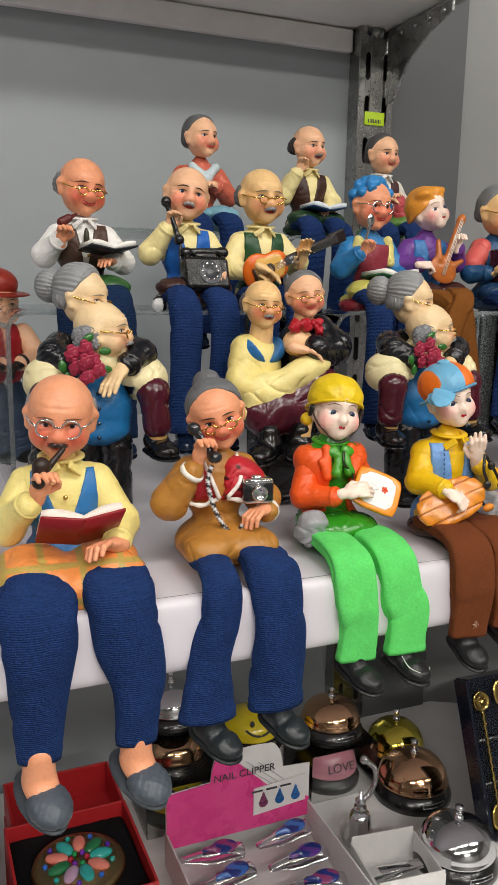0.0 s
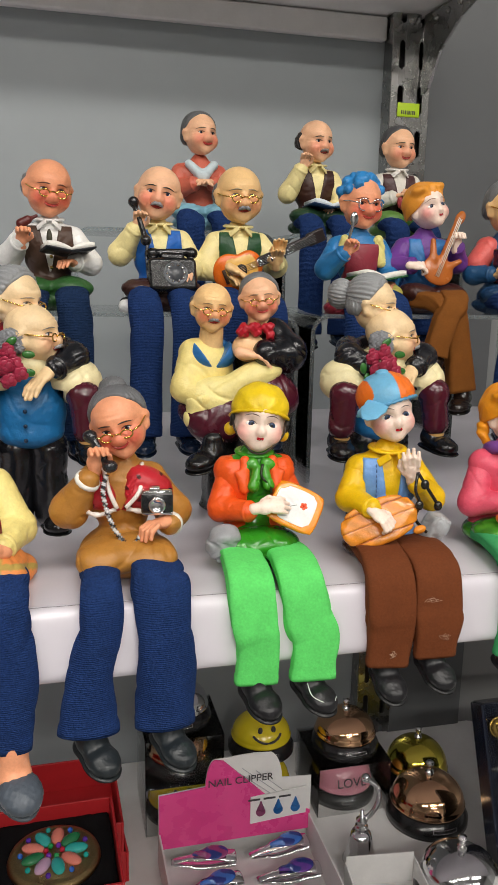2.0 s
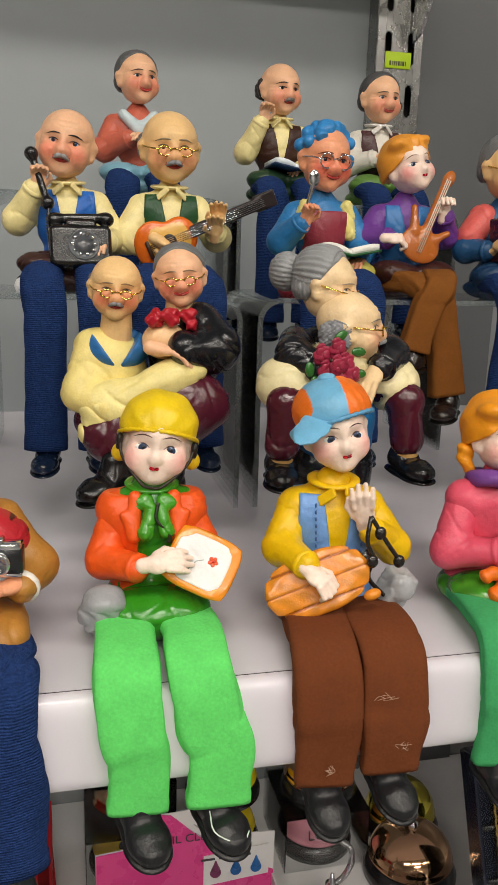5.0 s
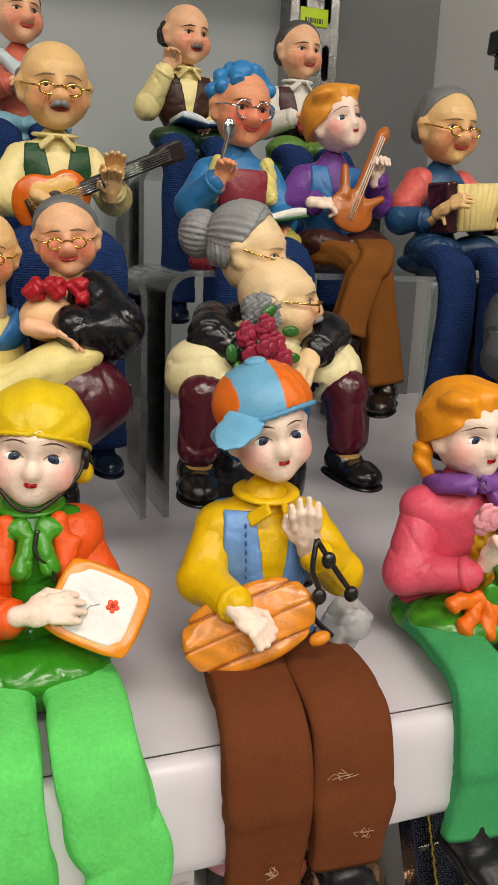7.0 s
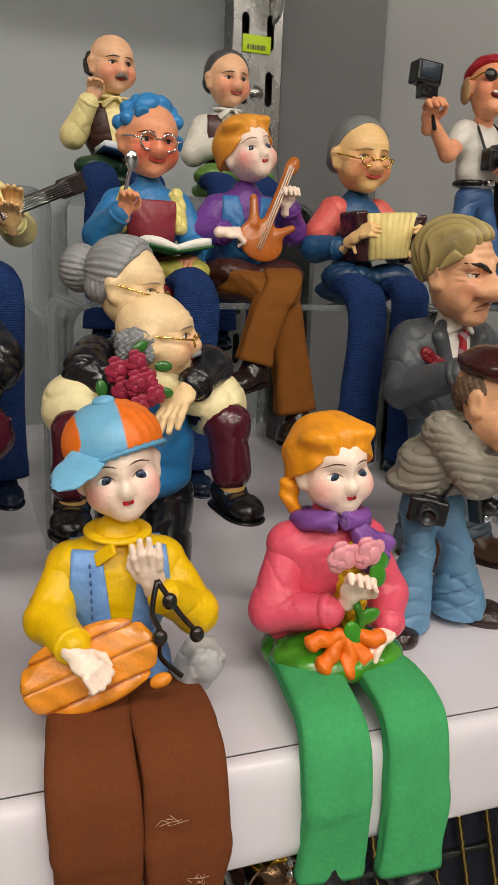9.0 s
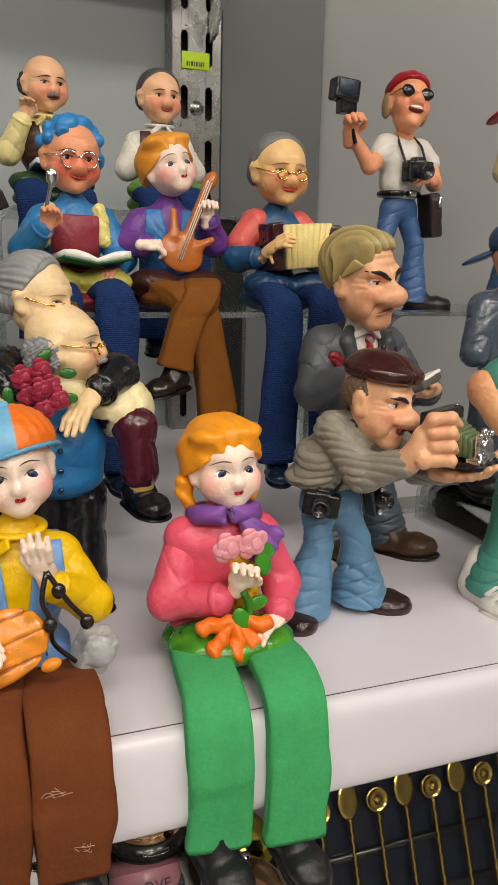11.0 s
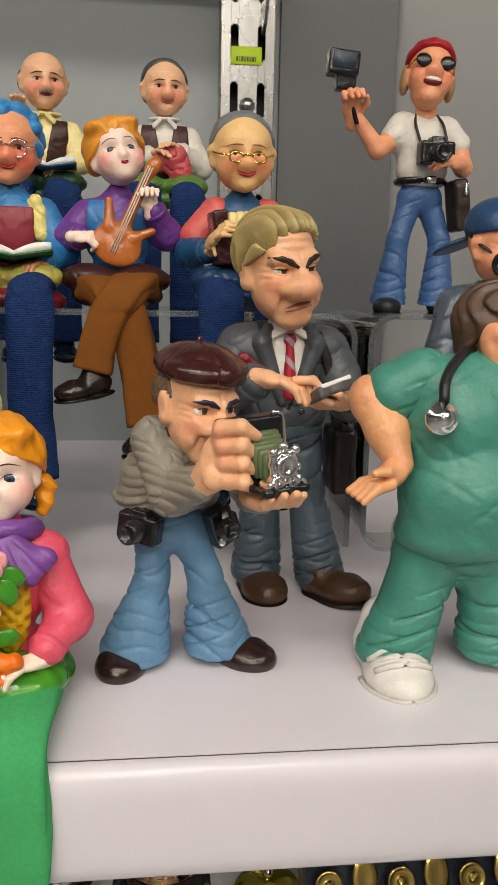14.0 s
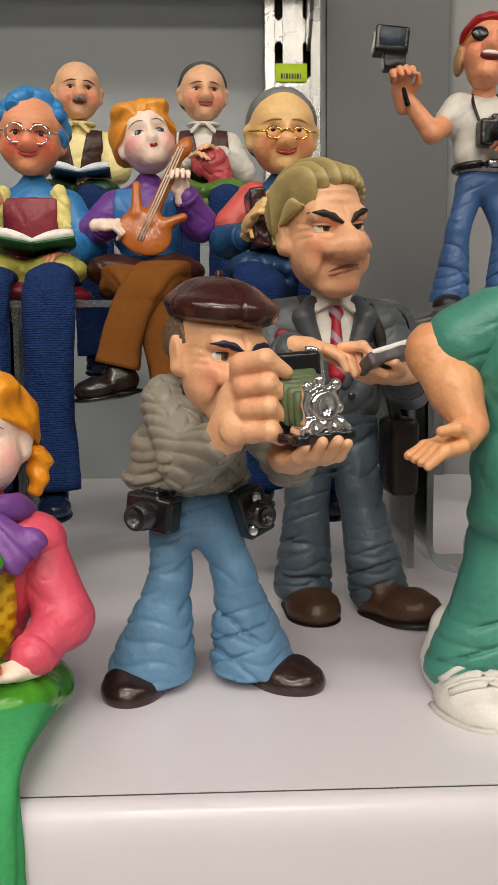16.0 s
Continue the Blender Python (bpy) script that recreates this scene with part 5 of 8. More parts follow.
shoe(c, a + (0.1, 0, 0.2), 15, 15, 1.25, lin("1B1B1E"))
shoe(c, b + (0.1, 0, 0.2), 15, 15, 1.25, lin("1B1B1E"))
figure("girl_figurine", c, pose(0.404, 0.429, SHELF_Z, 0, 0, -3), "orange-haired girl in pink jacket holding roses, green felt legs")


# ---- figurines seated on the risers ----
def seated(shirt, vest_col=None, seed=0.0, skin=SKIN, la=None, ra=None, hp=None, legs=NAVY, edge=-4.0, drop=9.5, wide=1.28, hs=1.75, hz=8.95, lap=None, low=2.8, shoes=lin("15243C"), cuff=None, dry=None, sleeve_col=None, legmat=K_, **hd):
    """A seated resin figurine with hanging cloth legs: arms given as elbow, wrist and hand turn."""
    c = Clay()
    torso(c, shirt, seed=seed, hip=(2.0, 1.7), chest=(1.95, 1.5))
    if vest_col is not None:
        torso(c, vest_col, seed=seed, hip=(2.0, 1.7), chest=(1.95, 1.5), grow=0.13, cut=lambda p: vest(p, 0.4, low, 6.3, 0.2))
    if lap is not None:
        c.blob([E((0, -0.8, 0.75), (2.7, 2.4, 0.85)), E((-1.5, -2.4, 1.7), (1.65, 1.5, 0.85)), E((1.5, -2.4, 1.7), (1.65, 1.5, 0.85))], lap, 0.5, 0.12, None, folds(0.1, 2.6, 2, 3, seed), cut=lambda p: -p[:, 2])
    for side, arm in ((-1, la), (1, ra)):
        e, w, (hy, hpi, hr, cu, fl) = arm
        sleeve(c, (side * 1.8, 0, 5.45), e, w, 0.92, 0.92, 0.66, sleeve_col if sleeve_col is not None else shirt, cuff=cuff if cuff is not None else (sleeve_col if sleeve_col is not None else shirt), seed=seed + side)
        d = np.array(w, float) - np.array(e, float)
        hand(c, np.array(w) + 0.62 * d / np.linalg.norm(d), hy, hpi, hr, 1.15, skin, cu, fl, h=0.06)
    Mh = head(c, (hd.pop("hx", 0.0), -0.35, hz), hs, skin=skin, **hd)
    if legs is not None:
        for side in (-1, 1):
            a = hang(c, side, side * 1.55, side * 1.65, edge, drop, [1.1, wide, wide, wide, wide, wide], 0.6, legs, legmat, seed + side, 1.1, 0.07, 1.2)
            shoe(c, a + (0, 0, 0.2), side * 12, 12, 1.15, shoes, mat=G_)
    return c, Mh


def phone_receiver(c, a, b, col=BLACK):
    c.blob([C(a, b, 0.22), E(a, 0.42), E(b, 0.42)], col, 0.15, 0.07, mat=G_)


PALE = lin("EFE0A0")
# pipe smoker with an open book
c, Mh = seated(lin("EDECEA"), lin("4A3428"), 0.7, SKINR, ((-3.0, -0.6, 4.0), (-2.2, -2.2, 5.0), (10, -60, 0, 0.9, 1)), ((3.0, -0.6, 3.6), (1.9, -2.3, 3.6), (-40, -10, 0, 0.7, -1)), legs=lin("1D3050"), lap=lin("2E5A2C"),
               hair="fringe", haircol=lin("77777A"), glasses=GOLDRIM, yaw=12, pitch=8, roll=6, brow=lin("6A4030"))
book(c, (1.3, -3.2, 4.3), 12, -8, 1.0, lin("20232A"), lin("EFEDE6"))
c.blob([C((-2.0, -2.9, 6.3), (-1.5, -2.8, 6.6), 0.36, 0.3), C((-1.5, -2.8, 6.6), (-0.9, -2.6, 6.9), 0.15, 0.12)], lin("5A1E1C"), 0.1, 0.06)
c.blob([E((0, -1.75, 5.3), (0.22, 0.18, 0.75))], lin("3C3A2A"), 0.1, 0.06)
collar(c, 6.6, 1.0, lin("EDECEA"), -0.3)
for z in (4.0, 3.2):
    c.blob([E((0.1, -1.9, z), 0.13)], lin("C9A040"), 0.1, 0.04, mat=O_)
figure("reading_man_figurine", c, pose(0.119, 0.635, RISER_Z, 0, 0, 0), "bald man in brown waistcoat reading a black book on the riser")

# man with an old telephone
c, Mh = seated(PALE, lin("1E62B8"), 1.9, SKIN, ((-3.1, -0.5, 4.4), (-2.0, -1.5, 6.2), (10, -75, 0, 0.9, 1)), ((3.0, -0.6, 3.4), (2.4, -2.2, 3.2), (-30, 10, 0, 0.6, -1)), lap=lin("3C2420"),
               hair=None, glasses=None, moustache=lin("9A9A9C"), yaw=-6, pitch=0, roll=10, brow=lin("2A1E1A"), eye=lin("2A4E8A"), blush=0.65)
phone_receiver(c, (-2.1, -1.7, 8.3), (-1.2, -2.2, 5.4))
c.tube(spline([(-1.1, -2.3, 5.3), (-1.2, -2.6, 4.0), (-0.9, -2.9, 2.4), (0.2, -3.2, 2.4)], 50), 0.12, lin("2C2F36"), 8, G_, wob=lambda t, th: 1 + 0.45 * np.sin(160 * t))
c.blob([X((0.7, -3.0, 2.7), (1.9, 0.8, 1.35), 0.4, (-18, 0, 4)), C((-0.6, -2.6, 4.5), (2.2, -2.6, 4.6), 0.28), E((-0.8, -2.6, 4.4), (0.5, 0.5, 0.45)), E((2.3, -2.6, 4.5), (0.5, 0.5, 0.45)), X((0.75, -2.7, 4.1), (0.9, 0.5, 0.35), 0.2)], lin("131416"), 0.2, 0.08, mat=G_)
c.turned([(0, 0.16), (0.5, 0.16), (0.55, 0.05), (0.8, 0.05), (0.85, 0.1), (0.95, 0.1), (1.0, -0.2)], lin("4A4D52"), 28, G_, np.array(pose(0.9, -3.75, 2.95, 72, 0, 4)))
for i in range(10):
    a = i * 0.628
    c.blob([E((0.9 + 0.67 * math.cos(a), -3.82 + 0.2 * math.sin(a), 3.0 + 0.63 * math.sin(a)), (0.12, 0.07, 0.12))], lin("B9BCC0"), 0.1, 0.04, mat=S_)
c.blob([E((-2.6, -1.9, 0.4), (0.7, 0.8, 0.7))], stripes(lin("EDEDED"), lin("1C1C1C"), 2.2), 0.2, 0.08, None, folds(0.1, 4, 4, 4))
collar(c, 6.6, 1.0, PALE, -0.3)
figure("telephone_man_figurine", c, pose(0.204, 0.64, RISER_Z), "bald man in blue waistcoat with black telephone on the riser")


def guitar(c, M, body, neck, mat=R_):
    c.blob([E((0, 0, -0.5), (1.1, 0.32, 0.95)), E((0, 0, 0.65), (0.85, 0.32, 0.75))], body, 0.35, 0.08, M, mat=mat)
    c.blob([X((0, -0.12, 2.6), (0.26, 0.13, 1.9), 0.05), X((0, -0.05, 4.7), (0.36, 0.13, 0.5), 0.05)], neck, 0.1, 0.07, M)
    c.turned([(0.34, 0), (0.3, 0.04), (0, 0.02)], lin("1A120C"), 16, R_, M @ np.array(pose(0, -0.31, 0.1, 90, 0, 0)))
    for x in np.linspace(-0.16, 0.16, 5):
        c.tube([(x, -0.34, -0.8), (x, -0.3, 4.6)], 0.018, lin("D8D4C8"), 5, S_, M)
    c.box((0, -0.34, -0.85), (0.4, 0.07, 0.09), lin("3A2416"), 0.03, R_, M)


# guitarist
c, Mh = seated(PALE, lin("1E4A2A"), 2.7, SKINY, ((-3.0, -0.7, 3.4), (-1.6, -2.3, 2.9), (40, 10, 0, 0.5, 1)), ((3.1, -0.9, 3.7), (2.7, -2.5, 4.0), (-10, -50, 0, 0.4, -1)), hs=1.85, hz=9.1,
               hair="fringe", haircol=lin("6E6F72"), glasses=GOLDRIM, moustache=lin("8C8E92"), yaw=2, pitch=4, brow=lin("9A8A70"), blush=0.45)
wood = lambda p: np.where((p[:, 1] < -0.2)[:, None] & ((p[:, 0] ** 2 + (p[:, 2] - 0.1) ** 2) < 0.9)[:, None], np.array(lin("E6B45A")), np.array(lin("E06A18")))
guitar(c, place((-0.5, -2.8, 3.3), 1.45, 0, 8, 66), wood, lin("241A1A"), G_)
hand(c, (-0.8, -3.6, 3.2), 60, 25, 0, 1.2, SKINY, 0.4, 1)
hand(c, (2.7, -3.3, 4.8), -10, -60, 0, 1.2, SKINY, 0.5, -1)
collar(c, 6.6, 1.05, PALE, -0.3)
figure("guitarist_figurine", c, pose(0.27, 0.64, RISER_Z), "bald man in green waistcoat playing an orange guitar")

# grandmother with blue curls, spoon and book
BLU = lin("2A78B4")
c, Mh = seated(BLU, None, 3.3, SKINR, ((-3.0, -0.7, 3.6), (-2.1, -2.2, 4.8), (10, -65, 0, 0.9, 1)), ((3.0, -0.6, 3.2), (2.2, -2.3, 2.6), (-40, 0, 0, 0.6, -1)), lap=lin("C8C060"), edge=-4.2,
               hair="curls", haircol=lin("2F86C8"), glasses=SILVRIM, yaw=6, pitch=6, roll=2, brow=lin("7A3A22"), smile=0.1)
torso(c, lin("8A2E3C"), seed=3.3, hip=(2.0, 1.7), chest=(1.95, 1.5), grow=0.15, cut=lambda p: np.maximum(np.maximum(np.abs(p[:, 0]) - 1.45, p[:, 1] + 0.2), p[:, 2] - 5.7))
for sx in (-1, 1):
    c.blob([C((sx * 1.5, -0.9, 6.0), (sx * 1.9, -0.8, 4.2), 0.42, 0.5)], lin("E8DC88"), 0.2, 0.09, None, folds(0.1, 5, 5, 5))
c.blob([E((0, -2.2, 0.55), (2.8, 1.6, 0.6)), E((-2.3, -1.6, 0.4), (1.0, 1.5, 0.6)), E((2.4, -1.6, 0.4), (0.9, 1.5, 0.55))], lin("7E1E2C"), 0.3, 0.1, None, folds(0.1, 3, 3, 3), cut=lambda p: -p[:, 2] - 0.15)
book(c, (0.6, -3.1, 2.7), 8, -6, 1.15, lin("1F5A30"), lin("EFEDE6"))
c.blob([C((-1.9, -2.9, 6.0), (-1.6, -3.0, 7.3), 0.12), E((-1.55, -3.0, 7.6), (0.36, 0.14, 0.55))], lin("C8CCD0"), 0.1, 0.06, mat=S_)
figure("blue_haired_grandmother_figurine", c, pose(0.376, 0.64, RISER_Z), "grandmother with blue curls holding a spoon and open book")

# red-haired child with a lute
c, Mh = seated(lin("6A3A8E"), lin("3476B4"), 0.5, SKINP, ((-3.0, -0.7, 4.0), (-2.1, -2.5, 4.0), (75, 0, -40, 1.4, 1)), ((2.9, -0.9, 4.4), (2.2, -2.0, 5.6), (0, -75, 0, 1.3, -1)), legs=None, hs=1.65, hz=8.8, lap=lin("3A1A14"),
               hair="wavy", haircol=lin("E89A34"), lip=lin("C8182C"), yaw=12, pitch=-12, roll=-12, brow=lin("8A5A40"), old=False, nose=0.38, blush=0.55, jaw=0.92)
Mg = place((0.1, -3.0, 3.7), 1.12, 0, -8, 24)
c.blob([E((0, 0, -0.1), (1.3, 0.3, 1.05)), C((-0.7, 0, 0.6), (-1.25, 0, 1.8), 0.3, 0.2), C((0.7, 0, 0.6), (1.35, 0, 1.3), 0.28, 0.2), C((0, 0, 0.5), (0.0, 0, 4.2), 0.3, 0.24), E((0.1, 0, 4.4), (0.35, 0.25, 0.5))], lin("B8662A"), 0.3, 0.07, Mg, mat=G_)
for x in (-0.12, 0, 0.12):
    c.tube([(x, -0.33, -0.6), (x, -0.3, 4.2)], 0.035, lin("D8CFC0"), 5, R_, Mg)
BR2 = lin("7A4A1E")
leg(c, [(-1.2, -1.0, 0.9), (-1.2, -3.2, 1.2), (0.3, -5.0, 0.5), (1.2, -5.2, -2.6), (1.9, -5.2, -6.4)], [1.1, 1.15, 1.2, 1.15, 1.15, 1.2], 0.6, BR2, F_, 0.07, 0.6)
leg(c, [(1.3, -1.0, 0.9), (1.4, -3.2, 1.4), (0.6, -5.4, 0.9), (-0.5, -5.9, -0.6), (-1.1, -5.8, -3.3)], [1.1, 1.15, 1.15, 1.05, 1.0, 1.05], 0.6, BR2, F_, 0.07, 1.6)
shoe(c, (1.9, -5.3, -6.5), -40, 10, 1.25, lin("231A16"), lin("0E0C0A"), G_)
shoe(c, (-1.4, -5.8, -3.4), -62, 8, 1.25, lin("231A16"), lin("0E0C0A"), G_)
figure("lute_child_figurine", c, pose(0.438, 0.642, RISER_Z, 0, 0, 0), "red-haired child in purple shirt playing a lute, brown legs")

# accordion player
c, Mh = seated(lin("1E4E78"), None, 4.1, SKINY, ((-3.0, -0.7, 3.4), (-2.2, -2.2, 3.4), (30, -20, 0, 0.9, 1)), ((3.0, -0.7, 3.4), (2.6, -2.2, 3.4), (-30, -20, 0, 0.9, -1)), lap=lin("1A3A5C"), edge=-4.2,
               hair="short", haircol=lin("77797B"), glasses=GOLDRIM, yaw=4, pitch=6, roll=0, brow=lin("B09068"), blush=0.55, hs=1.85, hz=9.0)
for sx in (-1, 1):
    c.blob([C((sx * 1.5, 0.0, 5.6), (sx * 2.7, -0.6, 4.3), 1.08, 1.0)], lin("D6605A"), 0.3, 0.1, None, folds(0.05))
for i in range(8):
    c.box((-0.75 + 0.4 * i, -3.0 - 0.14 * math.sin(i * 0.45), 4.1 + 0.03 * i), (0.23, 0.85, 1.4), lin("E9D58E"), 0.18, R_, rot=(0, 2.5 * (i - 3), 6 - 2 * i))
for sx, px in ((-1, -1.5), (1, 2.55)):
    c.blob([X((px, -3.0, 4.1), (0.42, 0.95, 1.5), 0.15, (0, sx * 6, -sx * 8))], lin("3A1A1E"), 0.1, 0.08, None, folds(0.04, 7, 7, 7), mat=G_)
hand(c, (-1.75, -3.9, 4.1), 20, -30, -60, 1.25, SKINY, 0.6, 1)
hand(c, (2.9, -3.8, 4.1), -20, -30, 60, 1.25, SKINY, 0.8, -1)
figure("accordion_player_figurine", c, pose(0.512, 0.635, RISER_Z), "grey-haired accordion player in blue and coral jacket, navy legs")

# back row
c, Mh = seated(lin("C8644E"), None, 1.2, SKIN, ((-2.7, -0.7, 3.6), (-0.9, -2.1, 4.3), (60, -10, 0, 0.6, 1)), ((2.7, -0.7, 3.6), (1.0, -2.1, 4.3), (-60, -10, 0, 0.6, -1)), lap=lin("7AAABC"), hs=1.62, hz=8.9,
               hair="short", haircol=lin("5E5F60"), yaw=18, pitch=0, roll=0, brow=lin("6A5444"), blush=0.6, lip=lin("C0403A"))
c.blob([C((-1.2, -1.2, 6.2), (0, -1.7, 5.0), 0.4, 0.5), C((1.2, -1.2, 6.2), (0, -1.7, 5.0), 0.4, 0.5)], lin("C4D4DA"), 0.4, 0.09, None, folds(0.06, 4, 4, 4))
figure("knitting_grandmother_figurine", c, pose(0.262, 0.775, 1.176), "grandmother in coral blouse and pale blue shawl, on rear riser")
c, Mh = seated(PALE, lin("3A2018"), 2.2, SKIN, ((-2.9, -0.6, 4.0), (-1.9, -1.6, 6.2), (10, -75, 0, 0.9, 1)), ((2.7, -0.7, 3.6), (1.6, -2.1, 2.8), (-50, 0, 0, 0.6, -1)), lap=lin("22402A"), hs=1.65, hz=8.9,
               hair="fringe", haircol=lin("3C3634"), moustache=lin("7A7470"), yaw=14, pitch=4, brow=lin("4A3A30"), blush=0.5)
book(c, (0.5, -3.0, 2.5), 5, -4, 1.1, lin("1C3A5A"), lin("DCE6EC"))
collar(c, 6.6, 1.0, PALE, -0.3)
figure("smoking_man_figurine", c, pose(0.379, 0.775, 1.176), "bald man in dark brown waistcoat with book, on rear riser")
c, Mh = seated(lin("DAD6CC"), lin("46282A"), 3.2, SKIN, ((-2.7, -0.7, 3.4), (-1.1, -2.1, 3.9), (50, -10, 0, 0.6, 1)), ((2.7, -0.7, 3.4), (1.2, -2.1, 4.2), (-50, -20, 0, 0.6, -1)), lap=lin("58803A"), hs=1.65, hz=8.8,
               hair="short", haircol=lin("4E4E50"), yaw=8, pitch=4, brow=lin("6A5444"), blush=0.5, lip=lin("B84A44"))
c.blob([E((0.5, -2.6, 3.6), (1.3, 0.6, 1.1)), E((1.2, -2.6, 2.6), (0.9, 0.6, 1.0))], lin("B8484E"), 0.3, 0.08, None, folds(0.12, 5, 5, 5))
collar(c, 6.6, 1.0, lin("EDEBE6"), -0.3)
figure("embroidering_woman_figurine", c, pose(0.467, 0.775, 1.176), "grey-haired woman in dark waistcoat with pink knitting, on rear riser")


# ---- figurine couples standing on the shelf ----
def piggyback():
    c = Clay()
    for sx in (-1, 1):
        c.blob([C((sx * 1.0, 0, 5.6), (sx * 1.15, 0, 1.2), 1.35, 1.15)], lin("16171B"), 0.3, 0.12, None, folds(0.08, 2, 2, 2.5, sx), mat=G_)
        shoe(c, (sx * 1.3, -0.2, 1.25), sx * 14, 0, 1.2, lin("141416"), mat=G_)
    VB = lin("1F6EA8")
    c.blob([E((0, 0, 8.0), (2.35, 2.0, 2.3)), E((0, 0, 10.2), (2.1, 1.7, 1.6)), E((0, -0.2, 6.6), (2.1, 1.8, 1.0))], VB, 0.5, 0.12, None, folds(0.05, 2, 2, 2))
    for i in range(4):
        c.blob([E((-0.25, -2.2 + 0.09 * abs(i - 1.5), 9.3 - 0.95 * i), (0.14, 0.12, 0.14))], lin("152A44"), 0.1, 0.05, mat=G_)
    CR = lin("E9DDAE")
    c.blob([E((0, -0.1, 11.0), (2.3, 1.75, 1.3)), E((-2.9, -0.4, 10.0), (1.75, 1.8, 1.5)), E((3.0, -0.4, 10.0), (1.75, 1.8, 1.5)), C((0, 0, 11.5), (0.2, -0.2, 12.6), 1.0, 0.9)], CR, 0.6, 0.13, None, folds(0.1, 2.2, 2, 2.4), cut=lambda p: np.where((np.abs(p[:, 0]) < 2.2) & (p[:, 1] < 0), 9.6 - p[:, 2], -1.0))
    MAR = lin("4A1424")
    for sx in (-1, 1):
        c.blob([C((sx * 2.9, -0.6, 9.7), (sx * 3.4, -1.7, 9.2), 1.05, 0.95), C((sx * 3.4, -1.7, 9.2), (sx * 3.6, -1.9, 7.0), 0.95, 0.9)], MAR, 0.4, 0.11, None, folds(0.07, 3, 2, 2), mat=G_)
        c.blob([C((sx * 3.6, -1.9, 6.9), (sx * 3.65, -1.9, 6.3), 0.7, 0.62)], lin("C9A060"), 0.2, 0.09)
        shoe(c, (sx * 3.7, -1.9, 6.5), sx * 12, 5, 1.25, lin("131316"), lin("0B0B0D"), G_)
    # woman behind
    JK = lin("15161C")
    c.blob([E((0.0, 1.7, 10.8), (2.6, 1.6, 2.2))], JK, 0.4, 0.13, None, folds(0.08, 2, 2, 2), mat=G_)
    sleeve(c, (-2.0, 1.0, 12.0), (-2.8, -0.6, 11.6), (-1.6, -1.9, 11.0), 1.0, 0.95, 0.72, JK, G_, JK, 0.1, 1)
    sleeve(c, (2.0, 1.0, 12.0), (2.9, -0.7, 11.6), (1.8, -1.9, 11.1), 1.0, 0.95, 0.72, JK, G_, JK, 0.1, 2)
    hand(c, (1.0, -2.4, 10.6), -50, 32, 0, 1.45, lin("EBCB9C"), 0.3, -1)
    head(c, (-0.6, 0.6, 15.1), 1.55, 52, 8, 0, lin("EDCFA2"), "short", lin("8E9092"), GOLDRIM, brow=lin("A09080"), blush=0.3)
    Mh = place((-0.6, 0.6, 15.1), 1.55, 52, 8, 0)
    c.blob([E((0, 0.2, 0.42), (1.07, 1.12, 1.04))], lin("8E9092"), 0.2, 0.07, Mh, lambda p: 0.035 * np.sin(30 * np.arctan2(p[:, 2] - 0.3, p[:, 0])), cut=lambda p: -(p[:, 1] + 0.3 - 0.5 * np.clip(0.8 - p[:, 2], 0, 2)))
    c.blob([E((0, 1.55, 0.3), (0.68, 0.62, 0.68))], lin("8E9092"), 0.2, 0.07, Mh, lambda p: 0.035 * np.sin(24 * np.arctan2(p[:, 2] - 0.3, p[:, 0])))
    # man
    Mh = head(c, (0.4, -0.7, 13.0), 1.58, 66, -4, 0, lin("EDCFA2"), None, lin("77787A"), GOLDRIM, brow=lin("8A8078"), blush=0.35, moustache=lin("8E8E90"))
    rng = np.random.default_rng(2)
    for sx in (-1, 1):
        pr = [E((sx * (0.9 + 0.08 * rng.random()), 0.1 + 0.75 * rng.random(), -0.5 + 0.75 * rng.random()), 0.2) for _ in range(26)]
        c.blob(pr, lin("84868A"), 0.1, 0.05, Mh, lambda p: 0.03 * np.sin(30 * p[:, 1] + 9 * np.sin(9 * p[:, 2])))
    rng = np.random.default_rng(11)
    for q in ((-1.7, -2.7, 11.1), (-0.7, -2.8, 11.5), (-1.9, -2.5, 11.9), (-1.1, -2.6, 12.2), (-0.4, -2.9, 10.9), (-1.1, -2.9, 10.5), (-1.2, -3.0, 11.4)):
        rose(c, q, 0.62, lin("A02A46"), rng, 8)
    for q in ((-2.5, -2.5, 11.1), (0.1, -2.6, 12.0), (-0.9, -2.5, 12.8), (-2.2, -2.5, 10.4), (0.1, -2.8, 10.9)):
        c.blob([E(q, (0.4, 0.14, 0.25), (0, 40 * q[0], 0))], lin("2E6A2A"), 0.1, 0.06, mat=G_)
    return c


c = piggyback()
first = figure("piggyback_couple_figurine", c, pose(0.103, 0.515, SHELF_Z, 0, 0, 0), "elderly couple riding piggyback with red roses, blue waistcoat, black trousers")
copy_thing(first, pose(0.345, 0.505, SHELF_Z, 0, 0, 3))

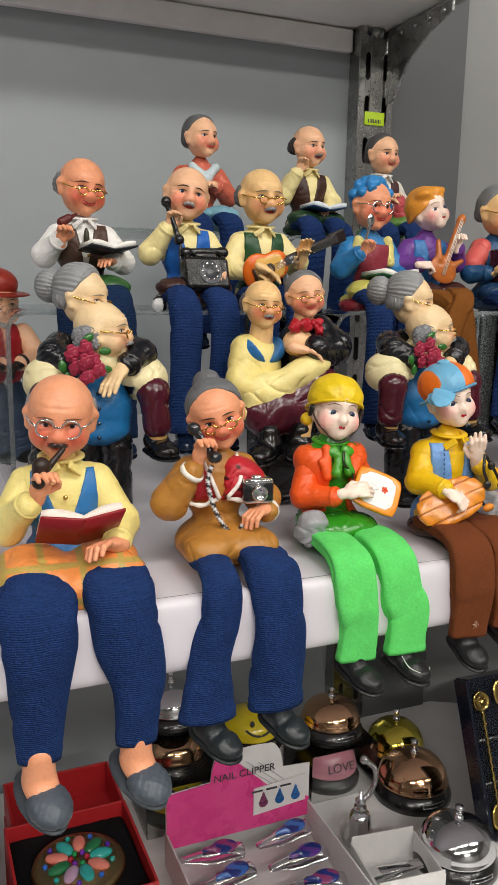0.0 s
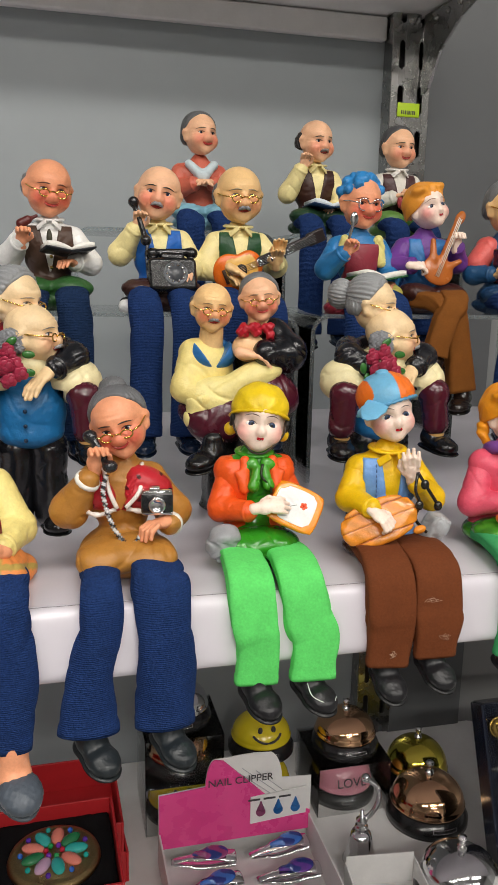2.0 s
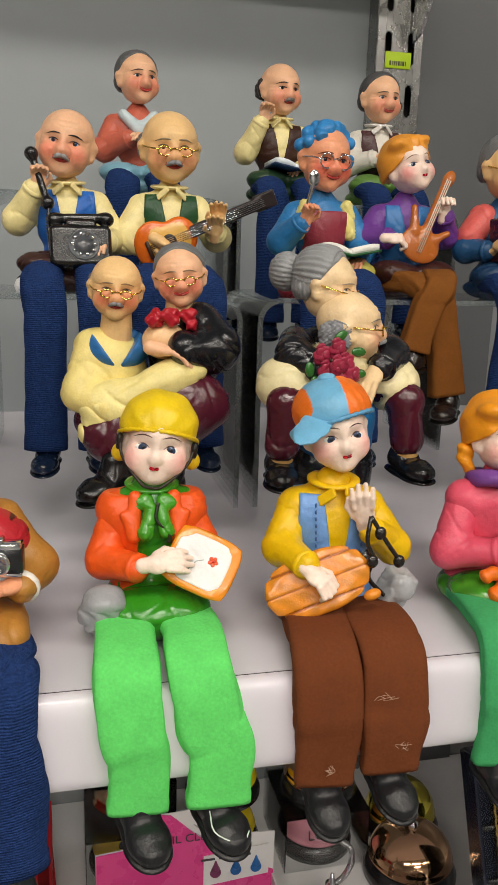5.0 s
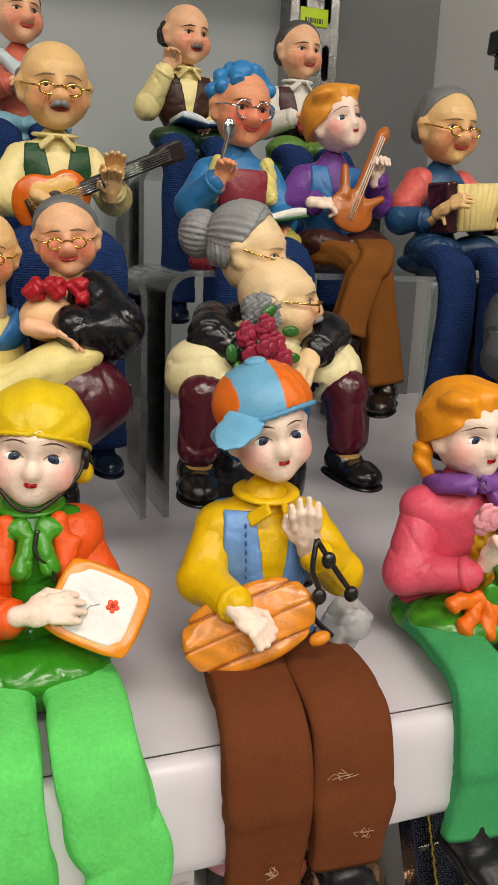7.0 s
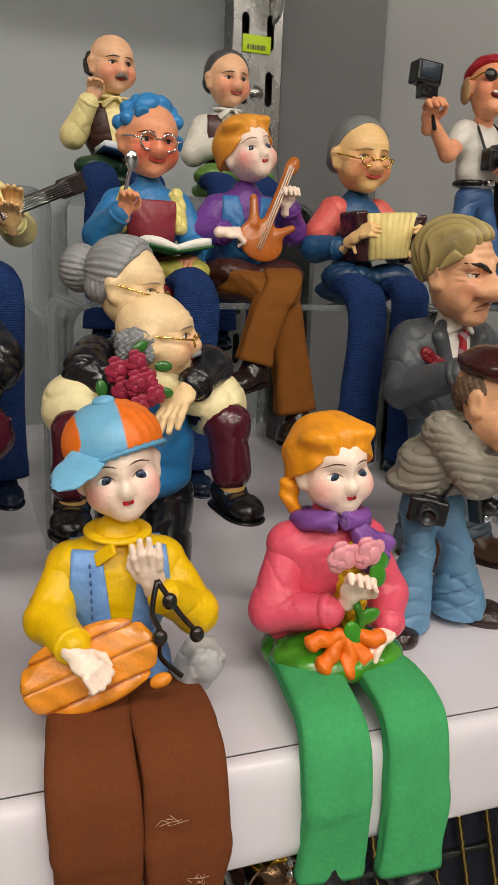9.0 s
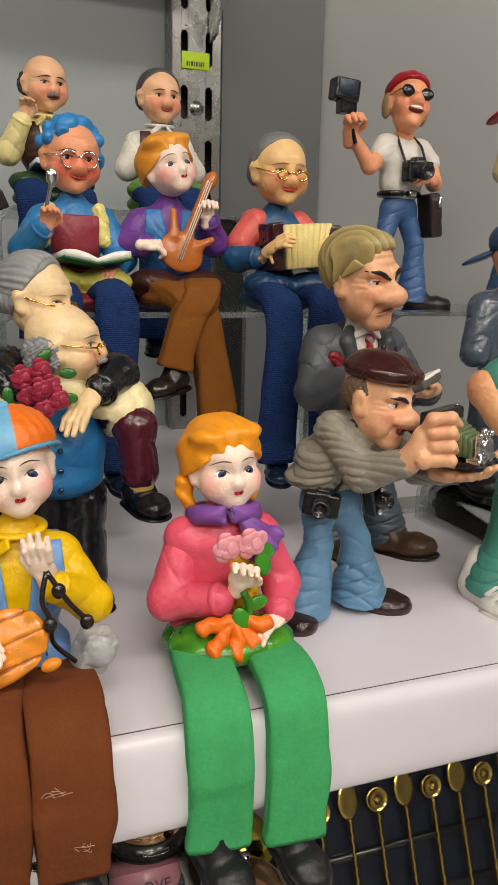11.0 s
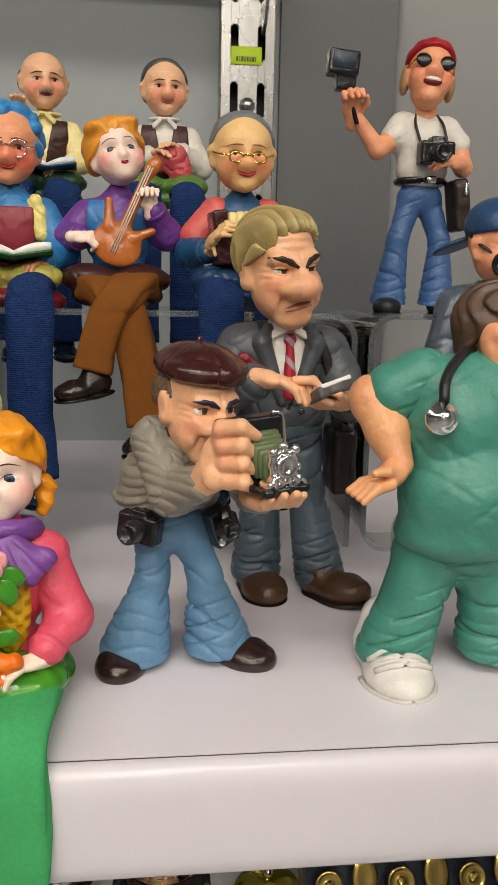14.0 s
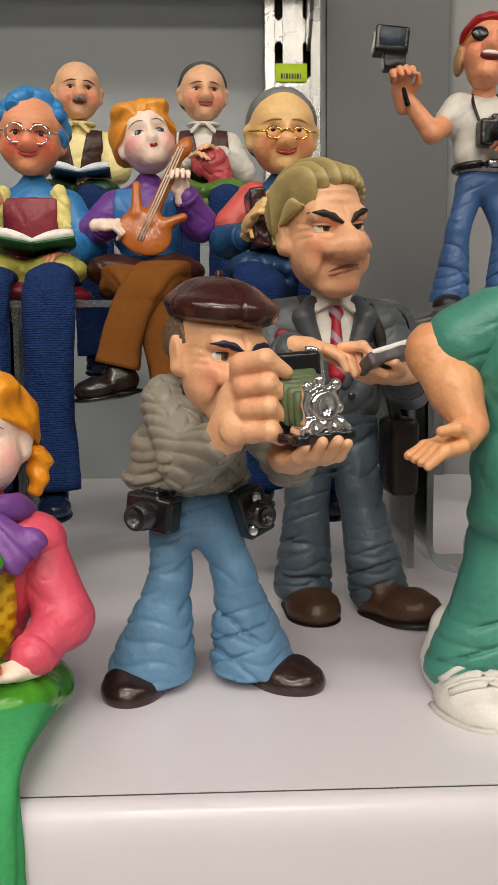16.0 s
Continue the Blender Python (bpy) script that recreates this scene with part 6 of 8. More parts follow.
# couple on a bench
c = Clay()
c.blob([X((0.2, 0.3, 3.0), (2.0, 1.6, 3.0), 0.5), E((0.2, 0.3, 0.3), (2.4, 2.1, 0.4))], lin("121215"), 0.3, 0.14, None, folds(0.05), cut=lambda p: -p[:, 2], mat=G_)
SK = lin("4C1626")
c.blob([E((0, -0.6, 7.6), (3.9, 2.5, 1.9)), E((-1.0, -2.0, 7.0), (2.6, 1.4, 1.6)), E((2.3, -1.7, 8.7), (2.3, 1.5, 1.8))], SK, 0.7, 0.14, None, folds(0.14, 2.6, 1.5, 1.4), mat=G_)
YS = lin("EBD888")
c.blob([E((-1.9, 0, 10.2), (2.0, 1.7, 2.4)), C((-2.9, -0.3, 11.6), (-3.6, -1.2, 9.3), 1.0, 0.9), C((-3.6, -1.2, 9.3), (-2.2, -2.2, 8.6), 0.9, 0.8)], YS, 0.5, 0.13, None, folds(0.07))
c.blob([E((-1.4, -1.9, 8.7), (2.3, 1.1, 1.5)), E((0.9, -2.2, 10.0), (2.3, 0.9, 1.1), (0, -22, 0)), E((-2.6, -1.9, 7.4), (1.2, 0.8, 1.0))], lin("EBDC92"), 0.5, 0.11, None, folds(0.13, 1.6, 2, 2.8))
c.blob([E((-1.6, -0.5, 11.6), (1.75, 1.5, 1.3))], lin("2B6FB0"), 0.3, 0.1, None, folds(0.05), cut=lambda p: np.where(p[:, 1] < 0, (p[:, 2] - 10.6) * 0.7 - np.abs(p[:, 0] + 1.6), -1))
JB = lin("14151A")
c.blob([E((2.3, 0.4, 11.2), (2.1, 1.8, 2.7)), C((3.1, -0.3, 12.8), (3.8, -1.5, 11.7), 1.3, 1.2), C((3.8, -1.5, 11.7), (1.9, -2.4, 11.8), 1.2, 0.95)], JB, 0.5, 0.12, None, folds(0.12, 2.2, 2, 2.2), mat=G_)
c.blob([E((0.9, -1.4, 12.1), (1.2, 0.9, 1.0)), C((1.8, -0.1, 12.6), (1.9, -0.2, 14.2), 0.8, 0.75)], lin("EBC090"), 0.3, 0.09)
c.blob([C((-1.6, -0.2, 12.0), (-1.55, -0.5, 13.6), 0.9, 0.8)], SKINY, 0.3, 0.09)
rng = np.random.default_rng(4)
pr = [E((0.0 + 2.4 * rng.random(), -1.7 - 0.5 * rng.random(), 12.9 + 0.7 * rng.random()), 0.32) for _ in range(18)]
c.blob(pr, lin("B0182A"), 0.08, 0.08, None, lambda p: 0.05 * np.sin(12 * p[:, 0]) * np.sin(12 * p[:, 2]))
hand(c, (0.8, -2.5, 11.7), 80, 10, 0, 1.3, SKIN, 0.5, 1)
head(c, (-1.6, -0.6, 14.7), 1.38, -2, 2, 4, SKINY, "fringe", lin("6E6660"), GOLDRIM, moustache=lin("8A8A8C"), brow=lin("9A7A58"), blush=0.7)
head(c, (1.9, -0.3, 15.4), 1.36, -8, 2, -6, SKIN, "short", lin("6E7072"), GOLDRIM, brow=lin("8A7058"), blush=0.7, closed=True)
for x, y, yw in ((-2.2, -3.2, -30), (0.2, -3.6, -8)):
    c.blob([C((x + 0.8, -2.2, 6.6), (x + 0.2, y + 0.2, 5.6), 0.8, 0.65)], lin("D9AE72"), 0.2, 0.1)
    shoe(c, (x, y, 5.7), yw - 20, 10, 1.35, lin("121214"), lin("0A0A0B"), G_)
figure("cuddling_couple_figurine", c, pose(0.243, 0.535, SHELF_Z), "cuddling elderly couple with cream blanket on a black pedestal")


# ---- standing caricature figurines ----
def creases(amp, seed=0.0):
    """Sharp slanting cloth creases, strongest at the knees and hems."""
    def f(p):
        w = 0.45 + 0.55 * np.exp(-((p[:, 2] - 1.9) / 1.1) ** 2)
        a = np.abs(np.sin(2.2 * p[:, 2] + 0.7 * p[:, 0] + 0.9 * np.sin(1.7 * p[:, 0] + 1.3 * p[:, 1] + seed) + seed))
        b = np.abs(np.sin(3.9 * p[:, 2] - 1.2 * p[:, 0] + 1.1 * p[:, 1] + 2 * seed))
        m1 = np.clip(1.7 * np.sin(1.1 * p[:, 0] + 0.8 * p[:, 1] + 0.5 * p[:, 2] + 3 * seed), 0, 1)
        m2 = np.clip(1.7 * np.sin(0.9 * p[:, 2] - 1.3 * p[:, 0] + 2 * seed), 0, 1)
        e = np.abs(np.sin(4.6 * p[:, 2] + 0.9 * np.sin(2.3 * p[:, 0] + 1.9 * p[:, 1] + seed) + 3 * seed))
        low = np.exp(-((p[:, 2] - 1.6) / 1.3) ** 2)
        return amp * (w * (1.4 * m1 * (1 - a) ** 4 + 1.1 * m2 * (1 - b) ** 5 - 0.3) + 0.5 * low * (1 - e) ** 2)
    return f


def trousers(c, hips, knees, ankles, col, r=(1.25, 1.05, 1.15), hip=(1.7, 1.3, 1.3), hz=0.0, seed=0.0, amp=0.07, mat=R_, flare=1.35):
    pr = [E(hips, hip)]
    for k, a, sx in ((knees[0], ankles[0], -1), (knees[1], ankles[1], 1)):
        h = np.array(hips) + (sx * hip[0] * 0.45, 0, -hip[2] * 0.4)
        a = np.array(a, float)
        pr += [C(h, k, r[0], r[1]), C(k, a - (0, 0, 0.9), r[1], r[2] * flare)]
    c.blob(pr, col, 0.35, 0.075, None, creases(amp, seed), cut=lambda p: 0.55 - p[:, 2] + 0.12 * p[:, 1], mat=mat)


def camera_body(c, M, s=1.0):
    c.blob([X((0, 0, 0), (0.95 * s, 0.42 * s, 0.62 * s), 0.15 * s), X((0, 0, 0.65 * s), (0.38 * s, 0.36 * s, 0.2 * s), 0.1 * s)], lin("17181A"), 0.1, 0.06, M, mat=G_)
    c.turned([(0.5 * s, 0), (0.52 * s, 0.35 * s), (0.46 * s, 0.4 * s), (0.46 * s, 0.7 * s), (0.36 * s, 0.72 * s), (0.3 * s, 0.5 * s), (0, 0.46 * s)], lin("222428"), 20, G_, M @ np.array(pose(0, -0.4 * s, -0.05 * s, 90, 0, 0)))


TANNED = lin("EAB28A")


def mug(c, pos, s, yaw, pitch=0, roll=0, skin=SKINR, brow=lin("221B18"), nose=1.0, jaw=1.0, wide=1.0, eye=lin("3A3A30"), lip=lin("A8604E"), smile=0.05, tilt=0.0, lid=0.5, slant=0.35, ears=1.0):
    """A carved caricature head: heavy brow, lids and bags, bulbous nose, folds beside the mouth."""
    M = place(pos, s, yaw, pitch, roll)
    w = wide
    pr = [E((0, 0.12, 0.36), (0.88 * w, 1.0, 0.94)), E((0, -0.14, -0.32), (0.8 * w, 0.82, 0.86 * jaw)), E((0.42 * w, -0.5, -0.55), (0.36, 0.36, 0.42)), E((-0.42 * w, -0.5, -0.55), (0.36, 0.36, 0.42)),
          E((0, -0.6, -0.98 * jaw), (0.46, 0.34, 0.3)), E((0.4 * w, -0.66, -0.2), (0.3, 0.26, 0.24)), E((-0.4 * w, -0.66, -0.2), (0.3, 0.26, 0.24)),
          C((-0.48 * w, -0.72, 0.3), (-0.1, -0.84, 0.24), 0.17, 0.15), C((0.48 * w, -0.72, 0.3), (0.1, -0.84, 0.24), 0.17, 0.15),
          C((0, -0.86, 0.2), (0, -1.05, -0.22), 0.12, 0.18 * nose), E((0, -1.12, -0.3), (0.27 * nose, 0.27 * nose, 0.22 * nose)), E((0.23 * nose, -0.98, -0.34), (0.16 * nose, 0.18 * nose, 0.14 * nose)), E((-0.23 * nose, -0.98, -0.34), (0.16 * nose, 0.18 * nose, 0.14 * nose)),
          E((0, -0.8, -0.78), (0.3, 0.16, 0.1))]
    for sx in (-1, 1):
        pr += [E((sx * 0.92 * w, 0.12, 0.02), (0.14 * ears, 0.26 * ears, 0.34 * ears), (0, sx * 10, sx * 18)), E((sx * 0.9 * w, 0.05, -0.28 * ears), (0.12, 0.14, 0.14))]

    def carve(p):
        x, y, z = p[:, 0], p[:, 1], p[:, 2]
        front = np.exp(-((y + 0.85) / 0.32) ** 2)
        d = 0.028 * np.sin(z * 30 + 2.5 * x * x) * np.exp(-((z - 0.66) / 0.17) ** 2) * np.exp(-(x / 0.5) ** 2) * front
        d = d + 0.06 * np.exp(-(x / 0.035) ** 2) * np.exp(-((z - 0.36) / 0.12) ** 2) * front
        for sx in (-1, 1):
            ax = sx * x
            d = d + 0.13 * np.exp(-(((ax - 0.36) / 0.2) ** 2 + ((z - 0.07) / 0.12) ** 2 + ((y + 0.9) / 0.3) ** 2))
            fold_ = np.abs(ax - (0.34 + 0.3 * np.clip(-0.3 - z, 0, 1)))
            d = d + 0.085 * np.exp(-(fold_ / 0.05) ** 2) * np.exp(-((z + 0.56) / 0.24) ** 2) * front
            bag = np.abs(z + 0.09 - 0.35 * (ax - 0.36) ** 2)
            d = d + 0.04 * np.exp(-(bag / 0.03) ** 2) * np.exp(-((ax - 0.37) / 0.18) ** 2) * front
            for k in (-0.14, -0.02, 0.1):
                d = d + 0.035 * np.exp(-((z - 0.04 - k - (ax - 0.6) * k * 2) / 0.03) ** 2) * np.exp(-((ax - 0.66) / 0.12) ** 2) * np.exp(-((y + 0.6) / 0.3) ** 2)
            d = d + 0.1 * np.exp(-(((ax - 1.06 * w) / 0.13) ** 2 + ((z - 0.04) / 0.2) ** 2 + ((y - 0.04) / 0.13) ** 2))
        return d

    field = lambda p: union(pr, p, 0.16) + carve(p)
    c.blob(pr, wash(skin, (0.66, 0.14, 0.09), 0.5, ((0.52, -0.75, -0.3), (-0.52, -0.75, -0.3), (0, -1.3, -0.3), (0, -0.9, -1.0)), 0.3), 0.16, 0.05, M, carve, mat=R_)

    def on(x, z, out=0.0):
        ys = np.linspace(-1.7, 0.2, 150)
        d = field(np.stack([np.full(150, x), ys, np.full(150, z)], 1))
        return np.array((x, ys[np.argmax(d < 0)] - out, z))

    for sx in (-1, 1):
        p = on(sx * 0.36, 0.06)
        c.blob([E(p + (0, 0.02, 0), (0.19, 0.12, 0.13))], lin("EDE4DA"), 0.1, 0.03, M, mat=G_)
        c.blob([E(p + (0.03, -0.085, 0.01), (0.085, 0.03, 0.09))], eye, 0.1, 0.018, M, mat=G_)
        c.blob([E(p + (0.035, -0.11, 0.012), (0.042, 0.015, 0.048))], BLACK, 0.1, 0.012, M, mat=G_)
        c.blob([E(p + (0, 0.015, 0.02), (0.215, 0.15, 0.155))], skin, 0.1, 0.028, M, cut=lambda q, p=p: (p[2] + 0.11 - 0.16 * lid) - q[:, 2] + 0.22 * slant * sx * (q[:, 0] - p[0]))
        c.blob([E(p + (0, 0.015, -0.03), (0.215, 0.14, 0.145))], skin, 0.1, 0.028, M, cut=lambda q, p=p: q[:, 2] - (p[2] - 0.06))
        c.tube(np.array([p + (x, -0.125 + 1.6 * x * x, 0.118 - 0.16 * lid - 0.6 * x * x + 0.22 * slant * sx * x) for x in np.linspace(-0.16, 0.16, 7)]), 0.014, np.array(brow) * 0.7, 6, R_, M)
        if brow is not None:
            bp = np.array([on(sx * (0.36 + x), 0.31 + slant * 0.8 * x - 0.9 * (x - 0.05) ** 2, 0.015) for x in np.linspace(-0.27, 0.27, 10)])
            c.tube(bp, np.array([0.03, 0.055, 0.065, 0.07, 0.07, 0.068, 0.06, 0.05, 0.035, 0.015]), brow, 8, R_, M, flat=(1.0, 0.7), side=(0, 0, 1), wob=lambda t, th: 1 + 0.18 * np.sin(40 * t + 2 * th))
    xs = np.linspace(-0.36, 0.36, 11)
    mp = np.array([on(x, -0.68 + smile * (x / 0.36) ** 2 + tilt * x, 0.0) for x in xs])
    c.tube(mp, 0.03 * np.sqrt(np.maximum(1 - (xs / 0.37) ** 2, 0.05)), np.array(lip) * 0.45, 7, R_, M)
    c.tube(mp + (0, -0.0, -0.07), 0.06 * np.sqrt(np.maximum(1 - (xs / 0.36) ** 2, 0.02)), lip, 8, R_, M)
    return M


# photographer with a beret
c = Clay()
trousers(c, (-0.7, -0.3, 6.3), ((-1.5, -0.8, 4.0), (0.75, -0.6, 4.0)), ((-2.2, -0.5, 1.5), (1.35, -0.1, 1.5)), lin("5F8AAC"), (0.85, 0.68, 1.0), (1.55, 1.3, 1.1), seed=0.4, amp=0.2, flare=1.55)
shoe(c, (-2.6, -0.1, 1.35), -10, 0, 1.55, lin("2A1917"), lin("1A1210"), G_)
shoe(c, (1.75, 0.0, 1.35), 48, 0, 1.55, lin("2A1917"), lin("1A1210"), G_)
KN = lin("8E897E")


def cable(p):
    """Plaited knit rows running along the cloth."""
    u = 5.2 * (p[:, 0] + 0.7 * p[:, 1])
    v = 7.5 * p[:, 2] + 2.6 * np.abs(np.mod(u / np.pi, 2.0) - 1.0)
    return 0.075 * (0.5 - np.abs(np.sin(v))) + 0.055 * (1 - np.abs(np.sin(u))) ** 4


jumper = lambda p: cable(p) + folds(0.025)(p)
c.blob([E((-0.9, -0.3, 7.5), (2.25, 1.75, 0.75)), E((-0.8, -0.7, 8.5), (2.0, 1.75, 1.3)), E((-0.3, -1.6, 9.8), (1.85, 1.6, 1.2)), C((0.0, -1.9, 10.2), (0.25, -2.5, 10.8), 0.95, 0.85)], KN, 0.5, 0.05, None, jumper, mat=R_)
c.blob([C((-1.35, -1.7, 10.1), (-0.7, -3.5, 8.4), 0.98, 0.88), C((-0.7, -3.5, 8.4), (0.35, -5.4, 9.2), 0.88, 0.62)], KN, 0.4, 0.05, None, jumper, mat=R_)
c.blob([C((1.2, -1.6, 10.0), (2.5, -3.2, 8.4), 0.9, 0.82), C((2.5, -3.2, 8.4), (2.5, -5.2, 8.6), 0.8, 0.6)], KN, 0.4, 0.05, None, jumper, mat=R_)
c.tube([(0.42 + 0.12 * math.cos(t), -5.45 + 0.6 * math.sin(t) * 0.5, 9.25 + 0.62 * math.cos(t)) for t in np.linspace(0, 6.283, 20, endpoint=False)], 0.16, np.array(KN) * 0.9, 8, R_, closed=True)
c.tube([(0.95 * math.sin(t) + 0.2, -2.3 - 0.9 * math.cos(t), 10.45 + 0.3 * math.cos(t)) for t in np.linspace(0, 6.283, 24, endpoint=False)], 0.3, lin("26272B"), 10, R_, closed=True, wob=lambda t, th: 1 + 0.12 * np.sin(50 * t + 2 * th))
Mh = mug(c, (0.3, -2.8, 11.65), 1.62, 30, 8, 2, TANNED, lin("1A1E3A"), 1.25, 1.05, 0.95, lin("5A5A48"), lin("9A3A34"), 0.22, 0.0, 0.2, 0.12)
c.blob([E((0.8 * q, 0.35, 0.28), (0.14, 0.45, 0.42)) for q in (-1, 1)] + [E((0, 0.75, 0.1), (0.75, 0.35, 0.6))], lin("6A5442"), 0.2, 0.05, Mh, lambda p: 0.03 * np.sin(34 * p[:, 1] + 8 * p[:, 2]) * np.sin(30 * p[:, 2]))
c.blob([E((0, 0.04, 0.98), (1.08, 1.16, 0.36)), E((0, -0.02, 0.8), (0.98, 1.06, 0.2)), E((0, 0.1, 1.18), (0.72, 0.8, 0.32))], lin("3C1918"), 0.3, 0.05, Mh,
       lambda p: 0.03 * np.exp(-(np.abs(np.sin(2.0 * np.arctan2(p[:, 0] + 0.2, p[:, 1]))) / 0.05) ** 2) + 0.02 * np.sin(5 * p[:, 0] + 3 * p[:, 1]), mat=G_)
c.blob([C((-0.1, 0.1, 1.46), (-0.1, 0.1, 1.58), 0.09, 0.07)], lin("3C1918"), 0.1, 0.05, Mh, mat=G_)
Mc = place((2.05, -5.75, 10.45), 0.95, 22, 0, -4)
c.blob([X((0, 0.1, 0.1), (1.3, 0.42, 1.2), 0.16)], lin("141518"), 0.1, 0.07, Mc, mat=G_)
c.blob([X((0.15, -1.15, -1.05), (0.95, 1.3, 0.14), 0.08), X((-0.6, -0.6, -0.75), (0.3, 0.5, 0.3), 0.1)], lin("141518"), 0.1, 0.07, Mc, lambda p: 0.04 * np.sin(9 * p[:, 0]) * np.sin(8 * p[:, 1]), mat=G_)
c.tube(spline([(1.32, -0.1, -0.9), (1.34, -0.15, 0.2), (1.3, -0.1, 1.2), (0.9, -0.05, 1.36)], 16), 0.09, lin("C9CCD0"), 7, S_, Mc)
for i in range(6):
    c.box((0.12, -0.42 - 0.24 * i, 0.0 - 0.05 * i), (0.82 - 0.06 * i, 0.16, 0.78 - 0.06 * i), lin("5E6E4E"), 0.14, R_, Mc)
c.blob([X((0.2, -2.0, -0.25), (0.55, 0.14, 0.62), 0.1), X((0.2, -1.95, -0.85), (0.8, 0.36, 0.14), 0.06), X((0.2, -2.1, -0.62), (0.6, 0.2, 0.1), 0.05)], lin("3A3C40"), 0.1, 0.06, Mc, lambda p: 0.04 * np.sin(11 * p[:, 0]) * np.sin(11 * p[:, 2]), mat=S_)
c.turned([(0.44, 0), (0.44, 0.2), (0.34, 0.28), (0.22, 0.12), (0, 0.12)], lin("C9CCD0"), 20, S_, Mc @ np.array(pose(0.2, -2.1, -0.2, 90, 0, 0)))
for q in ((-0.25, -2.12, 0.36), (0.65, -2.12, 0.36), (-0.3, -2.1, -0.85), (0.72, -2.1, -0.85), (0.2, -2.15, -0.95), (0.2, -2.05, 0.5), (0.75, -2.0, -0.3)):
    c.blob([E(q, 0.17)], lin("C9CCD0"), 0.1, 0.05, Mc, mat=S_)
fist = [E((0.85, -6.0, 10.2), (0.62, 0.5, 0.85)), C((0.45, -5.5, 9.3), (0.75, -5.9, 9.9), 0.6, 0.62), E((0.75, -6.3, 9.6), (0.46, 0.42, 0.5))]
for i in range(4):
    k0, k1, k2 = (0.95 + 0.08 * i, -6.5, 11.35 - 0.6 * i), (1.55 + 0.04 * i, -6.95, 11.5 - 0.64 * i), (2.1 - 0.04 * i, -6.75, 11.15 - 0.6 * i)
    fist += [C((0.85, -6.0, 10.6 - 0.3 * i), k0, 0.32, 0.34), C(k0, k1, 0.33, 0.28), C(k1, k2, 0.28, 0.2)]
c.blob(fist, wash(TANNED, (0.66, 0.16, 0.1), 0.4, ((1.0, -6.7, 11.3), (1.0, -6.7, 10.6), (1.1, -6.7, 10.0)), 0.4), 0.1, 0.06)
hand(c, (2.5, -6.2, 8.75), 20, -4, 180, 1.6, TANNED, 0.35, -1)
camera_body(c, place((-1.95, -1.85, 6.5), 0.95, -30, 0, 8))
camera_body(c, place((1.35, -1.2, 6.35), 0.9, 30, 0, 70))
for q in ((1.5, -1.75, 6.9), (1.8, -1.6, 6.1), (1.4, -1.8, 5.8)):
    c.blob([E(q, (0.16, 0.1, 0.2))], lin("C9CCD0"), 0.1, 0.05, mat=S_)
c.tube(spline([(-1.3, -2.0, 7.1), (-0.9, -2.3, 7.9), (-0.2, -2.9, 9.2), (0.2, -3.0, 10.2)], 14), 0.09, lin("222326"), 7, R_)
figure("beret_photographer_figurine", c, pose(0.474, 0.455, SHELF_Z) @ Matrix.Scale(0.95, 4), "caricature photographer in brown beret and grey jumper with bellows camera")

# man in a grey suit
c = Clay()
GS = lin("4B5056")
BACK = np.array(pose(0, 0.6, 0.35))
trousers(c, (0.4, 0.5, 8.3), ((-0.8, 0.0, 5.2), (1.5, -0.2, 5.2)), ((-1.0, 0.0, 1.9), (2.2, -0.9, 1.9)), lin("46535E"), (1.15, 0.9, 0.95), (1.9, 1.5, 1.4), seed=1.0, amp=0.2)
shoe(c, (-0.9, -0.3, 1.6), 6, 0, 1.62, lin("4A3222"), lin("1E1712"))
shoe(c, (2.35, -1.4, 1.65), 34, -6, 1.62, lin("4A3222"), lin("1E1712"))
c.blob([E((0.2, 0, 9.0), (2.4, 1.7, 1.9)), E((0.2, 0, 11.3), (2.4, 1.6, 2.2)), C((-1.9, 0, 12.1), (2.3, 0, 12.1), 1.2)], GS, 0.7, 0.1, BACK, folds(0.08, 2, 2, 2), cut=lambda p: np.where((p[:, 1] < 0) & (p[:, 2] > 9.0), 0.34 * (p[:, 2] - 9.0) - np.abs(p[:, 0] - 0.3), -1))
c.blob([E((0.25, -0.4, 11.0), (1.6, 1.15, 2.4)), C((0.25, -0.3, 12.5), (0.25, -0.5, 13.4), 0.95, 0.9)], WHITEC, 0.4, 0.09, BACK, lambda p: 0.03 * np.sin(3 * p[:, 2] + 2 * p[:, 0]))
for sx in (-1, 1):
    c.blob([C((0.3 + sx * 0.35, -1.65, 9.6), (0.3 + sx * 1.35, -1.3, 12.4), 0.26, 0.5), C((0.3 + sx * 1.35, -1.3, 12.4), (0.3 + sx * 1.0, -0.9, 13.1), 0.4, 0.3)], np.array(GS) * 0.88, 0.2, 0.07, BACK)
    c.blob([X((0.3 + sx * 0.55, -1.3, 12.95), (0.45, 0.1, 0.22), 0.08, (-30, sx * 28, sx * 20))], WHITEC, 0.1, 0.05, BACK)
c.blob([E((0.3, -1.55, 12.6), (0.32, 0.24, 0.3)), C((0.3, -1.6, 12.2), (0.3, -1.75, 10.0), 0.2, 0.38)], lambda p: np.where((np.sin(6 * p[:, 2] + 6 * p[:, 0]) > 0.5)[:, None], np.array(lin("B8A0B0")) * 0.7, np.array(lin("A8182C"))), 0.15, 0.05, BACK)
c.blob([X((-1.5, -1.5, 11.3), (0.85, 0.14, 0.3), 0.1, (0, 28, -14)), E((-1.9, -1.45, 11.6), (0.4, 0.2, 0.3))], lin("7A1822"), 0.1, 0.06, BACK, folds(0.05, 5, 5, 5))
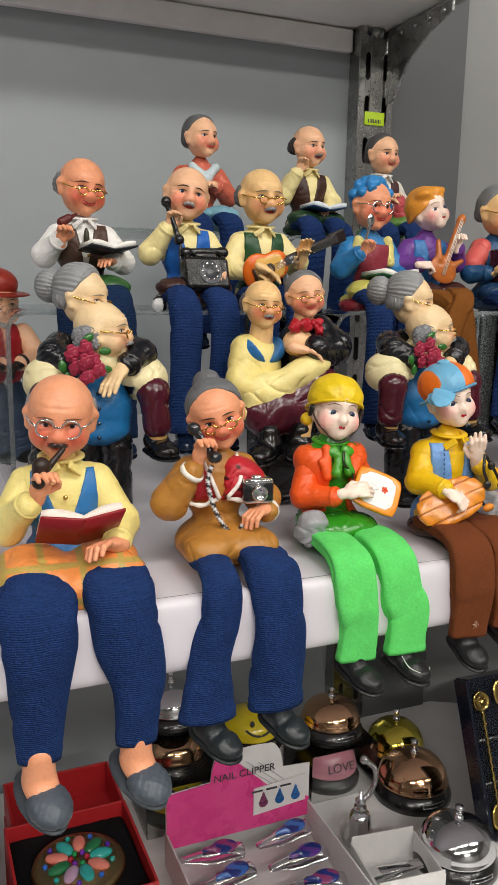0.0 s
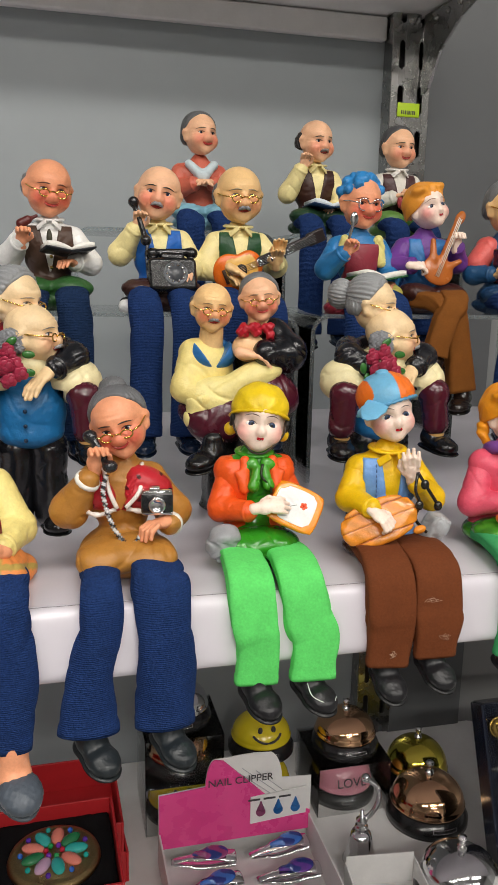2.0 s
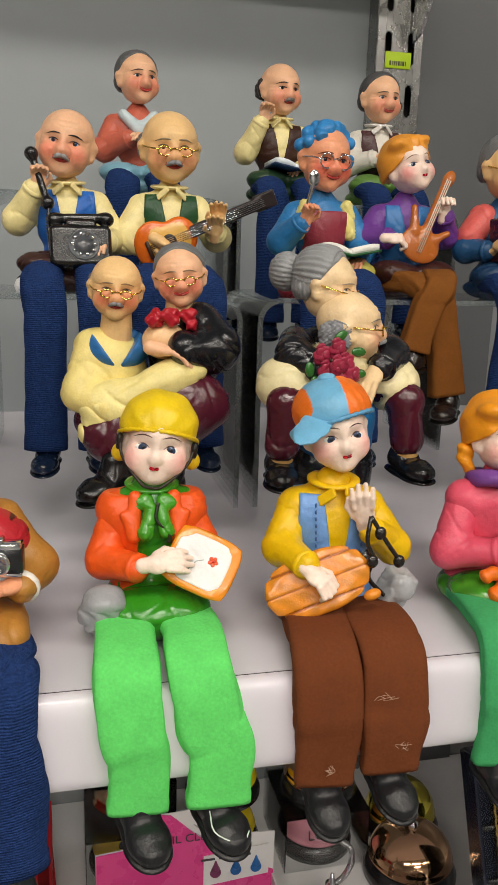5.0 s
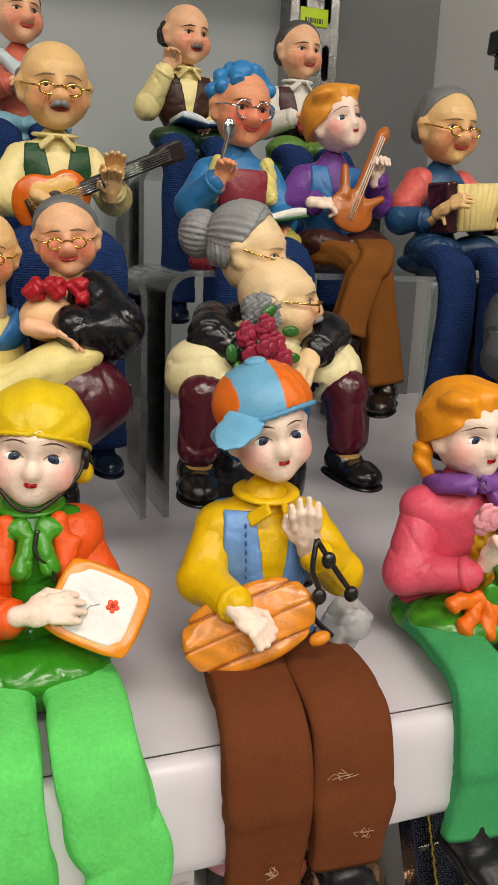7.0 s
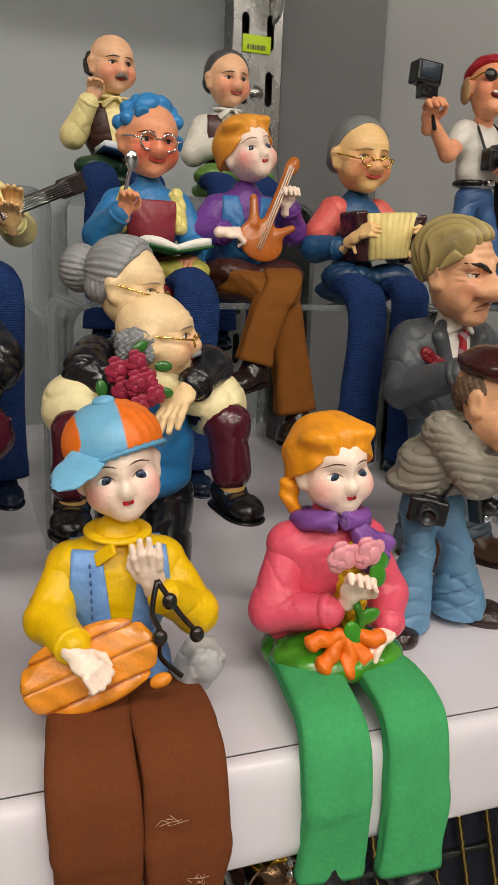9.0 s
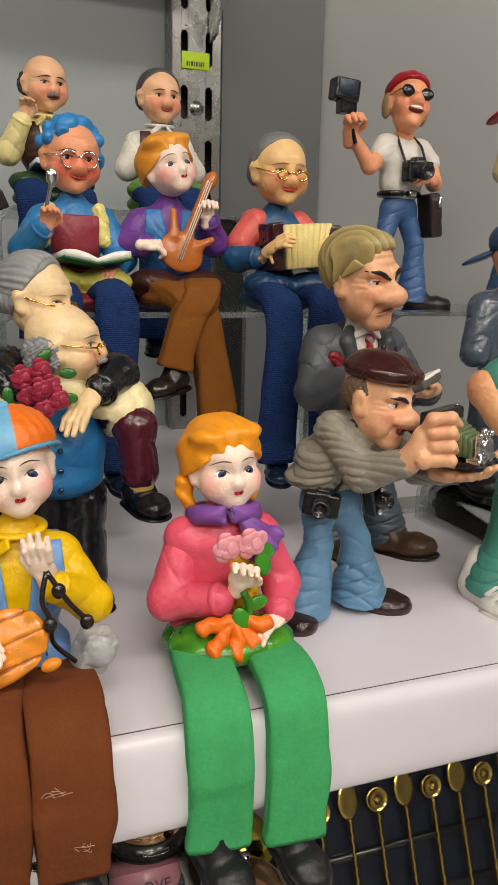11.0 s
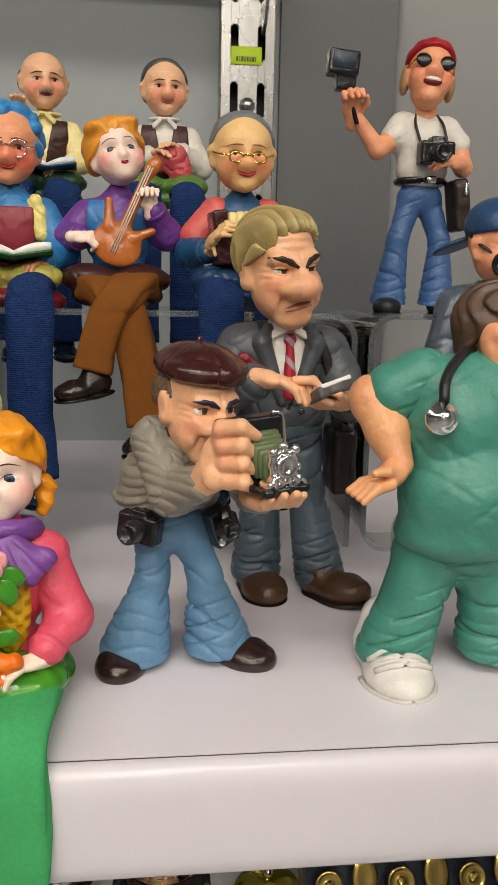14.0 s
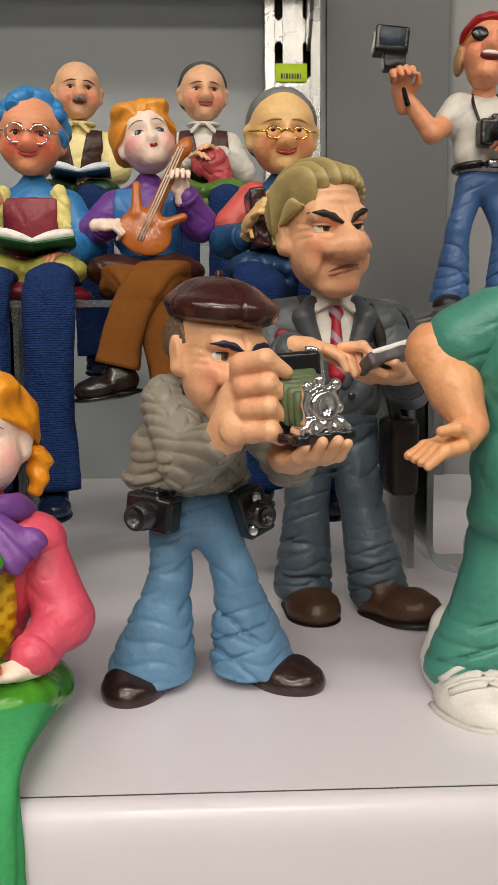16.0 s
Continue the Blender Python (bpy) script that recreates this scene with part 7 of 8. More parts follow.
for z in (9.9, 9.1):
    c.blob([E((0.95, -1.75, z), (0.16, 0.09, 0.16))], lin("25282C"), 0.1, 0.04, BACK, mat=G_)
sleeve(c, (-2.1, 0.6, 12.3), (-3.0, -0.6, 10.0), (-1.9, -3.8, 11.2), 1.1, 1.05, 0.8, GS, R_, GS, 0.09, 3)
sleeve(c, (2.6, 0.6, 12.3), (3.5, -0.6, 9.9), (2.7, -3.4, 10.2), 1.1, 1.05, 0.8, GS, R_, GS, 0.09, 4)
hand(c, (-1.1, -4.6, 11.35), 62, 6, 0, 1.5, TANNED, 0.6, 1)
hand(c, (1.75, -4.5, 10.35), -70, 5, 165, 1.5, TANNED, 0.8, -1)
c.blob([C((-0.2, -5.0, 11.4), (0.5, -5.3, 11.45), 0.22, 0.2), C((0.5, -5.3, 11.45), (1.0, -5.4, 11.0), 0.2, 0.14)], TANNED, 0.1, 0.06)
c.blob([X((1.35, -5.0, 10.95), (0.95, 0.6, 0.26), 0.14, (-24, -14, 24))], lin("565252"), 0.1, 0.05, None, lambda p: 0.03 * np.sin(6 * p[:, 0]))
c.blob([X((1.38, -5.0, 11.22), (0.85, 0.52, 0.1), 0.06, (-24, -14, 24))], lin("E8E4E0"), 0.1, 0.05)
c.tube(spline([(1.7, -0.6, 13.3), (2.3, -0.7, 11.8), (2.7, -0.6, 9.8), (3.3, 0.1, 7.8)], 18), 0.26, lin("26221F"), 8, R_, flat=(1, 0.5))
c.blob([X((3.4, 0.5, 6.7), (0.6, 1.3, 1.7), 0.25)], lin("241C19"), 0.1, 0.1, None, folds(0.05))
Mh = mug(c, (-0.3, -0.8, 16.3), 2.05, 20, 6, -6, TANNED, lin("221A16"), 1.35, 1.05, 0.95, lin("3A3028"), lin("C08468"), -0.05, 0.12, 0.5, 0.4)
# one wave carves the locks and colours the hair darker in the grooves
lock = lambda p: np.sin(26 * p[:, 0] + 17 * p[:, 1] + 5 * np.sin(3 * p[:, 2] + 2 * p[:, 1]))
c.blob([E((0, 0.26, 0.44), (0.97, 1.02, 0.98)), E((-0.05, -0.25, 0.98), (0.72, 0.5, 0.3)), E((-0.8, -0.05, 0.45), (0.16, 0.4, 0.5)), E((0.8, 0.0, 0.45), (0.16, 0.36, 0.45))],
       lambda p: np.array(lin("B09C66")) * (0.8 - 0.3 * lock(p))[:, None], 0.25, 0.034, Mh, lambda p: 0.045 * lock(p) + 0.03 * np.sin(9 * p[:, 0] + 4 * p[:, 1]),
       cut=lambda p: np.maximum(-(p[:, 1] + 0.8 - 1.35 * np.clip(0.92 + 0.22 * p[:, 0] - p[:, 2], 0, 2) + 0.35 * (p[:, 0] < -0.45) * np.clip(p[:, 2], 0, 1)), -(p[:, 2] + 0.12 + 0.5 * np.clip(p[:, 1], 0, 1))) * 0.6)
figure("suit_man_figurine", c, pose(0.523, 0.534, SHELF_Z, 0, 0, 2), "fair-haired caricature man in grey suit and red tie tapping a phone")

# doctor in green scrubs
c = Clay()
GN = lin("42897A")
TAN = lin("E6A878")
trousers(c, (0.4, 0.5, 5.4), ((-1.2, 0.3, 3.4), (2.0, 0.3, 3.4)), ((-1.9, 0.5, 1.5), (2.4, 0.7, 1.4)), GN, (1.5, 1.2, 1.15), (2.3, 1.8, 1.4), seed=2.0, amp=0.2, flare=1.35)


def trainer(pos, yaw, s):
    """A pale shoe with a thick sole, stitched cap and laces."""
    shoe(c, pos, yaw, 0, s, lin("DCD9D4"), lin("CBC8C3"))
    M = place(pos, s, yaw)
    for y in (-0.25, -0.5, -0.75):
        c.tube(spline([(-0.6, y - 0.3, -0.45), (-0.25, y - 0.45, -0.12 + 0.2 * y), (0.25, y - 0.45, -0.12 + 0.2 * y), (0.6, y - 0.3, -0.45)], 10), 0.07, lin("D2CFCA"), 6, R_, M)
    c.tube([(0.76 * math.sin(t), -0.72 - 1.0 * math.cos(t), -0.84) for t in np.linspace(-1.7, 1.7, 24)], 0.06, lin("C4C1BC"), 6, R_, M)


trainer((-2.1, 0.7, 1.6), 2, 1.9)
trainer((3.2, 0.4, 1.6), 38, 1.7)
c.blob([E((0.6, -0.1, 7.5), (2.8, 2.4, 2.3)), E((0.3, 0.2, 10.2), (2.4, 1.95, 2.2)), E((0.5, 0.1, 5.9), (2.7, 2.2, 1.1)), C((-1.0, 0.5, 11.8), (2.4, 0.5, 11.8), 1.15), C((1.4, 0.6, 11.8), (2.0, 0.7, 12.6), 1.3, 1.0)], GN, 0.7, 0.1, None, lambda p: folds(0.05, 1.6, 1.6, 1.5, 2)(p) + creases(0.09, 4.0)(p) * np.exp(-((p[:, 2] - 9.5) / 2.5) ** 2), cut=lambda p: 5.2 - p[:, 2] + 0.1 * p[:, 0])
c.blob([C((-1.3, 0.6, 12.0), (-2.3, 0.8, 11.4), 1.2, 1.25)], GN, 0.3, 0.08, None, creases(0.16, 1.0))
arm_skin = wash(TAN, (0.62, 0.16, 0.1), 0.3, ((-3.6, 0.6, 11.6), (-2.4, -0.9, 8.9), (-4.6, -2.0, 8.0)), 0.9)
c.blob([C((-2.2, 0.8, 11.4), (-3.2, 1.0, 11.3), 0.95, 0.78), E((-3.3, 0.9, 11.2), (0.72, 0.72, 0.8)), C((-3.1, 0.8, 10.9), (-2.75, 0.1, 10.0), 0.85, 0.8), C((-2.75, 0.1, 10.0), (-2.5, -0.7, 9.0), 0.78, 0.55)], arm_skin, 0.35, 0.08, None, folds(0.03, 3, 3, 3))
palm = [E((-3.0, -1.2, 8.55), (0.75, 0.65, 0.36), (0, -16, 28)), C((-2.5, -0.8, 8.9), (-2.8, -1.1, 8.6), 0.55, 0.5)]
for i in range(4):
    k0 = np.array((-3.45 + 0.12 * i, -1.05 - 0.28 * i, 8.42 - 0.02 * i))
    k1 = k0 + (-0.62, -0.38, -0.08)
    palm += [C(k0, k1, 0.22, 0.19), C(k1, k1 + (-0.55, -0.3, -0.22 - 0.05 * i), 0.19, 0.14)]
palm += [C((-2.9, -1.6, 8.7), (-3.3, -2.0, 8.9), 0.24, 0.2), C((-3.3, -2.0, 8.9), (-3.8, -2.2, 8.85), 0.2, 0.15)]
c.blob(palm, arm_skin, 0.12, 0.06)
sleeve(c, (2.7, 0.3, 11.4), (4.2, 0.5, 9.2), (4.2, -1.3, 7.6), 1.1, 0.9, 0.7, TAN, R_, TAN, 0.03, 3)
c.tube(spline([(1.5, 1.6, 13.0), (0.2, 0.2, 13.1), (-0.95, -1.1, 12.3), (-1.25, -1.75, 11.4)], 18), 0.2, lin("1C1D20"), 9, R_)
c.turned([(0, 0.55), (0.3, 0.55), (0.36, 0.25), (0.58, 0.2), (0.66, 0.08), (0.58, 0), (0, 0)], lin("C4C7CA"), 22, S_, np.array(pose(-1.3, -1.7, 10.8, 80, 12, 0)))
Mh = mug(c, (2.35, 0.9, 13.4), 1.75, 50, -4, 0, SKINR, lin("3A2A20"), 1.2, 1.0, 1.0, lin("3A3028"), lin("B07058"), 0.16, 0.0, 0.4, -0.1, 1.35)
c.blob([E((0, 0.32, 0.52), (0.98, 1.0, 0.9)), E((0, 0.72, -0.05), (0.85, 0.5, 0.55)), E((-0.3, -0.4, 1.05), (0.55, 0.4, 0.22))], lambda p: np.array(lin("5E4638")) * (0.85 + 0.3 * np.sin(16 * p[:, 0] + 10 * p[:, 1] + 4 * np.sin(4 * p[:, 2])))[:, None], 0.2, 0.05, Mh,
       lambda p: 0.055 * np.sin(16 * p[:, 0] + 10 * p[:, 1] + 4 * np.sin(4 * p[:, 2])), cut=lambda p: np.maximum(-(p[:, 1] + 0.75 - 1.1 * np.clip(0.95 - p[:, 2], 0, 2)), 0.32 - 0.9 * np.clip(p[:, 1] - 0.25, 0, 1) - p[:, 2]))
figure("doctor_figurine", c, pose(0.578, 0.433, SHELF_Z), "caricature doctor in green scrubs and white shoes, hand on hip")

# photographer with a red bandana
c = Clay()
JE = lin("3C5E8E")
trousers(c, (0, 0.1, 7.8), ((-1.5, -0.3, 4.9), (1.5, -0.2, 4.9)), ((-1.9, 0, 1.5), (1.5, -0.2, 1.4)), JE, (0.85, 0.68, 0.85), (1.5, 1.1, 1.1), seed=3, amp=0.15, flare=1.45)
shoe(c, (-1.8, 0.1, 1.25), -22, 0, 1.35, lin("191A1C"))
shoe(c, (2.3, -0.4, 1.25), 62, 0, 1.45, lin("191A1C"))
c.tube([(1.62 * math.sin(t), 0.1 - 1.25 * math.cos(t), 8.75) for t in np.linspace(0, 6.283, 26, endpoint=False)], 0.24, lin("1E1714"), 8, G_, closed=True)
c.box((0.3, -1.4, 8.75), (0.32, 0.1, 0.24), lin("C0C3C6"), 0.06, S_)
TS = lin("DAD6CE")
c.blob([E((0, 0, 9.6), (1.75, 1.35, 1.5)), E((-0.1, 0, 11.2), (1.9, 1.3, 1.6)), C((-1.4, 0, 12.3), (1.4, 0, 12.2), 0.85), C((-1.6, 0, 12.2), (-2.2, -0.3, 11.5), 0.85, 0.85), C((1.7, 0, 12.0), (2.3, -0.3, 11.2), 0.85, 0.85)], TS, 0.5, 0.1, None, folds(0.05))
c.blob([C((-2.1, -0.2, 11.5), (-3.4, -1.0, 10.6), 0.7, 0.6), C((-3.4, -1.0, 10.6), (-4.9, -1.2, 12.4), 0.62, 0.45)], SKINR, 0.25, 0.09)
hand(c, (-5.3, -1.3, 13.0), -20, -60, -20, 1.6, SKINR, 1.1, 1)
c.blob([C((2.3, -0.3, 11.2), (2.7, -0.6, 9.7), 0.7, 0.6), C((2.7, -0.6, 9.7), (1.7, -1.9, 9.8), 0.6, 0.45)], SKINR, 0.25, 0.09)
hand(c, (1.4, -2.1, 9.9), -60, -10, 60, 1.5, SKINR, 0.9, -1)
c.tube([(-5.0, -1.6, 12.0), (-5.7, -1.5, 14.2)], 0.16, lin("151618"), 8, G_)
c.blob([X((-6.1, -1.6, 15.6), (1.0, 0.65, 0.75), 0.15, (0, 5, 0)), X((-5.9, -1.6, 14.6), (0.65, 0.5, 0.6), 0.12)], lin("131417"), 0.15, 0.09, mat=G_)
c.box((-6.1, -2.25, 15.7), (0.75, 0.06, 0.5), lin("2A3644"), 0.04, R_, rot=(0, 5, 0))
camera_body(c, place((0.3, -1.9, 10.3), 1.25, 5, 0, 0))
for sx in (-1, 1):
    c.tube(spline([(0.3 + sx * 0.9, -1.7, 10.8), (sx * 0.95, -1.25, 12.2), (sx * 0.75, -0.4, 13.0)], 12), 0.1, lin("1A1B1D"), 7)
c.blob([X((2.5, -0.6, 7.2), (0.55, 1.0, 1.7), 0.25, (0, -8, 0)), X((2.5, -1.2, 7.7), (0.45, 0.5, 0.8), 0.2, (0, -8, 0))], lin("2A1D18"), 0.15, 0.1)
c.blob([C((2.6, -1.75, 7.9), (2.65, -1.7, 8.5), 0.16)], lin("C8CBCE"), 0.1, 0.06, mat=S_)
c.blob([C((0, 0, 12.4), (0.05, -0.2, 13.6), 0.75, 0.7)], SKINR, 0.2, 0.1)
Mh = head(c, (0.1, -0.3, 15.4), 1.72, -6, -14, 8, SKINR, None, nose=1.2, jaw=1.3, brow=None, blush=0.3, mouth=False, eyes=False, squash=0.86)
c.blob([E((0, 0.15, 0.62), (0.98, 1.15, 0.85))], lin("A8182A"), 0.2, 0.07, Mh, lambda p: 0.02 * np.sin(12 * p[:, 0] + 5 * p[:, 2]), cut=lambda p: -(p[:, 2] - 0.5 + 0.35 * p[:, 1]))
for sx in (-1, 1):
    c.blob([E((sx * 0.4, -0.92, 0.12), (0.36, 0.14, 0.28), (0, 0, -sx * 12))], lin("0E0F11"), 0.1, 0.05, Mh, mat=G_)
    c.tube([(sx * 0.72, -0.85, 0.2), (sx * 0.95, 0.1, 0.22)], 0.04, lin("B09040"), 6, O_, Mh)
    c.blob([E((sx * 0.88, 0.3, -0.1), (0.2, 0.4, 0.6))], lin("A8835A"), 0.1, 0.07, Mh)
c.tube([(-0.1, -1.0, 0.22), (0.1, -1.0, 0.22)], 0.04, lin("B09040"), 6, O_, Mh)
c.blob([E((0, -0.88, -0.62), (0.36, 0.16, 0.16))], lin("6A1A1A"), 0.1, 0.05, Mh)
c.blob([E((0, -0.96, -0.58), (0.3, 0.12, 0.09))], lin("F2EEE8"), 0.1, 0.04, Mh, mat=G_)
figure("bandana_photographer_figurine", c, pose(0.641, 0.69, RISER_Z), "caricature photographer in red bandana and sunglasses holding up a flash")

# film director with a clapperboard
c = Clay()
trousers(c, (0, 0.1, 7.4), ((-1.2, -0.2, 4.6), (1.3, -0.2, 4.6)), ((-1.5, 0, 1.5), (1.6, 0, 1.4)), lin("2E4E6E"), (1.45, 1.25, 1.3), (1.9, 1.5, 1.3), seed=5, amp=0.12)
shoe(c, (-1.9, -0.3, 1.3), -15, 0, 1.6, lin("DAD8D2"), lin("C0BEB8"))
shoe(c, (2.0, -0.4, 1.3), 15, 0, 1.6, lin("DAD8D2"), lin("C0BEB8"))
OL = lin("6A7030")
c.blob([E((0, 0, 9.6), (2.4, 1.9, 2.0)), E((0, 0, 12.0), (2.3, 1.6, 2.0))], OL, 0.6, 0.11, None, lambda p: 0.05 * np.sin(7 * p[:, 0] + 3 * np.sin(3 * p[:, 2])))
sleeve(c, (-2.1, 0, 12.8), (-3.0, -0.6, 11.0), (-1.9, -2.2, 13.2), 1.0, 0.9, 0.7, lin("C8B888"), R_, lin("C8B888"), 0.06, 2)
sleeve(c, (2.1, 0, 12.8), (3.0, -0.6, 10.8), (1.6, -2.4, 10.8), 1.0, 0.9, 0.7, lin("C8B888"), R_, lin("C8B888"), 0.06, 3)
hand(c, (-1.3, -2.6, 14.4), 20, -70, 0, 1.6, SKINR, 0.9, 1)
hand(c, (1.0, -2.8, 10.6), -60, 0, 0, 1.6, SKINR, 0.6, -1)
Mc = place((0.4, -3.0, 12.4), 1.0, -8, 0, 6)
c.blob([X((0, 0, 0), (1.9, 0.16, 1.7), 0.06)], lin("1A1B1D"), 0.1, 0.09, Mc)
c.blob([X((-0.6, 0, 3.0), (0.32, 0.18, 1.9), 0.06, (0, -28, 0))], lin("1A1B1D"), 0.1, 0.08, Mc)
for i in range(5):
    c.box((-1.4 + 0.72 * i, -0.18, 1.42), (0.18, 0.04, 0.26), lin("D8D6D0"), 0.02, R_, Mc, rot=(0, 25, 0))
    c.box((-1.35 + 0.38 * i, -0.2, 1.65 + 0.68 * i), (0.28, 0.04, 0.14), lin("D8D6D0"), 0.02, R_, Mc, rot=(0, 10, 0))
c.box((-0.9, -0.18, -1.4), (0.5, 0.03, 0.16), lin("D8D6D0"), 0.02, R_, Mc)
Mh = head(c, (0.3, -0.2, 15.9), 2.0, 14, 4, 6, SKINR, None, nose=1.4, jaw=1.15, brow=lin("4A3428"), blush=0.3)
c.blob([E((0, 0.2, 0.6), (1.12, 1.2, 1.0))], lin("B0182A"), 0.2, 0.08, Mh, cut=lambda p: -(p[:, 2] - 0.42 + 0.25 * p[:, 1]))
c.blob([E((-0.7, 1.2, -0.1), (0.85, 0.8, 0.14), (-20, -30, -20))], lin("A81626"), 0.2, 0.06, Mh)
figure("director_figurine", c, pose(0.766, 0.69, RISER_Z), "caricature film director in red backward cap with black clapperboard")

# painter with a breathing mask
c = Clay()
GJ = lin("4A5664")
trousers(c, (0, 0.1, 7.5), ((-1.2, -0.2, 4.6), (1.3, -0.2, 4.6)), ((-1.5, 0, 1.5), (1.6, 0, 1.4)), lin("3A4450"), (1.45, 1.25, 1.3), (1.9, 1.5, 1.3), seed=6)
shoe(c, (-1.7, -0.3, 1.3), -10, 0, 1.5, lin("191A1C"))
shoe(c, (1.8, -0.3, 1.3), 20, 0, 1.5, lin("191A1C"))
c.blob([E((0, 0, 9.6), (2.3, 1.8, 2.2)), E((0, 0, 12.0), (2.4, 1.7, 2.2)), C((-2.0, 0, 12.6), (-3.0, -0.6, 9.6), 1.15, 1.0), C((2.0, 0, 12.6), (3.0, -0.6, 9.6), 1.15, 1.0)], GJ, 0.6, 0.12, None, folds(0.09, 2, 2, 2), mat=G_)
Mh = head(c, (0.1, -0.6, 15.8), 1.75, 20, 12, 0, SKINR, None, nose=1.0, jaw=1.0, brow=lin("1E1A18"), blush=0.2, mouth=False)
c.blob([E((0, 0.2, 0.65), (1.1, 1.2, 0.92))], lin("24466E"), 0.2, 0.08, Mh, cut=lambda p: -(p[:, 2] - 0.45 + 0.3 * p[:, 1]))
c.blob([E((-0.6, 1.3, -0.1), (0.9, 0.7, 0.14), (-25, -25, -20))], lin("24466E"), 0.2, 0.06, Mh)
c.blob([E((0, -0.85, -0.4), (0.6, 0.45, 0.5)), C((0, -0.9, -0.3), (0, -1.3, -0.5), 0.42, 0.36)], lin("16171A"), 0.2, 0.07, Mh, mat=G_)
for q, ro in (((-0.62, -1.05, -0.3), -55), ((0.62, -1.05, -0.3), 55), ((0.0, -1.35, -0.75), 0)):
    Mf = Mh @ np.array(pose(*q, 90, 0, ro))
    c.turned([(0.4, -0.2), (0.42, 0.16), (0.38, 0.22), (0.32, 0.18), (0, 0.18)], lin("1E2022"), 22, G_, Mf)
    for i in range(7):
        a = i * 0.9
        c.blob([E((0.2 * math.cos(a) * (i > 0), 0.2 * math.sin(a) * (i > 0), 0.2), (0.06, 0.06, 0.03))], lin("7A7D80"), 0.05, 0.025, Mf)
for sx in (-1, 1):
    c.tube([(sx * 0.55, -0.8, -0.2), (sx * 0.95, -0.2, 0.1), (sx * 0.95, 0.4, 0.3)], 0.1, lin("141517"), 7, R_, Mh, flat=(1, 0.5))
figure("masked_painter_figurine", c, pose(0.632, 0.537, 0.9995) @ Matrix.Scale(0.9, 4), "caricature worker in blue backward cap and black breathing mask")

# man with a red hat behind the risers
c = Clay()
trousers(c, (0, 0.1, 6.5), ((-1.2, -0.2, 4.2), (1.3, -0.2, 4.2)), ((-1.5, 0, 1.5), (1.6, 0, 1.4)), lin("2A3A50"), (1.45, 1.25, 1.3), (1.9, 1.5, 1.3), seed=7)
shoe(c, (-1.7, -0.3, 1.3), -10, 0, 1.5, lin("191A1C"))
shoe(c, (1.8, -0.3, 1.3), 20, 0, 1.5, lin("191A1C"))
c.blob([E((0, 0, 8.6), (2.3, 1.8, 2.2)), E((0, 0, 10.8), (2.4, 1.7, 1.9))], lin("9A1A24"), 0.6, 0.12, None, folds(0.07))
for sx in (-1, 1):
    sleeve(c, (sx * 2.2, 0, 11.4), (sx * 3.4, -0.8, 9.4), (sx * 1.8, -2.2, 9.0), 0.95, 0.9, 0.7, SKIN, R_, lin("1C1A1A"), 0.03, sx)
    hand(c, (sx * 1.3, -2.6, 8.8), sx * -50, 10, 0, 1.6, lin("1E1B1A"), 0.8, -sx)
Mh = head(c, (0, -0.4, 14.0), 1.9, 20, 4, 0, SKIN, None, nose=1.4, brow=lin("8A6A50"), blush=0.2, lip=lin("A86A54"), smile=-0.06)
c.blob([E((0, 0.1, 0.95), (1.0, 1.1, 0.75))], lin("8E2A1E"), 0.2, 0.08, Mh, cut=lambda p: 0.5 - p[:, 2])
c.blob([E((0, 0.0, 0.52), (1.5, 1.6, 0.14))], lin("8E2A1E"), 0.2, 0.07, Mh)
figure("red_hat_man_figurine", c, pose(0.062, 0.745, SHELF_Z), "stout man in red felt hat and red vest behind riser")

# pale winged ornament at the shelf's end
c = Clay()
c.blob([E((0, 0, 3.0), (2.2, 1.8, 3.0)), E((0, -0.2, 7.2), (1.7, 1.6, 1.9)), E((-1.9, 0.2, 4.4), (1.2, 1.0, 1.6)), E((1.9, 0.2, 4.4), (1.2, 1.0, 1.6))], lambda p: np.where((p[:, 2] < 3.0 + 0.4 * np.sin(3 * p[:, 0]))[:, None], np.array(lin("C07A3A")), np.array(lin("C9C6C0"))), 0.4, 0.12, None, folds(0.12, 3, 3, 3), cut=lambda p: -p[:, 2])
figure("pale_ornament", c, pose(0.005, 0.50, SHELF_Z), "pale grey and orange resin ornament at the end of the row", "ornament")


# ---- the lower shelf ----
LZ = 0.485


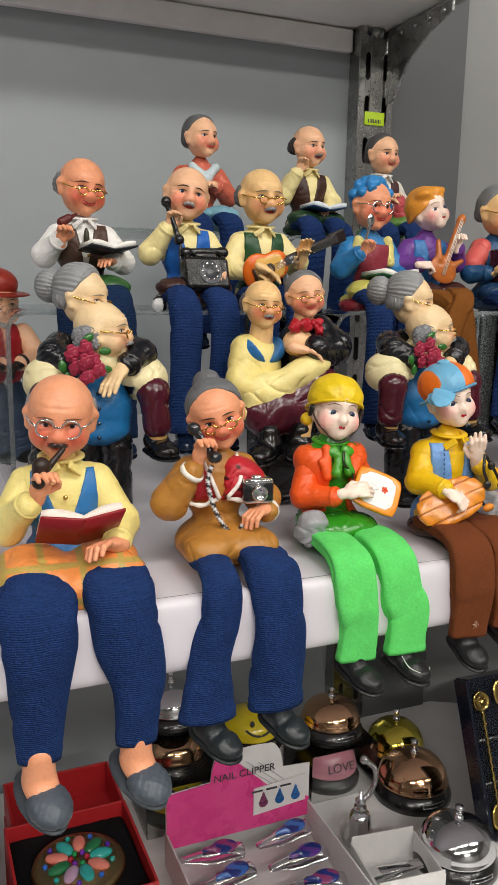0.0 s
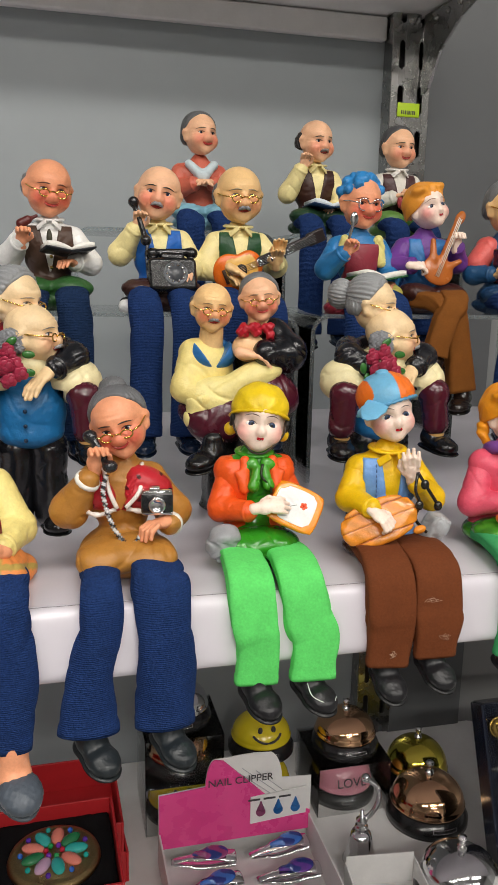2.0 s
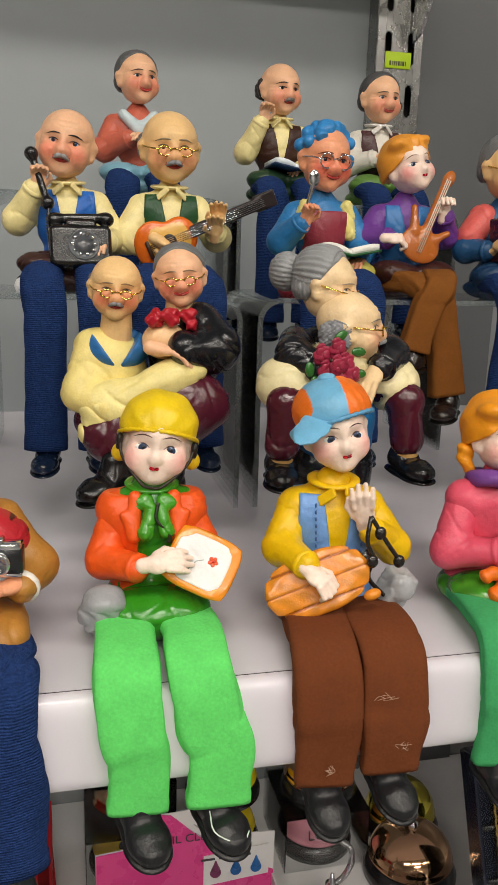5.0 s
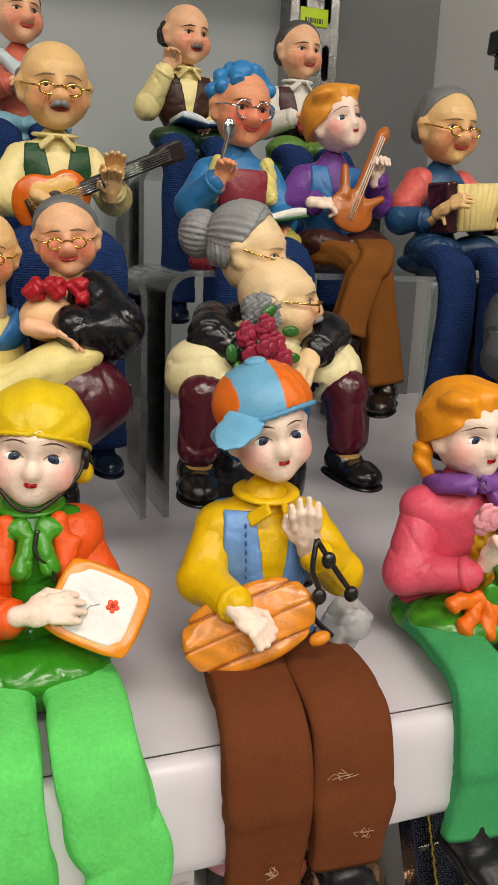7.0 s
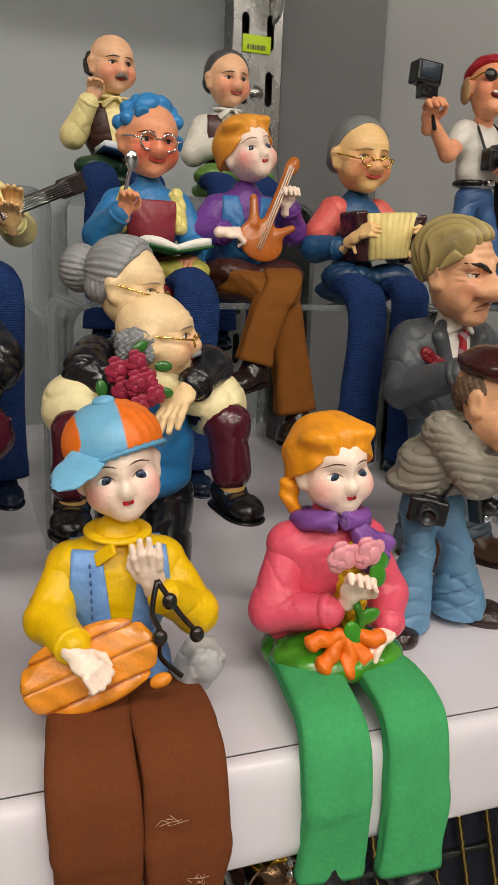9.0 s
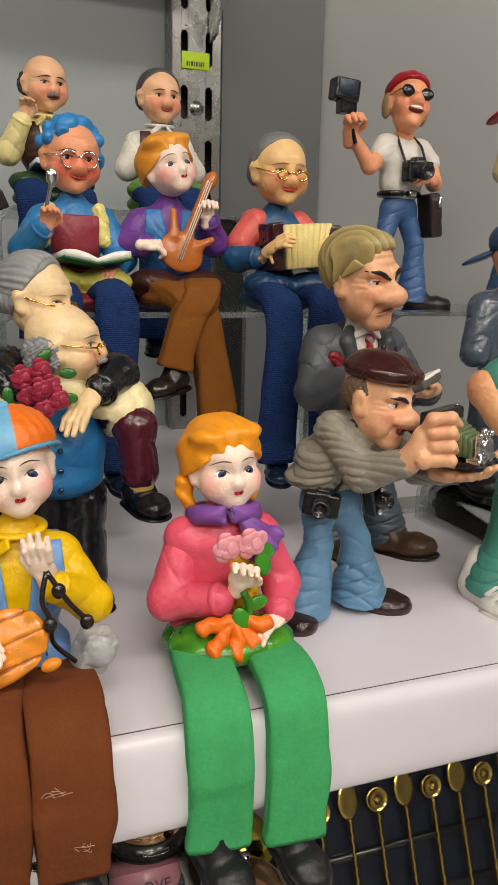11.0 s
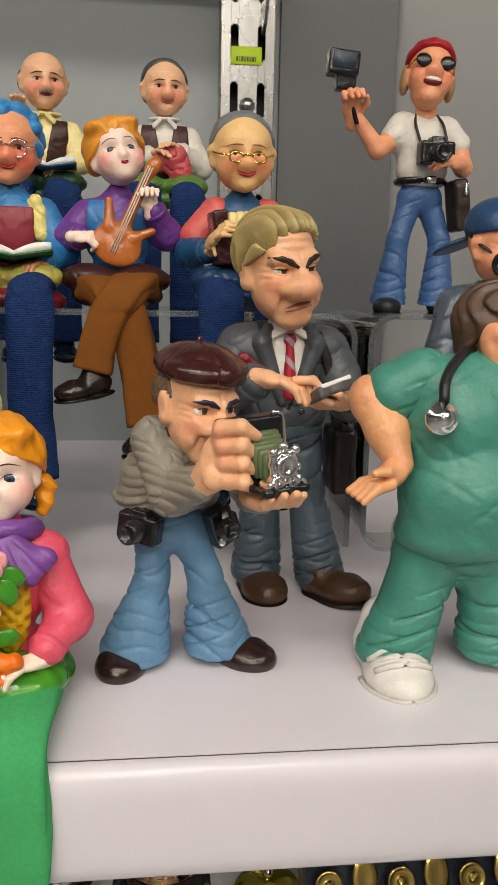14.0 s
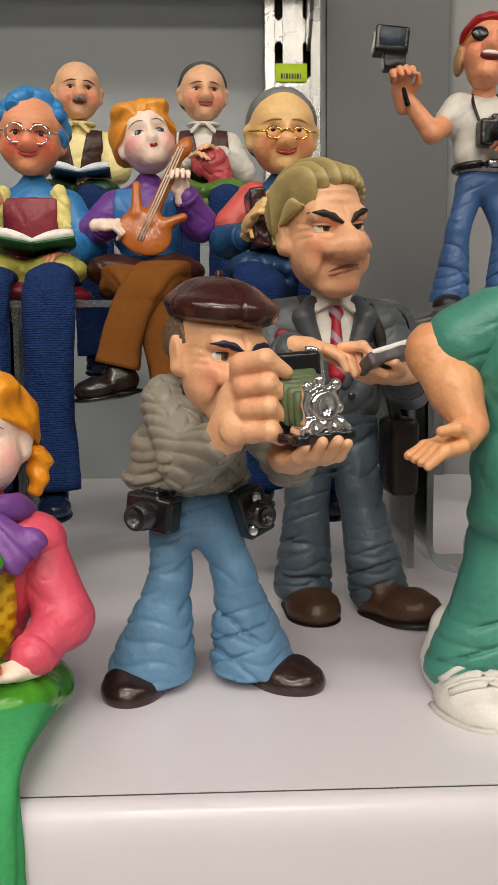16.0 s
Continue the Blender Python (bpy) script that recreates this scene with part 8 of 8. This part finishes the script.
def bell(x, y, r, dome_mat, label, z=LZ, base_col=BLACKP, ratio=0.62, band=None, face=""):
    """A counter bell: base, dome, rim, push button."""
    ob = thing("counter_bell", pose(x, y, z), label, "counter bell", "counter bells")
    R = r * 100
    c = Clay()
    c.turned([(0, 0), (R, 0), (R * 1.0, R * 0.14), (R * 0.94, R * 0.24), (R * 0.86, R * 0.36), (R * 0.8, R * 0.4), (0, R * 0.4)], (1, 1, 1), 40)
    part("base", c, base_col, ob)
    c = Clay()
    prof = [(R * 0.88 * math.cos(a), R * 0.5 + R * ratio * math.sin(a)) for a in np.linspace(0, 1.5, 14)]
    c.turned([(R * 0.8, R * 0.42), (R * 0.9, R * 0.42), (R * 0.91, R * 0.47)] + prof + [(0, R * (0.5 + ratio))], (1, 1, 1), 44)
    dome = part("dome", c, dome_mat, ob)
    c = Clay()
    c.turned([(R * 0.11, 0), (R * 0.11, R * 0.08), (R * 0.07, R * 0.1), (R * 0.07, R * 0.22), (R * 0.1, R * 0.24), (R * 0.1, R * 0.32), (0, R * 0.34)], (1, 1, 1), 16, M=np.array(pose(0, 0, R * (0.49 + ratio))))
    part("push_button", c, SILVER, ob, "chrome push button")
    c = Clay()
    arc = [(R * 1.0 * math.sin(t), -R * 0.99 * math.cos(t), R * 0.26) for t in np.linspace(-0.3, 0.3, 10)]
    c.tube([np.array(q) + (0, -0.02, R * 0.05) for q in arc] + [np.array(q) + (0, -0.02, -R * 0.05) for q in arc[::-1]], 0.04, (1, 1, 1), 6, closed=True)
    part("badge_outline", c, SILVER, ob)
    if face == "smile":
        for sx in (-1, 1):
            a = 0.75
            c = Clay()
            c.blob([E((sx * R * 0.2, -R * 0.88 * math.cos(a) - 0.02, R * 0.5 + R * ratio * math.sin(a)), (R * 0.07, R * 0.05, R * 0.12))], (1, 1, 1), 0.1, R * 0.03)
            part("printed_eye", c, INK, dome)
        c = Clay()
        pts = []
        for t in np.linspace(-0.55, 0.55, 12):
            a = 0.22 + 0.9 * t * t
            pts.append((R * 0.9 * math.cos(a) * math.sin(t), -R * 0.9 * math.cos(a) * math.cos(t), R * 0.5 + R * ratio * math.sin(a)))
        c.tube(pts, R * 0.035, (1, 1, 1), 6)
        part("printed_smile", c, INK, dome)
    return ob


YELLOWM = material("yellow_enamel", (0.75, 0.6, 0.02), rough=0.18, coat=0.5, grain=0.02)
PINKM = material("pink_enamel", (0.75, 0.3, 0.38), rough=0.25, coat=0.4, grain=0.02)


def letters(text, size, m, mat, parent, name="lettering"):
    cu = bpy.data.curves.new(name, "FONT")
    cu.body, cu.size, cu.extrude, cu.align_x, cu.align_y = text, size, 0.00015, "CENTER", "CENTER"
    ob = new(name, cu)
    dg = bpy.context.evaluated_depsgraph_get()
    me = bpy.data.meshes.new_from_object(ob.evaluated_get(dg))
    bpy.data.objects.remove(ob)
    me.materials.append(mat)
    o = new(name, me)
    o.parent = parent
    o.matrix_basis = m
    return o


def clear_case(x, y, w, d, h, z=LZ):
    ob = thing("clear_box", pose(x, y, z), "clear plastic box around a counter bell", "clear box", "clear plastic boxes")
    t = 0.06
    for nm, cpos, half in (("panel", (0, -d / 2, h / 2), (w / 2, t, h / 2)), ("panel", (-w / 2, 0, h / 2), (t, d / 2, h / 2)), ("panel", (w / 2, 0, h / 2), (t, d / 2, h / 2)), ("lid", (0, 0, h), (w / 2, d / 2, t))):
        c = Clay()
        c.box(cpos, half, (1, 1, 1), 0.03)
        o = part(nm, c, FILMY, ob, smooth=False)
        o.visible_shadow = False
    return ob


STACKY = 0.845
bell(0.255, STACKY, 0.042, YELLOWM, "yellow enamel bell with a smiling face in a clear box", face="smile")
bell(0.255, STACKY, 0.042, COPPER, "copper bell stacked in a clear box", LZ + 0.062)
bell(0.252, STACKY, 0.042, SILVER, "chrome bell on top of a stack", LZ + 0.124)
clear_case(0.255, STACKY, 9.2, 9.2, 6.1)
clear_case(0.255, STACKY, 9.2, 9.2, 6.1, LZ + 0.062)
bell(0.362, STACKY + 0.012, 0.042, YELLOWM, "yellow enamel bell with a smiling face", face="smile")
bell(0.362, STACKY + 0.012, 0.042, YELLOWM, "yellow enamel bell with a smiling face on top of another", LZ + 0.062, face="smile")
pk = bell(0.465, STACKY - 0.01, 0.043, PINKM, "pink enamel bell lettered LOVE in a clear box", ratio=0.85)
letters("LOVE", 0.016, pose(0, -0.0372, 0.034, 78, 0, 0), INK, pk)
bell(0.467, STACKY - 0.01, 0.043, COPPER, "copper bell stacked on a pink one", LZ + 0.066)
clear_case(0.465, STACKY - 0.01, 9.4, 9.4, 6.5)
bell(0.572, 0.838, 0.045, YGOLD, "yellow gold counter bell on a black base", ratio=0.8)
bell(0.552, 0.765, 0.05, COPPER, "copper counter bell on a black base", ratio=0.66)
bell(0.528, 0.64, 0.048, SILVER, "chrome counter bell on a black base", ratio=0.66)

# small hand bell with a hooked handle
hb = thing("hand_bell", pose(0.442, 0.71, LZ), "small chrome hand bell with a hooked handle", "hand bell")
c = Clay()
c.turned([(1.9, 0), (2.0, 0.15), (1.75, 0.6), (1.5, 1.6), (1.35, 2.8), (1.1, 3.6), (0.5, 4.0), (0, 4.05)], (1, 1, 1), 32)
part("bell_body", c, SILVER, hb)
c = Clay()
c.turned([(0.3, 3.9), (0.75, 4.2), (0.75, 4.5), (0.4, 4.7), (0.65, 5.0), (0.65, 5.3), (0.3, 5.6), (0.18, 6.4), (0, 6.5)], (1, 1, 1), 22)
part("collar", c, SILVER, hb)
c = Clay()
c.tube(spline([(0.2, 0, 5.2), (1.2, 0, 5.9), (1.9, 0, 7.4), (1.7, 0, 9.0), (0.8, 0, 10.0), (0.3, 0, 10.4)], 24), 0.3, (1, 1, 1), 12)
c.blob([E((0.2, 0, 10.5), 0.5)], (1, 1, 1), 0.1, 0.1)
part("handle", c, SILVER, hb)


# red gift boxes with a jewelled compact
def red_box(z, x=0.098, y=0.655, rz=0, opened=False):
    ob = thing("gift_box", pose(x, y, z, 0, 0, rz), "open red card gift box lined with black velvet" if opened else "closed red card gift box in a stack", "gift box", "red gift boxes")
    c = Clay()
    for sx in (-1, 1):
        c.box((sx * 5.9, 0, 1.9), (0.14, 6.2, 1.9), (1, 1, 1), 0.05)
        c.box((0, sx * 6.1, 1.9), (5.75, 0.14, 1.9), (1, 1, 1), 0.05)
    c.box((0, 0, 0.1), (5.7, 5.9, 0.09), (1, 1, 1), 0.03)
    part("tray", c, REDCARD, ob, smooth=False)
    if opened:
        c = Clay()
        c.blob([X((0, 0, 1.5), (5.7, 5.9, 0.9), 0.3)], (1, 1, 1), 0.1, 0.35, None, folds(0.06))
        part("lining", c, VELVET, ob)
    return ob


for i in range(3):
    red_box(LZ + 0.039 * i + 0.001, 0.098 + 0.004 * i, 0.655 + 0.002 * i, (2, -3, 1)[i], i == 2)
red_box(LZ + 0.001, 0.118, 0.79, 4)
red_box(LZ + 0.040, 0.116, 0.79, 1)
cp = thing("compact_mirror", pose(0.106, 0.655, LZ + 0.0795 + 0.024), "round antique gold compact set with coloured stones in petals", "compact mirror")
c = Clay()
c.turned([(0, 0), (4.2, 0), (4.35, 0.3), (4.2, 0.7), (3.7, 0.85), (3.4, 0.75), (3.2, 0.95), (0, 1.0)], (1, 1, 1), 48)
part("case", c, material("antique_gold", (0.42, 0.31, 0.14), rough=0.3, metal=1.0, bump=0.8, bump_scale=900, grain=0.2), cp)
GEM = material("cut_stone", rough=0.08, coat=0.8, grain=0.12, grain_scale=200)
gems = ("2FB6B0", "1E7A48", "F08A78", "2FB6B0", "F08A78", "1E7A48", "CFA8C8", "2FB6B0", "F08A78", "1E7A48")
for i in range(9):
    a = i * 2 * math.pi / 9
    c = Clay()
    c.blob([E((2.05, 0, 1.15), (1.1, 0.62, 0.42))], lin(gems[i]), 0.1, 0.09, np.array(pose(0, 0, 0, 0, 0, math.degrees(a))))
    part("petal_stone", c, GEM, cp)
    c = Clay()
    c.blob([E((3.1 * math.cos(a + 0.35), 3.1 * math.sin(a + 0.35), 1.1), 0.26)], lin(("5A2AA8", "2A6AD0", "18A8A0")[i % 3]), 0.1, 0.06)
    part("round_stone", c, GEM, cp)
for i in range(6):
    c = Clay()
    c.blob([E((0.75 * math.cos(i), 0.75 * math.sin(i), 1.2), 0.26)], lin(("C81E3A", "7A2AB0", "18A050")[i % 3]), 0.1, 0.06)
    part("round_stone", c, GEM, cp)

# nail clipper counter display
nd = thing("nail_clipper_display", pose(0.305, 0.675, LZ), "pink and white nail clipper display box with an upright header", "display box")
c = Clay()
for sx in (-1, 1):
    c.box((sx * 8.7, 0, 2.1), (0.1, 7.8, 2.1), (1, 1, 1), 0.04)
c.box((0, 0, 0.1), (8.6, 7.8, 0.1), (1, 1, 1), 0.04)
part("tray", c, WHITECARD, nd, smooth=False)
c = Clay()
c.box((0, -7.85, 1.7), (8.8, 0.1, 1.7), (1, 1, 1), 0.04)
part("front_flap", c, TURQ, nd, smooth=False)


def header(pts, y, mat, name, label=""):
    n = len(pts)
    v = [(x, y, z) for x, z in pts] + [(x, y + 0.12, z) for x, z in pts]
    me = bpy.data.meshes.new(name)
    me.from_pydata((np.array(v) * 0.01).tolist(), [], [tuple(range(n)), tuple(range(n, 2 * n))[::-1]] + [(i, (i + 1) % n, (i + 1) % n + n, i + n) for i in range(n)])
    me.materials.append(mat)
    o = new(name, me)
    o.parent = nd
    return tagged(o, label)


hump = [(-3.6 + 1.1 * (1 - math.cos(a)), 9.0 + 3.6 * math.sin(a)) for a in np.linspace(0.1, 1.5, 8)] + [(x, 12.7 + 0.1 * math.sin(x)) for x in (-1.5, 0.5, 2.0)] + [(3.6 + 1.7 * math.sin(a), 9.0 + 3.7 * math.cos(a)) for a in np.linspace(0.2, 1.5, 8)]
header([(-8.8, 2.2), (8.8, 2.2), (8.8, 9.0)] + hump[::-1] + [(-8.8, 9.0)], 7.3, WHITECARD, "header_card", "white header card with a rounded top")
header([(-8.75, 2.25), (8.75, 2.25), (8.75, 4.6), (3.4, 7.4), (-1.6, 12.4)] + [q for q in hump[::-1] if q[0] < -1.8] + [(-8.75, 8.95)], 7.15, PINKCARD, "printed_panel", "pink printed panel")
header([(1.6, 4.0), (8.2, 4.5), (8.2, 7.9), (1.6, 7.4)], 7.0, WHITECARD, "picture_panel")
letters("NAIL CLIPPER", 0.0125, pose(0.004, 0.0696, 0.098, 90, 0, 0), INK, nd)
for i in range(3):
    c = Clay()
    c.box((2.0 + 3.6 * i * 0.5, 6.95, 7.05), (0.7, 0.02, 0.12), (1, 1, 1), 0.01)
    part("printed_bar", c, INK, nd)
    c = Clay()
    c.blob([E((2.8 + 2.05 * i, 6.95, 5.4), (0.75, 0.06, 0.75)), C((2.8 + 2.05 * i, 6.95, 5.9), (2.8 + 2.05 * i, 6.95, 6.7), 0.35, 0.1)], lin(("7A3A5E", "1E5E9E", "2A6AAE")[i]), 0.1, 0.08)
    part("printed_picture", c, RESIN, nd)
for i in range(3):
    c = Clay()
    c.tube([(-1.0 + i * 1.6, 7.22, 11.6 - i * 0.5), (7.0 + i * 0.3, 7.22, 4.9 + i * 0.4)], 0.05, (1, 1, 1), 5)
    part("printed_line", c, GREYINK, nd)


def clipper(x, y, z, rz, hue):
    ob = thing("nail_clipper", pose(x, y, z, 14, 0, rz) @ Matrix.Scale(1.22, 4), "chromed nail clipper with a glossy printed teardrop", "nail clipper", "boxed nail clippers")
    c = Clay()
    for dz, sg in ((0.25, 1), (-0.25, -1)):
        c.tube(spline([(-2.9, 0, dz * 0.2), (-1.5, 0, dz * 1.6), (0.6, 0, dz * 2.4), (2.4, 0, dz * 1.2), (2.9, 0, dz * 0.6)], 18), [0.3] * 6 + [0.55] * 6 + [0.7] * 6, (1, 1, 1), 10, flat=(0.22, 1.0), side=(0, 0, 1))
    part("clipper_body", c, SILVER, ob)
    c = Clay()
    c.blob([E((1.0, 0, 0.95), (1.2, 0.72, 0.22)), C((0, 0, 0.95), (-0.9, 0, 0.85), 0.3, 0.15)], lambda p: np.where((np.sin(3.2 * p[:, 0] + 2 * np.sin(4 * p[:, 1]) + hue) > 0)[:, None], np.array(lin("22307E")), np.array(lin(("8E3A72", "3A6AC0", "5A2E8E")[int(hue) % 3]))), 0.2, 0.08)
    part("printed_cabochon", c, GEM, ob)
    return ob


for r_ in range(4):
    for k_ in range(2):
        clipper(0.305 + (-0.042, 0.044)[k_], 0.722 - 0.039 * r_, LZ + 0.022 - 0.001 * r_, (-6, 8, 2, -9, 5)[(r_ + k_) % 5], r_ * 1.3 + k_)

# white tray with a clipper
tr = thing("card_tray", pose(0.445, 0.635, LZ, 0, 0, -6), "small white card tray", "tray")
c = Clay()
for sx in (-1, 1):
    c.box((sx * 3.9, 0, 1.6), (0.08, 3.6, 1.6), (1, 1, 1), 0.03)
    c.box((0, sx * 3.6, 1.9), (3.8, 0.08, 1.9), (1, 1, 1), 0.03)
c.box((0, 0, 0.08), (3.8, 3.5, 0.08), (1, 1, 1), 0.03)
part("tray_walls", c, WHITECARD, tr, smooth=False)
cl = thing("steel_nail_clipper", pose(0.446, 0.632, LZ + 0.016, 0, 0, 4), "plain steel nail clipper lying in the white tray", "nail clipper")
c = Clay()
c.box((0, 0, 0), (3.0, 0.6, 0.1), (1, 1, 1), 0.05)
c.box((0.2, 0, 0.65), (2.8, 0.55, 0.1), (1, 1, 1), 0.05, rot=(0, 8, 0))
part("lever", c, SILVER, cl)

# black spoon case with a clear cover
sp = thing("spoon_case", pose(0.728, 0.652, LZ + 0.003, -22, 0, 0), "black case of ornate gold teaspoons under a clear cover", "spoon case")
CASE = material("black_satin_lining", (0.01, 0.014, 0.03), rough=0.16, grain=0.2, coat=0.5, bump=1.2, bump_scale=45, blotch=0.3)
c = Clay()
c.box((0, 1.0, 9.2), (14.6, 0.6, 9.2), (1, 1, 1), 0.1)
for sx in (-1, 1):
    c.box((sx * 14.6, 0.0, 9.2), (0.25, 1.3, 9.2), (1, 1, 1), 0.1)
c.box((0, 0.0, 18.3), (14.5, 1.3, 0.25), (1, 1, 1), 0.1)
c.box((0, 0.0, 0.25), (14.5, 1.3, 0.25), (1, 1, 1), 0.1)
part("case_shell", c, CASE, sp, smooth=False)
for zz in (11.0, 6.0):
    c = Clay()
    c.box((0, 0.1, zz), (14.2, 0.3, 0.35), (1, 1, 1), 0.1)
    part("holder_strip", c, BLACKP, sp)
c = Clay()
c.box((0, -1.35, 9.2), (14.6, 0.06, 9.2), (1, 1, 1), 0.03)
o = part("clear_cover", c, FILMY, sp, smooth=False)
o.visible_shadow = False
for i in range(9):
    so = thing("teaspoon", sp.matrix_basis @ pose(-0.125 + 0.031 * i, -0.003, 0.09, 0, 0, 0), "ornate gold teaspoon with a twisted stem", "teaspoon", "gold teaspoons")
    up = 1 if i % 2 else -1
    c = Clay()
    c.tube([(0, 0, z) for z in np.linspace(-5.5, 5.5, 60)], 0.26, (1, 1, 1), 8, wob=lambda t, th: 1 + 0.25 * np.sin(2 * th + 70 * t))
    part("stem", c, GOLD, so)
    c = Clay()
    c.blob([E((0, 0, up * 7.0), (1.15, 0.32, 1.75))], (1, 1, 1), 0.1, 0.1, None, lambda p: 0.3 * np.exp(-((p[:, 1] + 0.3) / 0.2) ** 2 - (p[:, 0] / 0.7) ** 2 - ((p[:, 2] - up * 7.0) / 1.1) ** 2))
    part("bowl", c, GOLD, so)
    c = Clay()
    c.turned([(0, 0.3), (0.5, 0.25), (0.9, 0.12), (1.0, 0.22), (1.2, 0.2), (1.25, 0.0), (1.2, -0.15), (0, -0.15)], (1, 1, 1), 26, M=np.array(pose(0, 0, -up * 6.6, 90, 0, 0)))
    c.blob([E((0, -0.25, -up * 6.6), (0.45, 0.2, 0.5))], (1, 1, 1), 0.1, 0.08, None, lambda p: 0.06 * np.sin(12 * p[:, 0]) * np.sin(12 * p[:, 2]))
    part("medallion", c, GOLD, so)

# open card box with a purple trinket, by the red boxes
ob = thing("open_card_box", pose(-0.012, 0.66, LZ), "open white-edged card box with pale inside", "card box")
c = Clay()
for sx in (-1, 1):
    c.box((sx * 4.3, 0, 5.5), (0.2, 8.5, 5.5), (1, 1, 1), 0.05)
    c.box((0, sx * 8.4, 5.5), (4.2, 0.2, 5.5), (1, 1, 1), 0.05)
part("box_walls", c, WHITECARD, ob, smooth=False)
c = Clay()
c.box((0, 0, 4.0), (4.05, 8.1, 3.9), (1, 1, 1), 0.1)
part("insert", c, WOODW, ob, smooth=False)
pt = thing("purple_trinket", pose(-0.012, 0.63, LZ + 0.079), "oval purple stone trinket in a gilt mount", "trinket")
c = Clay()
c.blob([E((0, 0, 0.8), (2.2, 2.8, 0.9))], lin("7A3E9A"), 0.1, 0.15)
part("stone", c, GEM, pt)
c = Clay()
th_ = np.linspace(0, 2 * np.pi, 40, endpoint=False)
c.tube(np.stack([2.4 * np.cos(th_), 3.0 * np.sin(th_), 0 * th_ + 0.5], 1), 0.35, (1, 1, 1), 8, closed=True, side=(0, 0, 1), wob=lambda t, th: 1 + 0.2 * np.sin(150 * t))
part("mount", c, GOLD, pt)
